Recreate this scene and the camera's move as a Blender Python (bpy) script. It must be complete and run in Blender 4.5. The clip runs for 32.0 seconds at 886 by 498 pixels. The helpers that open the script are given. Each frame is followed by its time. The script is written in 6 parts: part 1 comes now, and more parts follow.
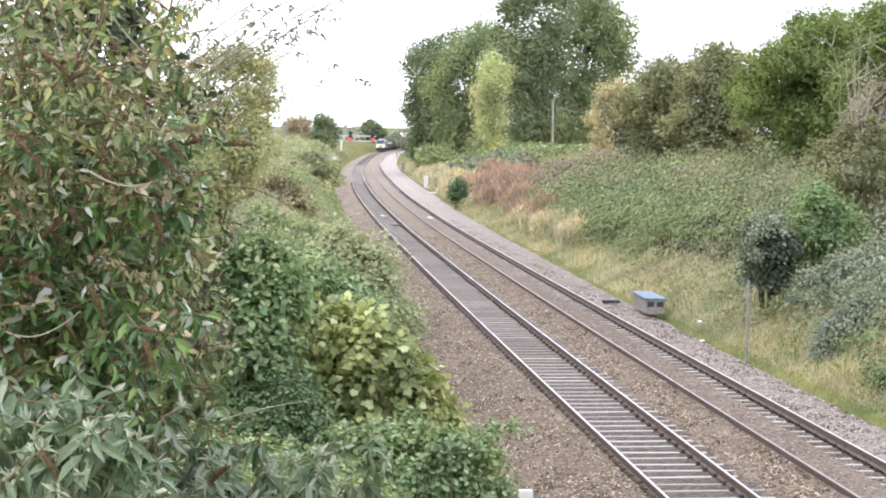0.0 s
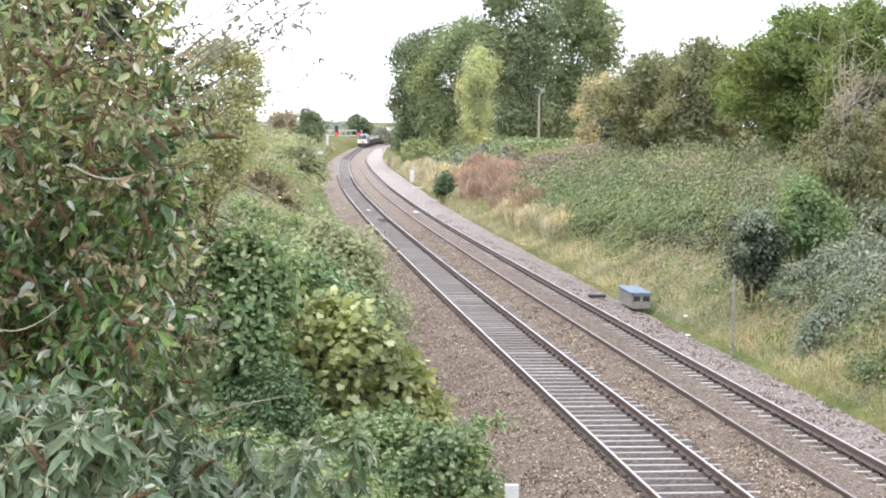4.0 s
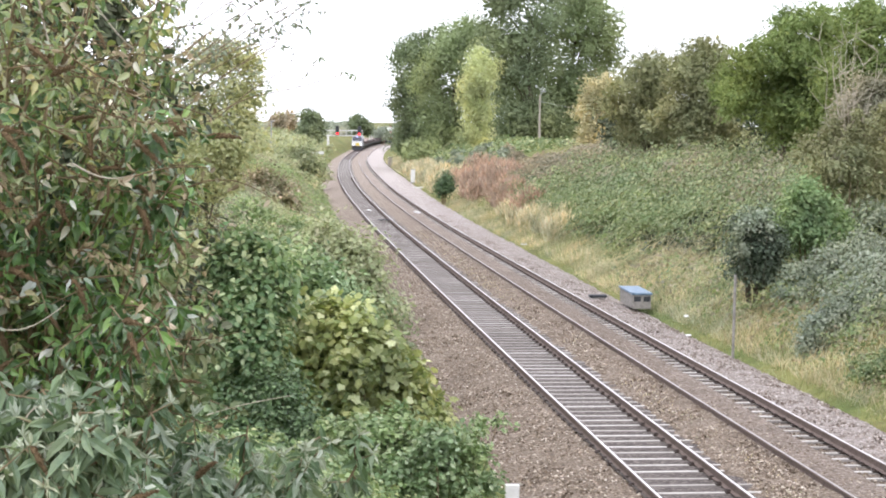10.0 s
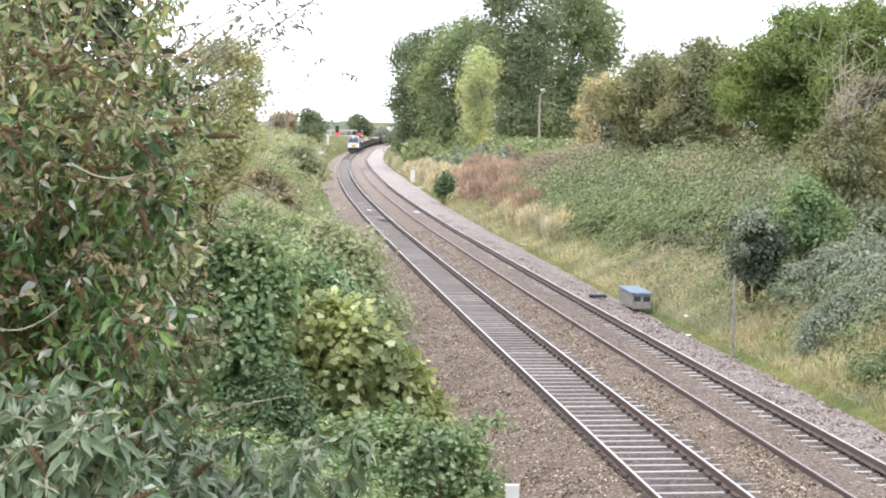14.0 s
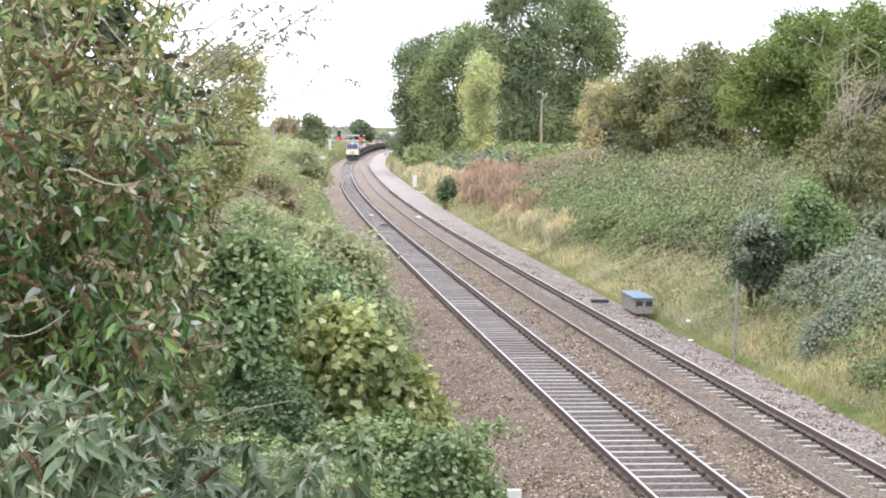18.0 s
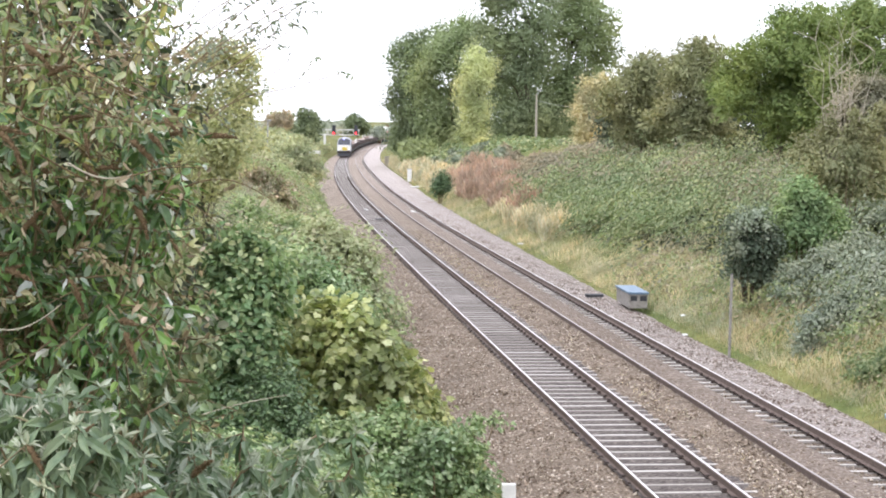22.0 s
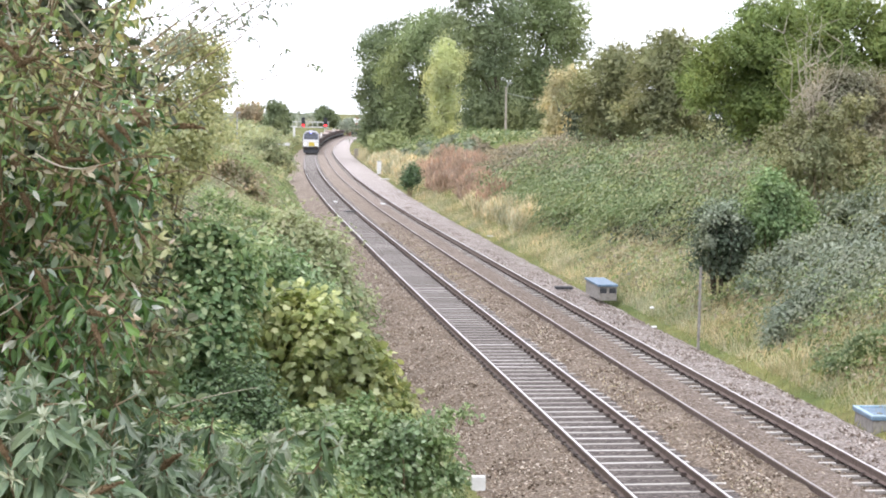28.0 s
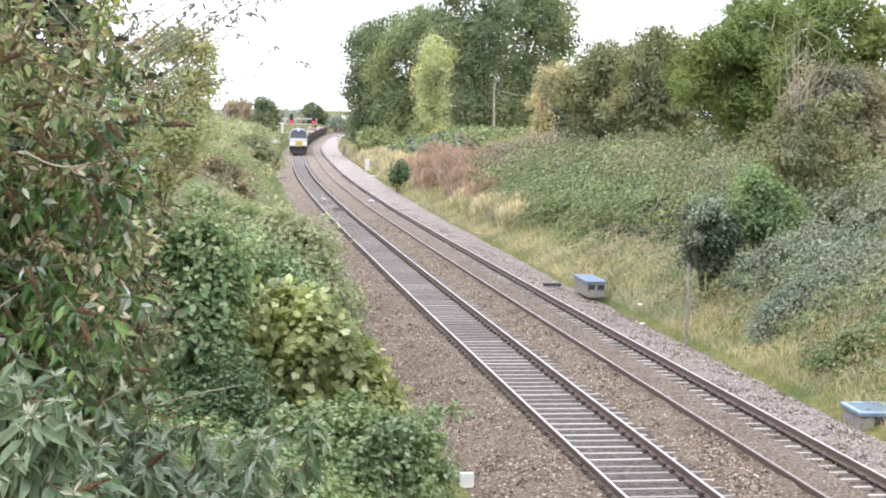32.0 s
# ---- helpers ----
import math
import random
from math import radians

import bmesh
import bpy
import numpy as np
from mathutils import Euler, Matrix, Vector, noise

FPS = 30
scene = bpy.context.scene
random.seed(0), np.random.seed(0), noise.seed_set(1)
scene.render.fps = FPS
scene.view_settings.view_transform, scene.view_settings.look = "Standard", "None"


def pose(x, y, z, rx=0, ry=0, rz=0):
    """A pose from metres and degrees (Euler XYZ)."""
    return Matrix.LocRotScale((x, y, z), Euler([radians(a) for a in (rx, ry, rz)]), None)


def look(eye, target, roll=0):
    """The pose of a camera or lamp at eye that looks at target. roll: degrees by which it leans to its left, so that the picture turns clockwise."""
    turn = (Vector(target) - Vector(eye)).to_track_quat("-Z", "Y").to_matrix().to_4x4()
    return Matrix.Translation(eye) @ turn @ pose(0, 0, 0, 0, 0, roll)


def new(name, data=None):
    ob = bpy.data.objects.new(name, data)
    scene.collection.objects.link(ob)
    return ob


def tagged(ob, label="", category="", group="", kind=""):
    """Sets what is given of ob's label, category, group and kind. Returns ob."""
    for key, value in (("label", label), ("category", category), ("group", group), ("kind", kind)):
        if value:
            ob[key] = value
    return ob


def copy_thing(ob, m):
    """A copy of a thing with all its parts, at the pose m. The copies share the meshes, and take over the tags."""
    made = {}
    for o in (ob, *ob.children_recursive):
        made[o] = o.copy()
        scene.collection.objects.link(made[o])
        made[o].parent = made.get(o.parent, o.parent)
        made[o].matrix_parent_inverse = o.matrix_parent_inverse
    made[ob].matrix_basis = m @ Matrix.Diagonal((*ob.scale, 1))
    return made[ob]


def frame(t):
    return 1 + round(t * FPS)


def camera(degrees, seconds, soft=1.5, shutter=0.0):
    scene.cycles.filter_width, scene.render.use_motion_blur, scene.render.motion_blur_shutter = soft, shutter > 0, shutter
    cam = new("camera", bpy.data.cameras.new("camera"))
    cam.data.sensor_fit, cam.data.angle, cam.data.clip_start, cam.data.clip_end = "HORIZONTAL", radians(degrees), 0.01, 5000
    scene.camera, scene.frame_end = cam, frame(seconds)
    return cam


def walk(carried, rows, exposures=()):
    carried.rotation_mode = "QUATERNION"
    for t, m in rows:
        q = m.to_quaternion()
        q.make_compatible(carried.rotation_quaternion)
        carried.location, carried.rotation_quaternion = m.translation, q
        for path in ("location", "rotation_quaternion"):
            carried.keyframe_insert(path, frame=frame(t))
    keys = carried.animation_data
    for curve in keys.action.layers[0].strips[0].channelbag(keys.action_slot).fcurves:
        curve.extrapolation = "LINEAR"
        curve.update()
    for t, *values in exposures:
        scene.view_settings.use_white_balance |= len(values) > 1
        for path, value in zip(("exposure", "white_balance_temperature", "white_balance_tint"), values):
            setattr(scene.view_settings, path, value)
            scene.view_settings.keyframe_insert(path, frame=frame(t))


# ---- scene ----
EYE = Vector((0.0, 0.0, 5.909))
cam = camera(26.67, 32.0, soft=1.9)
# seconds, heading to the right of north, pitch, lean, in degrees
PATH = [(0.0, 5.216, -3.607, 0.549), (0.5, 5.245, -3.611, 0.56), (1.0, 5.289, -3.63, 0.575), (1.5, 5.379, -3.652, 0.573),
        (2.0, 5.447, -3.695, 0.575), (2.5, 5.502, -3.708, 0.578), (3.0, 5.582, -3.736, 0.572), (3.5, 5.614, -3.754, 0.57),
        (5.5, 5.74, -3.814, 0.584), (6.0, 5.742, -3.798, 0.6), (6.5, 5.713, -3.76, 0.586), (7.0, 5.712, -3.734, 0.59),
        (7.5, 5.707, -3.71, 0.594), (8.0, 5.709, -3.695, 0.585), (8.5, 5.716, -3.692, 0.583), (9.0, 5.692, -3.732, 0.587),
        (9.5, 5.641, -3.758, 0.58), (10.0, 5.622, -3.768, 0.58), (10.5, 5.594, -3.819, 0.579), (11.0, 5.612, -3.803, 0.569),
        (11.5, 5.665, -3.801, 0.571), (12.0, 5.664, -3.763, 0.574), (12.5, 5.663, -3.743, 0.578), (13.0, 5.638, -3.764, 0.573),
        (13.5, 5.608, -3.766, 0.571), (14.0, 5.627, -3.771, 0.576), (14.5, 5.64, -3.731, 0.578), (16.5, 5.638, -3.636, 0.572),
        (17.0, 5.623, -3.635, 0.577), (17.5, 5.586, -3.633, 0.571), (18.0, 5.563, -3.62, 0.558), (18.5, 5.533, -3.64, 0.576),
        (19.0, 5.528, -3.683, 0.576), (19.5, 5.487, -3.665, 0.574), (20.0, 5.529, -3.655, 0.59), (20.5, 5.628, -3.706, 0.597),
        (21.0, 5.669, -3.74, 0.576), (21.5, 5.707, -3.781, 0.611), (22.0, 5.728, -3.787, 0.606), (22.5, 5.761, -3.759, 0.611),
        (23.0, 5.824, -3.765, 0.59), (23.5, 5.914, -3.815, 0.616), (24.0, 6.016, -3.828, 0.631), (24.5, 6.109, -3.864, 0.631),
        (25.0, 6.244, -3.914, 0.638), (25.5, 6.325, -3.914, 0.644), (27.5, 6.588, -3.966, 0.66), (28.0, 6.664, -4.011, 0.671),
        (28.5, 6.685, -4.031, 0.667), (29.0, 6.773, -4.06, 0.692), (29.5, 6.848, -4.08, 0.697), (30.0, 6.901, -4.084, 0.701),
        (30.5, 6.95, -4.101, 0.698), (31.0, 6.961, -4.126, 0.689), (31.5, 6.989, -4.118, 0.693), (32.0, 7.024, -4.104, 0.68)]


def aim(yaw, pitch, lean):
    a, b = radians(yaw), radians(pitch)
    way = Vector((math.sin(a) * math.cos(b), math.cos(a) * math.cos(b), math.sin(b)))
    return look(EYE, EYE + way * 100, lean)


walk(cam, [(t, aim(a, b, c)) for t, a, b, c in PATH])

# ---- light: an overcast day ----
SKY_CLOUD = 2.3
world = bpy.data.worlds.new("overcast_sky")
scene.world = world
world.use_nodes = True
wt = world.node_tree
wt.nodes.clear()
w_out = wt.nodes.new("ShaderNodeOutputWorld")
w_sky = wt.nodes.new("ShaderNodeTexSky")
w_sky.sky_type, w_sky.sun_disc = "NISHITA", False
w_sky.sun_elevation, w_sky.sun_rotation = radians(48), radians(215)
w_b1 = wt.nodes.new("ShaderNodeBackground")
w_b1.inputs[1].default_value = 0.1
w_b2 = wt.nodes.new("ShaderNodeBackground")
w_noise = wt.nodes.new("ShaderNodeTexNoise")
w_noise.inputs["Scale"].default_value = 2.5
w_ramp = wt.nodes.new("ShaderNodeValToRGB")
w_ramp.color_ramp.elements[0].color = (0.94, 0.95, 1.09, 1)
w_ramp.color_ramp.elements[1].color = (0.98, 0.98, 1.1, 1)
w_b2.inputs[1].default_value = SKY_CLOUD
w_mix = wt.nodes.new("ShaderNodeMixShader")
w_mix.inputs[0].default_value = 0.88
wt.links.new(w_sky.outputs[0], w_b1.inputs[0])
wt.links.new(w_noise.outputs[0], w_ramp.inputs[0])
wt.links.new(w_ramp.outputs[0], w_b2.inputs[0])
wt.links.new(w_b1.outputs[0], w_mix.inputs[1])
wt.links.new(w_b2.outputs[0], w_mix.inputs[2])
wt.links.new(w_mix.outputs[0], w_out.inputs[0])

sun = new("sun", bpy.data.lights.new("sun", "SUN"))
sun.data.energy, sun.data.angle, sun.data.color = 1.4, radians(25), (1.0, 0.985, 0.96)
sun.matrix_basis = look((0, 0, 60), (25, 32, 0))
scene.view_settings.exposure = 0.0

# ---- materials ----


def srgb(r, g, b):
    f = lambda c: ((c / 255 + 0.055) / 1.055) ** 2.4 if c > 10 else c / 255 / 12.92
    return (f(r), f(g), f(b), 1)


class Mat:
    """A small builder for node materials."""

    def __init__(self, name, rough=0.7, metal=0.0, spec=0.4):
        self.m = bpy.data.materials.new(name)
        self.m.use_nodes = True
        self.t = self.m.node_tree
        self.b = self.t.nodes["Principled BSDF"]
        self.b.inputs["Roughness"].default_value = rough
        self.b.inputs["Metallic"].default_value = metal
        self.b.inputs["Specular IOR Level"].default_value = spec

    def n(self, kind, **inputs):
        node = self.t.nodes.new("ShaderNode" + kind)
        for k, v in inputs.items():
            node.inputs[k.replace("_", " ")].default_value = v
        return node

    def link(self, a, b):
        self.t.links.new(a, b)

    def noise(self, scale, detail=4.0, coord="Object", rough=0.6, stretch=None):
        c = self.n("TexCoord")
        x = self.n("TexNoise", Scale=scale, Detail=detail, Roughness=rough)
        if stretch:
            mp = self.n("Mapping", Scale=stretch)
            self.link(c.outputs[coord], mp.inputs[0])
            self.link(mp.outputs[0], x.inputs["Vector"])
        else:
            self.link(c.outputs[coord], x.inputs["Vector"])
        return x.outputs[0]

    def ramp(self, fac, stops):
        r = self.n("ValToRGB")
        e = r.color_ramp.elements
        while len(e) < len(stops):
            e.new(0.5)
        for el, (p, c) in zip(e, stops):
            el.position, el.color = p, c
        self.link(fac, r.inputs[0])
        return r.outputs[0]

    def mix(self, fac, a, b, mode="MIX"):
        x = self.n("MixRGB")
        x.blend_type = mode
        for i, v in enumerate((fac, a, b)):
            if isinstance(v, (int, float, tuple)):
                x.inputs[i].default_value = v
            else:
                self.link(v, x.inputs[i])
        return x.outputs[0]

    def color(self, c):
        if isinstance(c, tuple):
            self.b.inputs["Base Color"].default_value = c
        else:
            self.link(c, self.b.inputs["Base Color"])
        return self

    def bump(self, h, dist=0.02, strength=0.6):
        x = self.n("Bump", Strength=strength, Distance=dist)
        self.link(h, x.inputs["Height"])
        self.link(x.outputs[0], self.b.inputs["Normal"])
        return self


def muted(c, grey=0.4, gain=1.38):
    """Leaf colours mixed towards grey and scaled by gain: less pure, paler, with a little more red and blue."""
    lum = 0.3 * c[0] + 0.6 * c[1] + 0.1 * c[2]
    return tuple(min((v + (lum - v) * grey) * gain * w, 0.8) for v, w in zip(c, (1.1, 1.0, 1.12))) + (1,)


def leaf_mat(name, colors, rough=0.5, lets=0.35, spec=0.35, patch=0.6, gain=1.38, even=0.55, grey=0.36):
    """Leaf colours spread leaf by leaf, with drifts of tone over the plant; some light passes through."""
    m = Mat(name, rough, spec=spec)
    g = m.n("NewGeometry")
    k = len(colors)
    colors = [muted(c, grey, gain) for c in colors]
    mean = [sum(c[i] for c in colors) / k for i in range(3)]
    colors = [tuple(v + (w - v) * even for v, w in zip(c, mean)) + (1,) for c in colors]
    a = m.ramp(g.outputs["Random Per Island"], [((i + 0.0) / max(k - 1, 1), c) for i, c in enumerate(colors)])
    drift = m.ramp(m.noise(patch, 3.0, "Object"), [(0.33, (0.55, 0.58, 0.54, 1)), (0.5, (0.95, 0.95, 0.92, 1)), (0.68, (1.3, 1.25, 1.12, 1))])
    c = m.mix(0.9, a, drift, "MULTIPLY")
    hue = m.ramp(m.noise(patch * 0.63, 2.0), [(0.36, (0.88, 1.03, 1.04, 1)), (0.64, (1.13, 1.0, 0.8, 1))])
    c = m.mix(0.42, c, hue, "MULTIPLY")
    m.color(c)
    tr = m.n("BsdfTranslucent")
    m.link(m.mix(1.0, c, (1.12, 1.15, 0.85, 1), "MULTIPLY"), tr.inputs[0])
    mx = m.n("MixShader")
    mx.inputs[0].default_value = lets
    m.link(m.b.outputs[0], mx.inputs[1])
    m.link(tr.outputs[0], mx.inputs[2])
    m.link(mx.outputs[0], m.t.nodes["Material Output"].inputs[0])
    return m.m


def plain_mat(name, c1, c2, scale=6.0, rough=0.7, metal=0.0, bump=0.0, spec=0.4, coord="Object", stretch=None):
    m = Mat(name, rough, metal, spec)
    h = m.noise(scale, 6.0, coord, stretch=stretch)
    m.color(m.ramp(h, [(0.32, c1), (0.68, c2)]))
    if bump:
        m.bump(h, bump)
    return m.m


def varied_mat(name, stops, rough=0.85, grain=30.0, bump=0.006):
    """For pieces of one kind: a tone for each object and a fine grain."""
    m = Mat(name, rough)
    o = m.n("ObjectInfo")
    a = m.ramp(o.outputs["Random"], stops)
    g = m.noise(grain, 5.0)
    m.color(m.mix(0.85, a, m.ramp(g, [(0.3, (0.6, 0.6, 0.6, 1)), (0.7, (1.25, 1.25, 1.25, 1))]), "MULTIPLY"))
    m.bump(g, bump)
    return m.m


def island_mat(name, stops, rough=0.85):
    m = Mat(name, rough)
    g = m.n("NewGeometry")
    m.color(m.ramp(g.outputs["Random Per Island"], stops))
    return m.m


def glow_mat(name, color, power):
    m = Mat(name, 0.3)
    m.color(color)
    m.b.inputs["Emission Color"].default_value = color
    m.b.inputs["Emission Strength"].default_value = power
    return m.m


M = {}
M["buddleia"] = leaf_mat("buddleia_leaf", [srgb(38, 66, 30), srgb(58, 94, 44), srgb(82, 122, 56), srgb(108, 146, 78), srgb(48, 78, 38), srgb(132, 164, 84), srgb(90, 118, 74), srgb(194, 208, 188)], 0.36, 0.22, spec=0.6, patch=1.5, gain=1.45, even=0.0, grey=0.06)
M["silver"] = leaf_mat("silvery_leaf", [srgb(62, 94, 52), srgb(84, 116, 70), srgb(74, 104, 58), srgb(108, 136, 98), srgb(92, 120, 74), srgb(170, 186, 164)], 0.45, 0.25, patch=2.0, even=0.1, gain=1.2, grey=0.22)
M["tipleaf"] = leaf_mat("felted_tip_leaf", [srgb(136, 164, 122), srgb(162, 186, 148), srgb(186, 206, 172)], 0.6, 0.2, gain=1.0)
M["oliveleaf"] = leaf_mat("olive_leaf", [srgb(44, 66, 34), srgb(66, 96, 48), srgb(94, 120, 62), srgb(54, 80, 40), srgb(116, 128, 68), srgb(80, 106, 58), srgb(150, 164, 128), srgb(142, 142, 70), srgb(196, 204, 184)], 0.36, 0.25, spec=0.6, patch=2.2, gain=1.7, even=0.0, grey=0.1)
M["yellowleaf"] = leaf_mat("yellowing_leaf", [srgb(110, 124, 62), srgb(138, 144, 78), srgb(96, 112, 56), srgb(146, 146, 78), srgb(126, 136, 82)], 0.55, 0.5, gain=2.1, even=0.1, grey=0.42)
M["shrubleaf"] = leaf_mat("shrub_leaf", [srgb(58, 90, 46), srgb(82, 112, 60), srgb(108, 132, 84), srgb(72, 98, 52), srgb(132, 142, 92), srgb(156, 166, 126)], 0.52, 0.3, spec=0.3, patch=0.9, grey=0.2, gain=1.55, even=0.3)
M["vineleaf"] = leaf_mat("vine_leaf", [srgb(104, 126, 56), srgb(132, 148, 74), srgb(158, 168, 102), srgb(114, 132, 60), srgb(166, 176, 104), srgb(92, 112, 50), srgb(196, 202, 140), srgb(78, 100, 46)], 0.4, 0.35, spec=0.35, patch=0.9, grey=0.2, gain=1.38, even=0.0)
M["ivyleaf"] = leaf_mat("ivy_leaf", [srgb(52, 88, 46), srgb(72, 108, 56), srgb(94, 126, 70), srgb(64, 96, 50), srgb(124, 144, 86), srgb(150, 164, 116)], 0.42, 0.3, spec=0.45, patch=1.2, grey=0.2, gain=1.5, even=0.25)
M["darkivy"] = leaf_mat("dark_ivy_leaf", [srgb(30, 46, 28), srgb(42, 60, 36), srgb(54, 74, 46), srgb(74, 92, 62)], 0.4, 0.15, gain=2.4)
M["bramble"] = leaf_mat("bramble_leaf", [srgb(66, 94, 50), srgb(100, 128, 76), srgb(132, 150, 102), srgb(82, 110, 60), srgb(154, 166, 120), srgb(118, 128, 76)], 0.5, 0.25, spec=0.35, grey=0.2, gain=1.36, even=0.25, patch=0.4)
M["greyleaf"] = leaf_mat("grey_green_leaf", [srgb(94, 116, 84), srgb(122, 140, 108), srgb(82, 104, 72), srgb(152, 164, 138), srgb(108, 128, 92)], 0.45, 0.25, spec=0.45, patch=0.7, grey=0.3, gain=1.42, even=0.5)
M["brightleaf"] = leaf_mat("bright_green_leaf", [srgb(92, 122, 62), srgb(112, 142, 78), srgb(134, 154, 88), srgb(98, 128, 64)], 0.5, 0.4, gain=1.45, even=0.3, grey=0.3)
M["treedark"] = leaf_mat("dark_tree_leaf", [srgb(78, 98, 56), srgb(94, 116, 66), srgb(114, 132, 80), srgb(84, 104, 60)], 0.55, 0.2, patch=0.14, gain=1.7, grey=0.32, even=0.85)
M["treemid"] = leaf_mat("mid_green_tree_leaf", [srgb(94, 116, 60), srgb(112, 134, 74), srgb(132, 150, 88), srgb(102, 122, 66)], 0.55, 0.22, patch=0.14, gain=1.65, grey=0.3, even=0.85)
M["treelime"] = leaf_mat("lime_tree_leaf", [srgb(158, 172, 94), srgb(172, 186, 110), srgb(144, 160, 84), srgb(186, 194, 122)], 0.5, 0.4, patch=0.2, gain=1.45, grey=0.34)
M["treeolive"] = leaf_mat("olive_tree_leaf", [srgb(90, 108, 56), srgb(110, 126, 68), srgb(126, 132, 72), srgb(80, 98, 52), srgb(142, 138, 82), srgb(116, 112, 68)], 0.55, 0.22, patch=0.35, grey=0.3, gain=1.65, even=0.75)
M["treehedge"] = leaf_mat("autumn_green_leaf", [srgb(72, 108, 46), srgb(94, 126, 54), srgb(126, 142, 60), srgb(60, 98, 44), srgb(148, 150, 66)], 0.5, 0.22, spec=0.35, patch=0.28, gain=1.3, grey=0.16, even=0.72)
M["treebuff"] = leaf_mat("buff_autumn_leaf", [srgb(152, 146, 84), srgb(172, 162, 98), srgb(132, 134, 74), srgb(184, 172, 110)], 0.55, 0.35, patch=0.3, gain=1.75, grey=0.42)
M["treebrown"] = leaf_mat("brown_green_leaf", [srgb(112, 116, 76), srgb(134, 132, 92), srgb(96, 108, 62), srgb(152, 146, 108), srgb(124, 112, 84), srgb(110, 122, 70)], 0.55, 0.25, patch=0.35, gain=1.6, grey=0.4, even=0.5)
M["russet"] = leaf_mat("russet_stalk", [srgb(142, 106, 74), srgb(160, 124, 88), srgb(176, 146, 108), srgb(150, 132, 90), srgb(186, 164, 126)], 0.8, 0.2, gain=1.35, even=0.3, grey=0.46)
M["brownleaf"] = leaf_mat("brown_shrub_leaf", [srgb(96, 86, 62), srgb(112, 104, 74), srgb(92, 100, 60), srgb(138, 126, 100), srgb(106, 118, 72), srgb(168, 158, 136)], 0.7, 0.25, gain=1.75, even=0.1, grey=0.16)
M["scrubleaf"] = leaf_mat("withered_scrub_leaf", [srgb(126, 124, 88), srgb(146, 140, 104), srgb(110, 118, 78), srgb(160, 150, 114)], 0.65, 0.25, grey=0.42, gain=1.35, even=0.35)
M["drygrass"] = leaf_mat("dry_grass", [srgb(158, 146, 98), srgb(182, 168, 120), srgb(134, 138, 86), srgb(188, 180, 140), srgb(122, 134, 82)], 0.7, 0.35, patch=0.4, even=0.1, grey=0.4, gain=1.62)
M["greengrass"] = leaf_mat("green_grass", [srgb(118, 140, 74), srgb(138, 156, 90), srgb(152, 166, 100), srgb(126, 144, 80), srgb(168, 170, 110)], 0.6, 0.35, patch=0.4, gain=1.1, even=0.1, grey=0.28)
# distance haze is mixed into this leaf colour: greyer and paler
M["fartree"] = leaf_mat("far_tree_leaf_hazed", [srgb(104, 118, 96), srgb(118, 132, 108), srgb(96, 110, 90)], 0.7, 0.2, patch=0.1, gain=2.4)
M["farorange"] = leaf_mat("far_orange_leaf", [srgb(140, 128, 84), srgb(156, 142, 98), srgb(124, 122, 82)], 0.7, 0.3, patch=0.2, gain=1.8, grey=0.45)
M["spike"] = plain_mat("dead_flower_spike", srgb(76, 62, 44), srgb(128, 106, 76), 40, 0.9, bump=0.01)
M["stem"] = plain_mat("woody_stem", srgb(104, 88, 66), srgb(150, 134, 106), 20, 0.85, bump=0.004)
M["bark"] = plain_mat("bark", srgb(70, 62, 50), srgb(110, 100, 84), 5, 0.9, bump=0.02, stretch=(1, 1, 0.2))
M["greytwig"] = plain_mat("bare_twig", srgb(150, 142, 124), srgb(186, 178, 162), 8, 0.85)


def ground_mat():
    m = Mat("earth_and_grass", 0.95, spec=0.2)
    a = m.noise(0.12, 6.0)
    b = m.noise(2.5, 8.0)
    c1 = m.ramp(a, [(0.35, srgb(92, 104, 58)), (0.5, srgb(122, 122, 74)), (0.68, srgb(104, 96, 66))])
    c = m.mix(0.75, c1, m.ramp(b, [(0.3, (0.55, 0.55, 0.5, 1)), (0.7, (1.25, 1.25, 1.2, 1))]), "MULTIPLY")
    m.color(c)
    m.bump(b, 0.12)
    return m.m


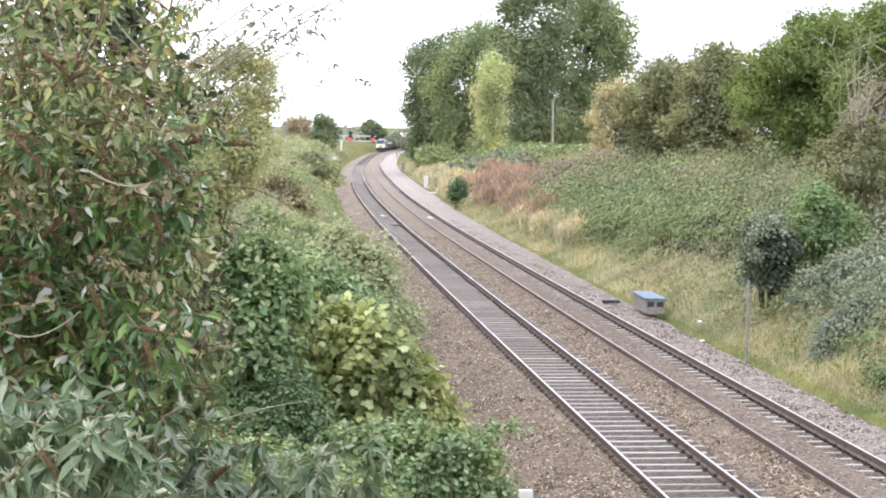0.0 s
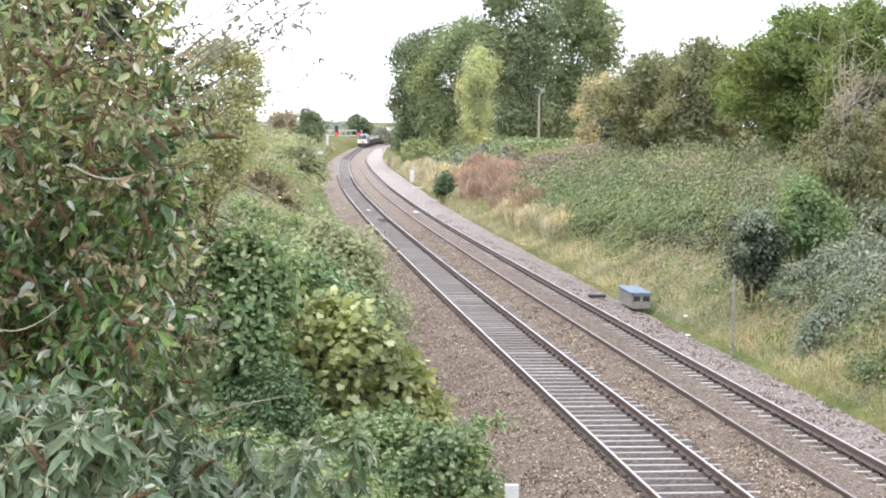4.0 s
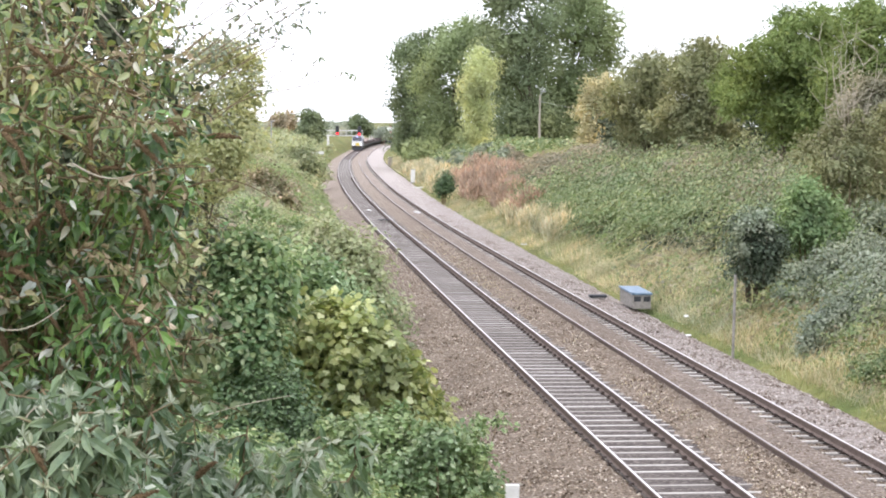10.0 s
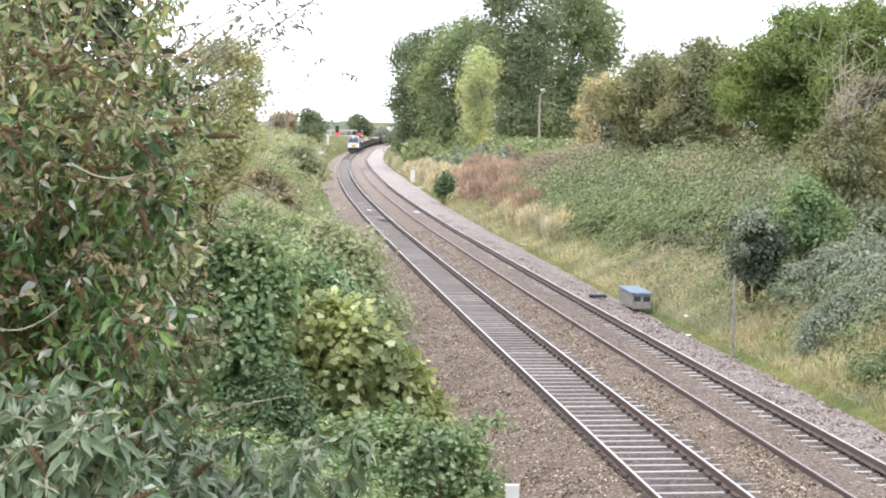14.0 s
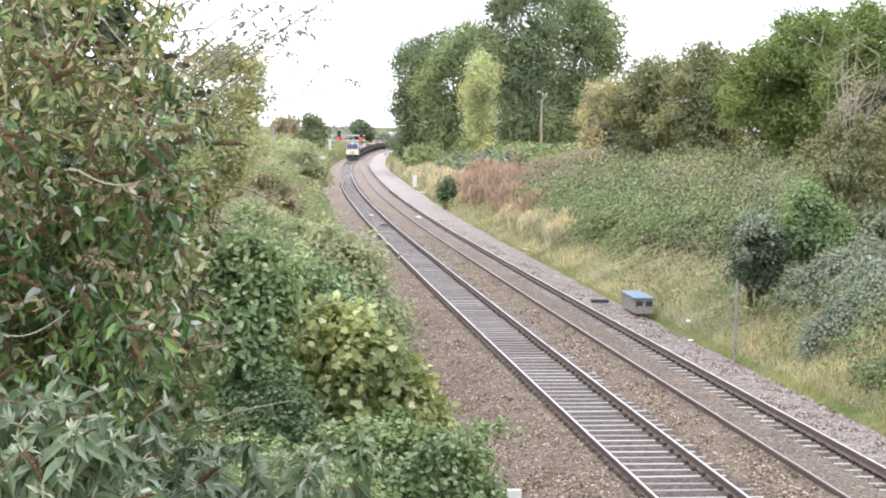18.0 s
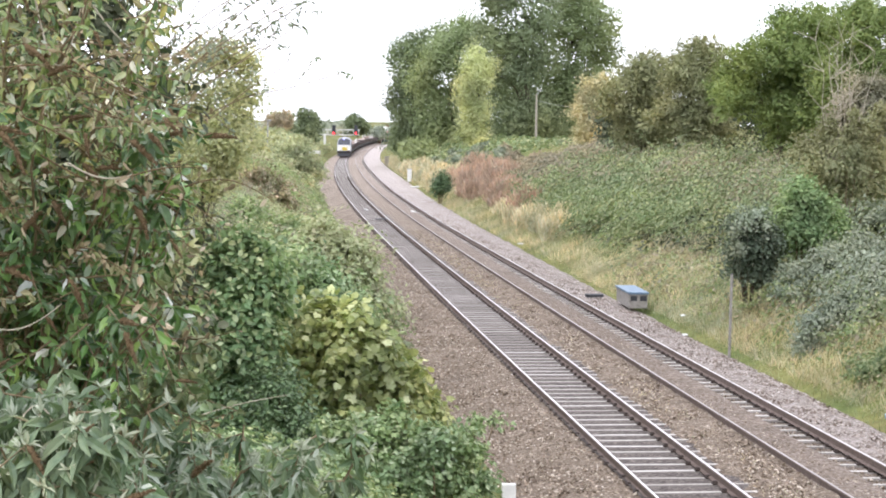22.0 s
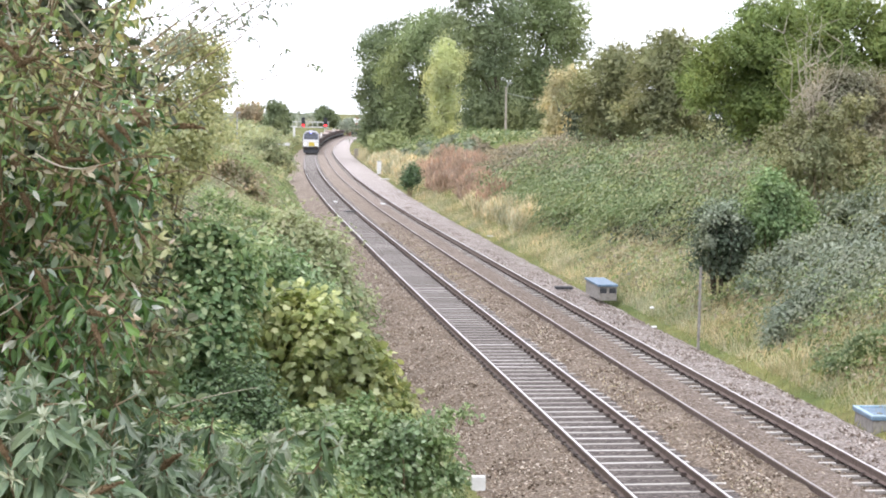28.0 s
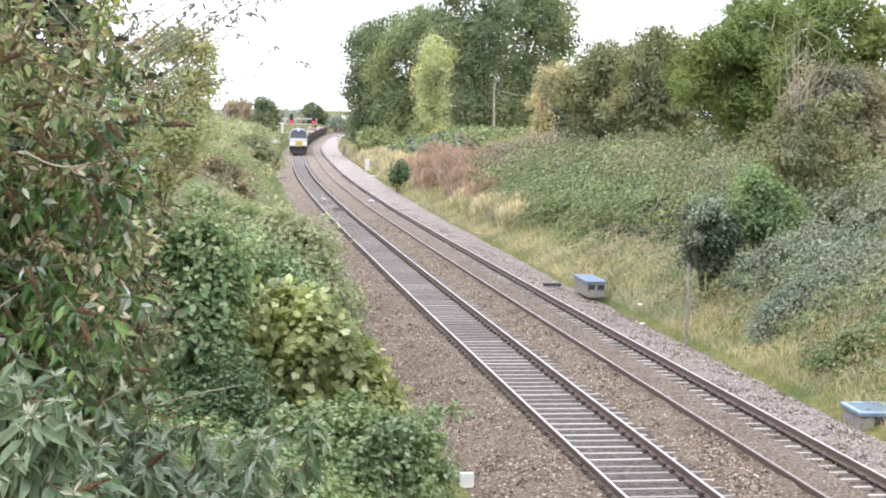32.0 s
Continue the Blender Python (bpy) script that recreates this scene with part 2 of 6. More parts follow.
def ballast_mat(name, tones, stain, paled=(1.55, 1.58, 1.63, 1)):
    """Crushed stone: tones stone by stone, with broad drifts of dirt; distance haze is put into the colour, paler along
    the line.
    """
    m = Mat(name, 0.92, spec=0.25)
    tc = m.n("TexCoord")
    v = m.n("TexVoronoi", Scale=17.0)
    m.link(tc.outputs["Object"], v.inputs["Vector"])
    bw = m.n("SeparateColor")
    m.link(v.outputs["Color"], bw.inputs[0])
    c = m.ramp(bw.outputs[0], [(p, (q[0] * 0.95, q[1] * 0.95, q[2] * 0.97, 1)) for p, q in tones])
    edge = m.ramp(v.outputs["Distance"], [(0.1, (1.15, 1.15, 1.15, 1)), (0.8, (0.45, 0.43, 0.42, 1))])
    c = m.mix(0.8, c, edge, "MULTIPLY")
    broad = m.ramp(m.noise(0.7, 5.0), [(0.3, stain), (0.7, (1.1, 1.08, 1.06, 1))])
    c = m.mix(0.75, c, broad, "MULTIPLY")
    # distance haze painted in: colour pales from 60 to 230 metres along
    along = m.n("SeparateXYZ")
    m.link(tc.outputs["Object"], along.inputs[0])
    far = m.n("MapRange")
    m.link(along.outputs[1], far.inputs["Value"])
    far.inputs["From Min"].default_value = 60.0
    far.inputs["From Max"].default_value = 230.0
    m.color(m.mix(far.outputs[0], c, m.mix(1.0, c, paled, "MULTIPLY")))
    inv = m.n("Math")
    inv.operation = "SUBTRACT"
    inv.inputs[0].default_value = 1.0
    m.link(v.outputs["Distance"], inv.inputs[1])
    m.bump(inv.outputs[0], 0.05, 0.9)
    return m.m


# dark leaf tone that paints the shade in hollows and under growth
M["underleaf"] = leaf_mat("shade_toned_leaf", [srgb(52, 70, 44), srgb(68, 84, 54), srgb(84, 90, 62), srgb(60, 76, 48)], 0.6, 0.1, patch=0.7, gain=1.3, grey=0.2)
# deep green leaf; on the hollow's bush it also paints the shade there
M["shadeleaf"] = leaf_mat("deep_green_shade_toned_leaf", [srgb(48, 74, 40), srgb(64, 94, 50), srgb(84, 114, 66), srgb(56, 82, 44), srgb(116, 140, 96)], 0.42, 0.15, spec=0.45, patch=1.2, gain=1.35, even=0.05, grey=0.14)
# green paled with painted haze for far scrub; lighter near bushes share it
M["hazegreen"] = leaf_mat("pale_green_hazed_leaf", [srgb(124, 146, 90), srgb(142, 160, 104), srgb(160, 170, 116), srgb(132, 150, 106), srgb(160, 156, 118)], 0.6, 0.3, patch=0.2, gain=1.35, even=0.25, grey=0.26)
M["freshleaf"] = leaf_mat("fresh_ivy_leaf", [srgb(78, 114, 60), srgb(104, 138, 78), srgb(136, 162, 106), srgb(92, 124, 66), srgb(168, 186, 144)], 0.42, 0.3, spec=0.45, patch=1.2, gain=1.3, even=0.15, grey=0.2)
M["sapling"] = leaf_mat("sapling_leaf", [srgb(88, 132, 58), srgb(108, 150, 72), srgb(132, 164, 84), srgb(98, 138, 60)], 0.5, 0.4, gain=1.3, even=0.1, grey=0.36)
M["ground"] = ground_mat()
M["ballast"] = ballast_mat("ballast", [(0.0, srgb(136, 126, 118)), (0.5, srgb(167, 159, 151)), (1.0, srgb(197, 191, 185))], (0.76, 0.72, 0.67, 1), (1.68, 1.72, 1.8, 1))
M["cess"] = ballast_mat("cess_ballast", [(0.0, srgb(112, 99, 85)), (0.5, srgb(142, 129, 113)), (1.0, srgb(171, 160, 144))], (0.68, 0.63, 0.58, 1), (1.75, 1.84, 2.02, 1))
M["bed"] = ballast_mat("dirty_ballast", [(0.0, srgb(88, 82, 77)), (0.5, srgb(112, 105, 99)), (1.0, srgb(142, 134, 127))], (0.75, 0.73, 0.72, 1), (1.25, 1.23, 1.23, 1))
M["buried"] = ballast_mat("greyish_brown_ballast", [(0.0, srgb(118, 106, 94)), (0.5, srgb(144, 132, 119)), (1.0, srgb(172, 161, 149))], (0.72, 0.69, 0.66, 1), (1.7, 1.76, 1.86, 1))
M["stone"] = island_mat("ballast_stone", [(0.0, srgb(112, 98, 88)), (0.4, srgb(146, 134, 124)), (0.75, srgb(172, 162, 154)), (1.0, srgb(206, 198, 192))], 0.9)
M["brownstone"] = island_mat("brown_stone", [(0.0, srgb(92, 78, 66)), (0.4, srgb(132, 118, 102)), (0.8, srgb(162, 149, 132)), (1.0, srgb(200, 190, 174))], 0.9)
M["bedstone"] = island_mat("dark_stone", [(0.0, srgb(72, 66, 62)), (0.5, srgb(104, 97, 92)), (1.0, srgb(150, 142, 134))], 0.9)
M["litterleaf"] = island_mat("leaf_litter", [(0.0, srgb(122, 104, 88)), (0.5, srgb(170, 154, 136)), (1.0, srgb(212, 202, 188))], 0.9)
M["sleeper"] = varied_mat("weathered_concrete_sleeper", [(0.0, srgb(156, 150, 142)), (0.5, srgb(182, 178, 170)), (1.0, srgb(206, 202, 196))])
M["railrust"] = plain_mat("rusty_rail_web", srgb(90, 78, 72), srgb(122, 107, 99), 12, 0.85, bump=0.003)
M["railtop"] = plain_mat("polished_rail_head", srgb(200, 196, 194), srgb(228, 225, 222), 3, 0.42, 0.7, stretch=(8, 0.3, 1))
M["raildull"] = plain_mat("dull_rail_head", srgb(158, 150, 146), srgb(188, 181, 176), 3, 0.36, 0.75, stretch=(8, 0.3, 1))
M["iron"] = plain_mat("rusty_iron", srgb(48, 40, 36), srgb(72, 60, 54), 20, 0.85)
M["galv"] = plain_mat("galvanised_steel", srgb(140, 142, 142), srgb(176, 178, 178), 10, 0.5, 0.4)
# sleeper sides, a darker grey than the tops
M["sleeperside"] = varied_mat("darker_sleeper_side", [(0.0, srgb(98, 92, 87)), (0.5, srgb(112, 106, 100)), (1.0, srgb(126, 120, 114))])
M["concrete"] = plain_mat("grey_concrete", srgb(120, 116, 110), srgb(158, 154, 148), 7, 0.9, bump=0.01)
M["bluelid"] = plain_mat("faded_blue_plastic", srgb(84, 108, 130), srgb(122, 146, 166), 5, 0.4)
M["palelid"] = plain_mat("pale_blue_plastic", srgb(150, 178, 196), srgb(176, 198, 212), 5, 0.45)
M["teal"] = plain_mat("teal_plastic", srgb(60, 150, 160), srgb(90, 178, 184), 5, 0.4)
M["darkgrey"] = plain_mat("dark_grey_paint", srgb(44, 46, 50), srgb(64, 66, 70), 5, 0.6)
M["white"] = plain_mat("white_paint", srgb(206, 206, 204), srgb(232, 232, 230), 4, 0.5)
M["palewood"] = plain_mat("weathered_pole_wood", srgb(140, 132, 120), srgb(176, 170, 158), 6, 0.85, stretch=(1, 1, 0.1))
M["rail_yellow"] = plain_mat("warning_yellow_paint", srgb(198, 176, 70), srgb(214, 194, 96), 3, 0.5)
M["navy"] = plain_mat("navy_blue_paint", srgb(84, 86, 98), srgb(112, 114, 126), 3, 0.4)
M["silverpaint"] = plain_mat("silver_grey_paint", srgb(150, 150, 156), srgb(182, 182, 188), 3, 0.4, 0.2)
M["glass"] = plain_mat("dark_cab_glass", srgb(44, 48, 58), srgb(64, 70, 82), 2, 0.12, spec=0.8)
M["lamp"] = glow_mat("headlamp", (0.85, 0.88, 1.0, 1), 2.5)
M["toplamp"] = glow_mat("bluish_headlamp", (0.42, 0.42, 1.0, 1), 1.6)
M["red"] = glow_mat("red_signal_light", (1.0, 0.04, 0.05, 1), 5.0)
M["wagon"] = plain_mat("grimy_wagon_paint", srgb(78, 70, 68), srgb(112, 102, 98), 2, 0.8)
M["load"] = plain_mat("wagon_load", srgb(150, 134, 126), srgb(188, 172, 162), 1.2, 0.9, bump=0.05)
M["brickred"] = plain_mat("red_brick", srgb(150, 96, 84), srgb(176, 120, 106), 1.5, 0.9)
M["window"] = plain_mat("window_glass", srgb(60, 66, 74), srgb(84, 92, 100), 1, 0.1, spec=0.7)

# ---- the line of the railway ----
KNOT = np.array([-120, 0, 70, 110, 150, 190, 230, 270, 310, 350, 390, 440, 500, 600, 1000.0])
BEND = np.array([0, 0.000141, 9e-05, 9.1e-05, 0.000369, 0.00032, 0.000117, 9.3e-05, 0.000189, 0.000197, 0.000125, 0.000165, 0.00025, 0.00031, 0.0003])
ZKNOT, ZVAL = np.array([-120, 0, 100, 200, 300, 400, 500, 600, 1000.0]), np.array([0.02, 0.02, -0.2, 0.12, -0.36, -0.65, -0.5, -0.35, 0.3])
GAP, GAUGE = 3.162, 1.505
SS = np.arange(-120.0, 1000.1, 1.0)
_k = np.interp(SS, KNOT, BEND) * (SS >= 0)
TH = np.concatenate([[0], np.cumsum((_k[1:] + _k[:-1]) / 2)])
_m = (TH[1:] + TH[:-1]) / 2
XS = 6.402 + np.concatenate([[0], np.cumsum(np.sin(_m))])
YS = -100.0 + np.concatenate([[0], np.cumsum(np.cos(_m))])
_w = np.hanning(41)
ZS = np.convolve(np.pad(np.interp(SS, ZKNOT, ZVAL), 20, mode="edge"), _w / _w.sum(), "valid")


def on_line(s, o, z=0.0):
    """A point s metres along and o metres to the right of the first rail."""
    th = np.interp(s, SS, TH)
    return np.stack([np.interp(s, SS, XS) + o * np.cos(th), np.interp(s, SS, YS) - o * np.sin(th), np.interp(s, SS, ZS) + z], -1)


def line_pose(s, o, z=0.0):
    p = on_line(s, o, z)
    return pose(p[0], p[1], p[2], 0, 0, -math.degrees(float(np.interp(s, SS, TH))))


def rail_x(y):
    x = np.interp(y, YS, XS)
    return x + np.maximum(y - YS[-1], 0) * math.tan(TH[-1])


rng = np.random.default_rng(7)


def waves(x, y, scale, seed, octaves=4):
    """Smooth bumps between -1 and 1."""
    r = np.random.default_rng(seed)
    v, amp, tot = 0, 1.0, 0.0
    for i in range(octaves):
        for _ in range(3):
            a, ph = r.uniform(0, 2 * math.pi), r.uniform(0, 6.28)
            fr = 2 * math.pi / scale * 1.9 ** i * r.uniform(0.7, 1.3)
            v = v + amp * np.sin((x * math.cos(a) + y * math.sin(a)) * fr + ph)
            tot += amp
        amp *= 0.5
    return v / tot * 1.8


PO = np.array([-4000, -120, -40, -16, -10, -6.5, -4.5, -2.6, -1.9, -0.6, 5.5, 6.2, 6.8, 7.4, 9.0, 12.0, 16.0, 20.0, 30, 60, 150, 4000.0])
PZ = np.array([3.2, 3.2, 3.4, 3.3, 3.0, 2.1, 1.2, -0.25, -0.48, -0.62, -0.62, -0.5, -0.3, -0.12, 0.6, 1.9, 3.2, 3.9, 4.2, 4.3, 4.0, 3.2])


def widen(y):
    """How much wider the far ballast shoulder grows along the line."""
    return np.interp(y, [60, 75, 105, 180, 300], [0.0, 0.15, 0.55, 1.15, 1.25])




def height(x, y):
    """The ground: a shallow cutting with the line on its floor."""
    x, y = np.asarray(x, float), np.asarray(y, float)
    o = x - rail_x(y)
    z = np.interp(o - widen(y) * np.clip((o - 5.4) / 0.8, 0, 1), PO, PZ)
    near = np.clip((16 - y) / 14, 0, 1)
    near = near * near * (3 - 2 * near)
    z = np.where(o < -2.6, z + near * np.clip((-2.6 - o) / 3.0, 0, 1) * np.maximum(4.2 - z, 0), z)
    rough = np.clip((np.abs(o - 2.4) - 5.0) / 4.0, 0, 1)
    z = z + rough * (0.28 * waves(x, y, 9.0, 3) + 0.08 * waves(x, y, 2.2, 4))
    far = np.clip((y - 560) / 500, 0, 1)
    flat = np.interp(y, YS, ZS)
    z = np.where(y > 560, z * (1 - far) + far * (2.0 + waves(x, y, 600, 8, 2)), z)
    hill = np.clip((np.hypot(x, y) - 1100) / 2400, 0, 1)
    return z + flat + 7 * hill * hill * (1.0 + 0.5 * waves(x, y, 1500, 9, 2))


# ---- mesh helpers ----


def mesh_of(name, verts, faces, mat, smooth=False):
    """verts (n, 3); faces: an array (m, k) of equal polygons."""
    me = bpy.data.meshes.new(name)
    verts, faces = np.asarray(verts, np.float32), np.asarray(faces, np.int32)
    k = faces.shape[1]
    me.vertices.add(len(verts))
    me.vertices.foreach_set("co", verts.ravel())
    me.loops.add(faces.size)
    me.loops.foreach_set("vertex_index", faces.ravel())
    me.polygons.add(len(faces))
    me.polygons.foreach_set("loop_start", np.arange(0, faces.size, k, dtype=np.int32))
    me.polygons.foreach_set("use_smooth", np.full(len(faces), smooth, dtype=bool))
    me.update(calc_edges=True)
    if mat is not None:
        me.materials.append(mat)
    return me


def thing(name, place=(0, 0, 0), label="", category="", group="", kind="", rz=0.0):
    ob = new(name)
    ob.empty_display_size = 0.2
    ob.matrix_basis = pose(*[float(c) for c in place], 0, 0, rz)
    return tagged(ob, label, category, group, kind)


def attach(name, me, parent, label="", m=None):
    ob = new(name, me)
    if parent is not None:
        ob.parent = parent
    if m is not None:
        ob.matrix_basis = m
    if label:
        ob["label"] = label
    return ob


def part(name, bm, mat, parent, label="", smooth=False):
    me = bpy.data.meshes.new(name)
    bm.to_mesh(me)
    bm.free()
    me.materials.append(mat)
    if smooth:
        for p in me.polygons:
            p.use_smooth = True
    return attach(name, me, parent, label)


def box_bm(x, y, z, sx, sy, sz, bevel=0.0, bm=None, turn=None):
    """A box with its middle at x, y, z."""
    bm = bm or bmesh.new()
    m = Matrix.Translation((x, y, z)) @ (turn or Matrix()) @ Matrix.Diagonal((sx, sy, sz, 1))
    v = bmesh.ops.create_cube(bm, size=1, matrix=m)["verts"]
    if bevel:
        bmesh.ops.bevel(bm, geom=list({e for q in v for e in q.link_edges}), offset=bevel, segments=2, affect="EDGES", profile=0.6)
    return bm


def rod_bm(a, b, r1, r2=None, sides=10, bm=None):
    bm = bm or bmesh.new()
    a, b = Vector(a), Vector(b)
    m = Matrix.Translation((a + b) / 2) @ (b - a).to_track_quat("Z", "Y").to_matrix().to_4x4()
    bmesh.ops.create_cone(bm, cap_ends=True, segments=sides, radius1=r1, radius2=r1 if r2 is None else r2, depth=(b - a).length, matrix=m)
    return bm


def prism_bm(profile, x0, x1, bm=None):
    """A profile in y, z swept along x."""
    bm = bm or bmesh.new()
    a = [bm.verts.new((x0, y, z)) for y, z in profile]
    b = [bm.verts.new((x1, y, z)) for y, z in profile]
    n = len(profile)
    bm.faces.new(a[::-1])
    bm.faces.new(b)
    for i in range(n):
        bm.faces.new((a[i], a[(i + 1) % n], b[(i + 1) % n], b[i]))
    bmesh.ops.recalc_face_normals(bm, faces=bm.faces[:])
    return bm


def unit(v):
    return v / np.maximum(np.linalg.norm(v, axis=-1, keepdims=True), 1e-9)


def tubes(name, paths, mat, sides=6):
    """Tapered tubes: each path is (points (n, 3), radii (n))."""
    vs, fs, base = [], [], 0
    for pts, rad in paths:
        pts, rad = np.asarray(pts, float), np.asarray(rad, float)
        tan = unit(np.gradient(pts, axis=0))
        ref = np.where(np.abs(tan[:, 2:3]) > 0.9, np.array([[1.0, 0, 0]]), np.array([[0, 0, 1.0]]))
        u = unit(np.cross(tan, ref))
        w = np.cross(tan, u)
        ang = np.arange(sides) / sides * 2 * math.pi
        ring = pts[:, None] + rad[:, None, None] * (np.cos(ang)[None, :, None] * u[:, None] + np.sin(ang)[None, :, None] * w[:, None])
        n = len(pts)
        vs.append(ring.reshape(-1, 3))
        i, j = np.meshgrid(np.arange(n - 1), np.arange(sides), indexing="ij")
        q = np.stack([i * sides + j, i * sides + (j + 1) % sides, (i + 1) * sides + (j + 1) % sides, (i + 1) * sides + j], -1).reshape(-1, 4)
        fs.append(q + base)
        base += n * sides
    return mesh_of(name, np.concatenate(vs), np.concatenate(fs), mat, True)


# leaf outlines: along, across, up; faces
LANCE = (np.array([[0, 0, 0], [0.25, 0.42, 0.03], [0.25, 0, -0.03], [0.25, -0.42, 0.03], [0.6, 0.42, -0.03], [0.6, 0, -0.1], [0.6, -0.42, -0.03], [1, 0, -0.3]]),
         [[0, 2, 1, 1], [0, 3, 2, 2], [2, 5, 4, 1], [3, 6, 5, 2], [5, 7, 4, 4], [6, 7, 5, 5]])
BROAD = (np.array([[0, 0, 0], [0.12, 0.5, 0.05], [0.55, 0.52, 0.03], [1, 0, -0.14], [0.55, -0.52, 0.03], [0.12, -0.5, 0.05], [0.5, 0, -0.06]]),
         [[0, 6, 2, 1], [6, 3, 2, 2], [0, 5, 4, 6], [6, 4, 3, 3]])
HEXLEAF = (np.array([[0, 0, 0], [0.35, 0.5, 0.08], [1, 0, -0.1], [0.35, -0.5, 0.08]]), [[0, 2, 1], [0, 3, 2]])
OVAL = (np.array([[0, 0, 0], [0.28, 0.46, 0.06], [0.68, 0.4, 0.03], [1, 0, -0.12], [0.68, -0.4, 0.03], [0.28, -0.46, 0.06]]), [[0, 3, 2, 1], [0, 5, 4, 3]])
LOBED = (np.array([[0.42, 0, -0.05], [0, 0, 0], [-0.1, 0.36, 0.02], [0.2, 0.44, 0.03], [0.46, 0.56, -0.05], [0.66, 0.36, 0.02], [1, 0, -0.16], [0.66, -0.36, 0.02], [0.46, -0.56, -0.05], [0.2, -0.44, 0.03], [-0.1, -0.36, 0.02]]),
         [[0, 2, 1], [0, 3, 2], [0, 4, 3], [0, 5, 4], [0, 6, 5], [0, 7, 6], [0, 8, 7], [0, 9, 8], [0, 10, 9], [0, 1, 10]])
BLADE = (np.array([[0, 0.5, 0], [0, -0.5, 0], [0.55, 0.3, 0.03], [0.55, -0.3, 0.03], [1, 0, 0.16]]), [[0, 1, 3], [0, 3, 2], [2, 3, 4]])


def fix_faces(shape):
    return [[i for k, i in enumerate(f) if k == 0 or i != f[k - 1]] for f in shape[1]]


def leaf_mesh(name, P, D, N, L, W, shape, mat):
    """One mesh of many leaves at P, pointing along D, facing N."""
    tv = shape[0]
    tris = []
    for f in fix_faces(shape):
        tris.append(f[:3])
        if len(f) == 4:
            tris.append([f[0], f[2], f[3]])
    tris = np.array(tris)
    a = unit(D)
    b = unit(np.cross(N, a))
    c = np.cross(a, b)
    L, W = np.broadcast_to(L, len(P)), np.broadcast_to(W, len(P))
    V = P[:, None] + (tv[None, :, 0:1] * L[:, None, None]) * a[:, None] + (tv[None, :, 1:2] * W[:, None, None]) * b[:, None] + (tv[None, :, 2:3] * L[:, None, None]) * c[:, None]
    F = tris[None] + (np.arange(len(P)) * len(tv))[:, None, None]
    return mesh_of(name, V.reshape(-1, 3), F.reshape(-1, 3), mat)


def ball(n, r):
    return unit(r.normal(size=(n, 3)))


def lobes_leaves(lobes, n, size, r, droop=0.2, shell=0.35, aspect=0.6, floor=None, ruffle=0.38):
    """Leaves spread over the outer part of a set of lobes (x, y, z, rx, ry, rz)."""
    lobes = np.asarray(lobes, float)
    area = (lobes[:, 3] * lobes[:, 4] * lobes[:, 5]) ** (2 / 3)
    pick = r.choice(len(lobes), n, p=area / area.sum())
    d = ball(n, r)
    d[:, 2] = np.where(d[:, 2] < -0.3, -d[:, 2], d[:, 2])
    rad = 1 - shell * r.random(n) ** 1.4 + 0.12 * r.normal(size=n) * 0.6
    lb = lobes[pick]
    P = lb[:, :3] + d * lb[:, 3:6] * rad[:, None]
    N = unit(d + ruffle * r.normal(size=(n, 3)) + np.array([0, 0, 0.4]))
    D = np.cross(N, r.normal(size=(n, 3))) + d * 0.4
    D[:, 2] -= droop
    L = size * r.uniform(0.6, 1.35, n)
    inner = int(n * 0.16)
    rad = r.uniform(0.15, 0.75, inner)
    P[:inner] = lb[:inner, :3] + d[:inner] * lb[:inner, 3:6] * rad[:, None]
    L[:inner] *= 1.8
    if floor is not None:
        keep = P[:, 2] > floor(P[:, 0], P[:, 1]) + 0.02
        P, N, D, L = P[keep], N[keep], D[keep], L[keep]
    return P, D, N, L, L * aspect


def limbs(base, lobes, r, r0, trunk_top, count=10):
    """A trunk with limbs that reach into the lobes."""
    base = np.asarray(base, float)
    top = np.array([base[0] + r.normal() * 0.1, base[1], trunk_top])
    ts = np.linspace(0, 1, 7)[:, None]
    mid = base + (top - base) * ts + np.concatenate([np.zeros((1, 3)), r.normal(size=(6, 3)) * [r0, r0, 0]])
    paths = [(mid, r0 * (1 - 0.75 * ts[:, 0]))]
    for i in r.permutation(len(lobes))[:count]:
        c = np.array(lobes[i][:3])
        k = np.clip((c[2] - base[2]) / max(trunk_top - base[2], 0.1) - 0.3, 0.15, 0.9)
        st = base + (top - base) * k
        u = np.linspace(0, 1, 6)[:, None]
        pts = st + (c - st) * u + np.array([0, 0, 1.0]) * np.sin(u * math.pi) * 0.08 * np.linalg.norm(c - st) + r.normal(size=(6, 3)) * 0.02 * np.linalg.norm(c - st) * u
        paths.append((pts, np.maximum(r0 * 0.4 * (1 - u[:, 0]), 0.006)))
    return paths


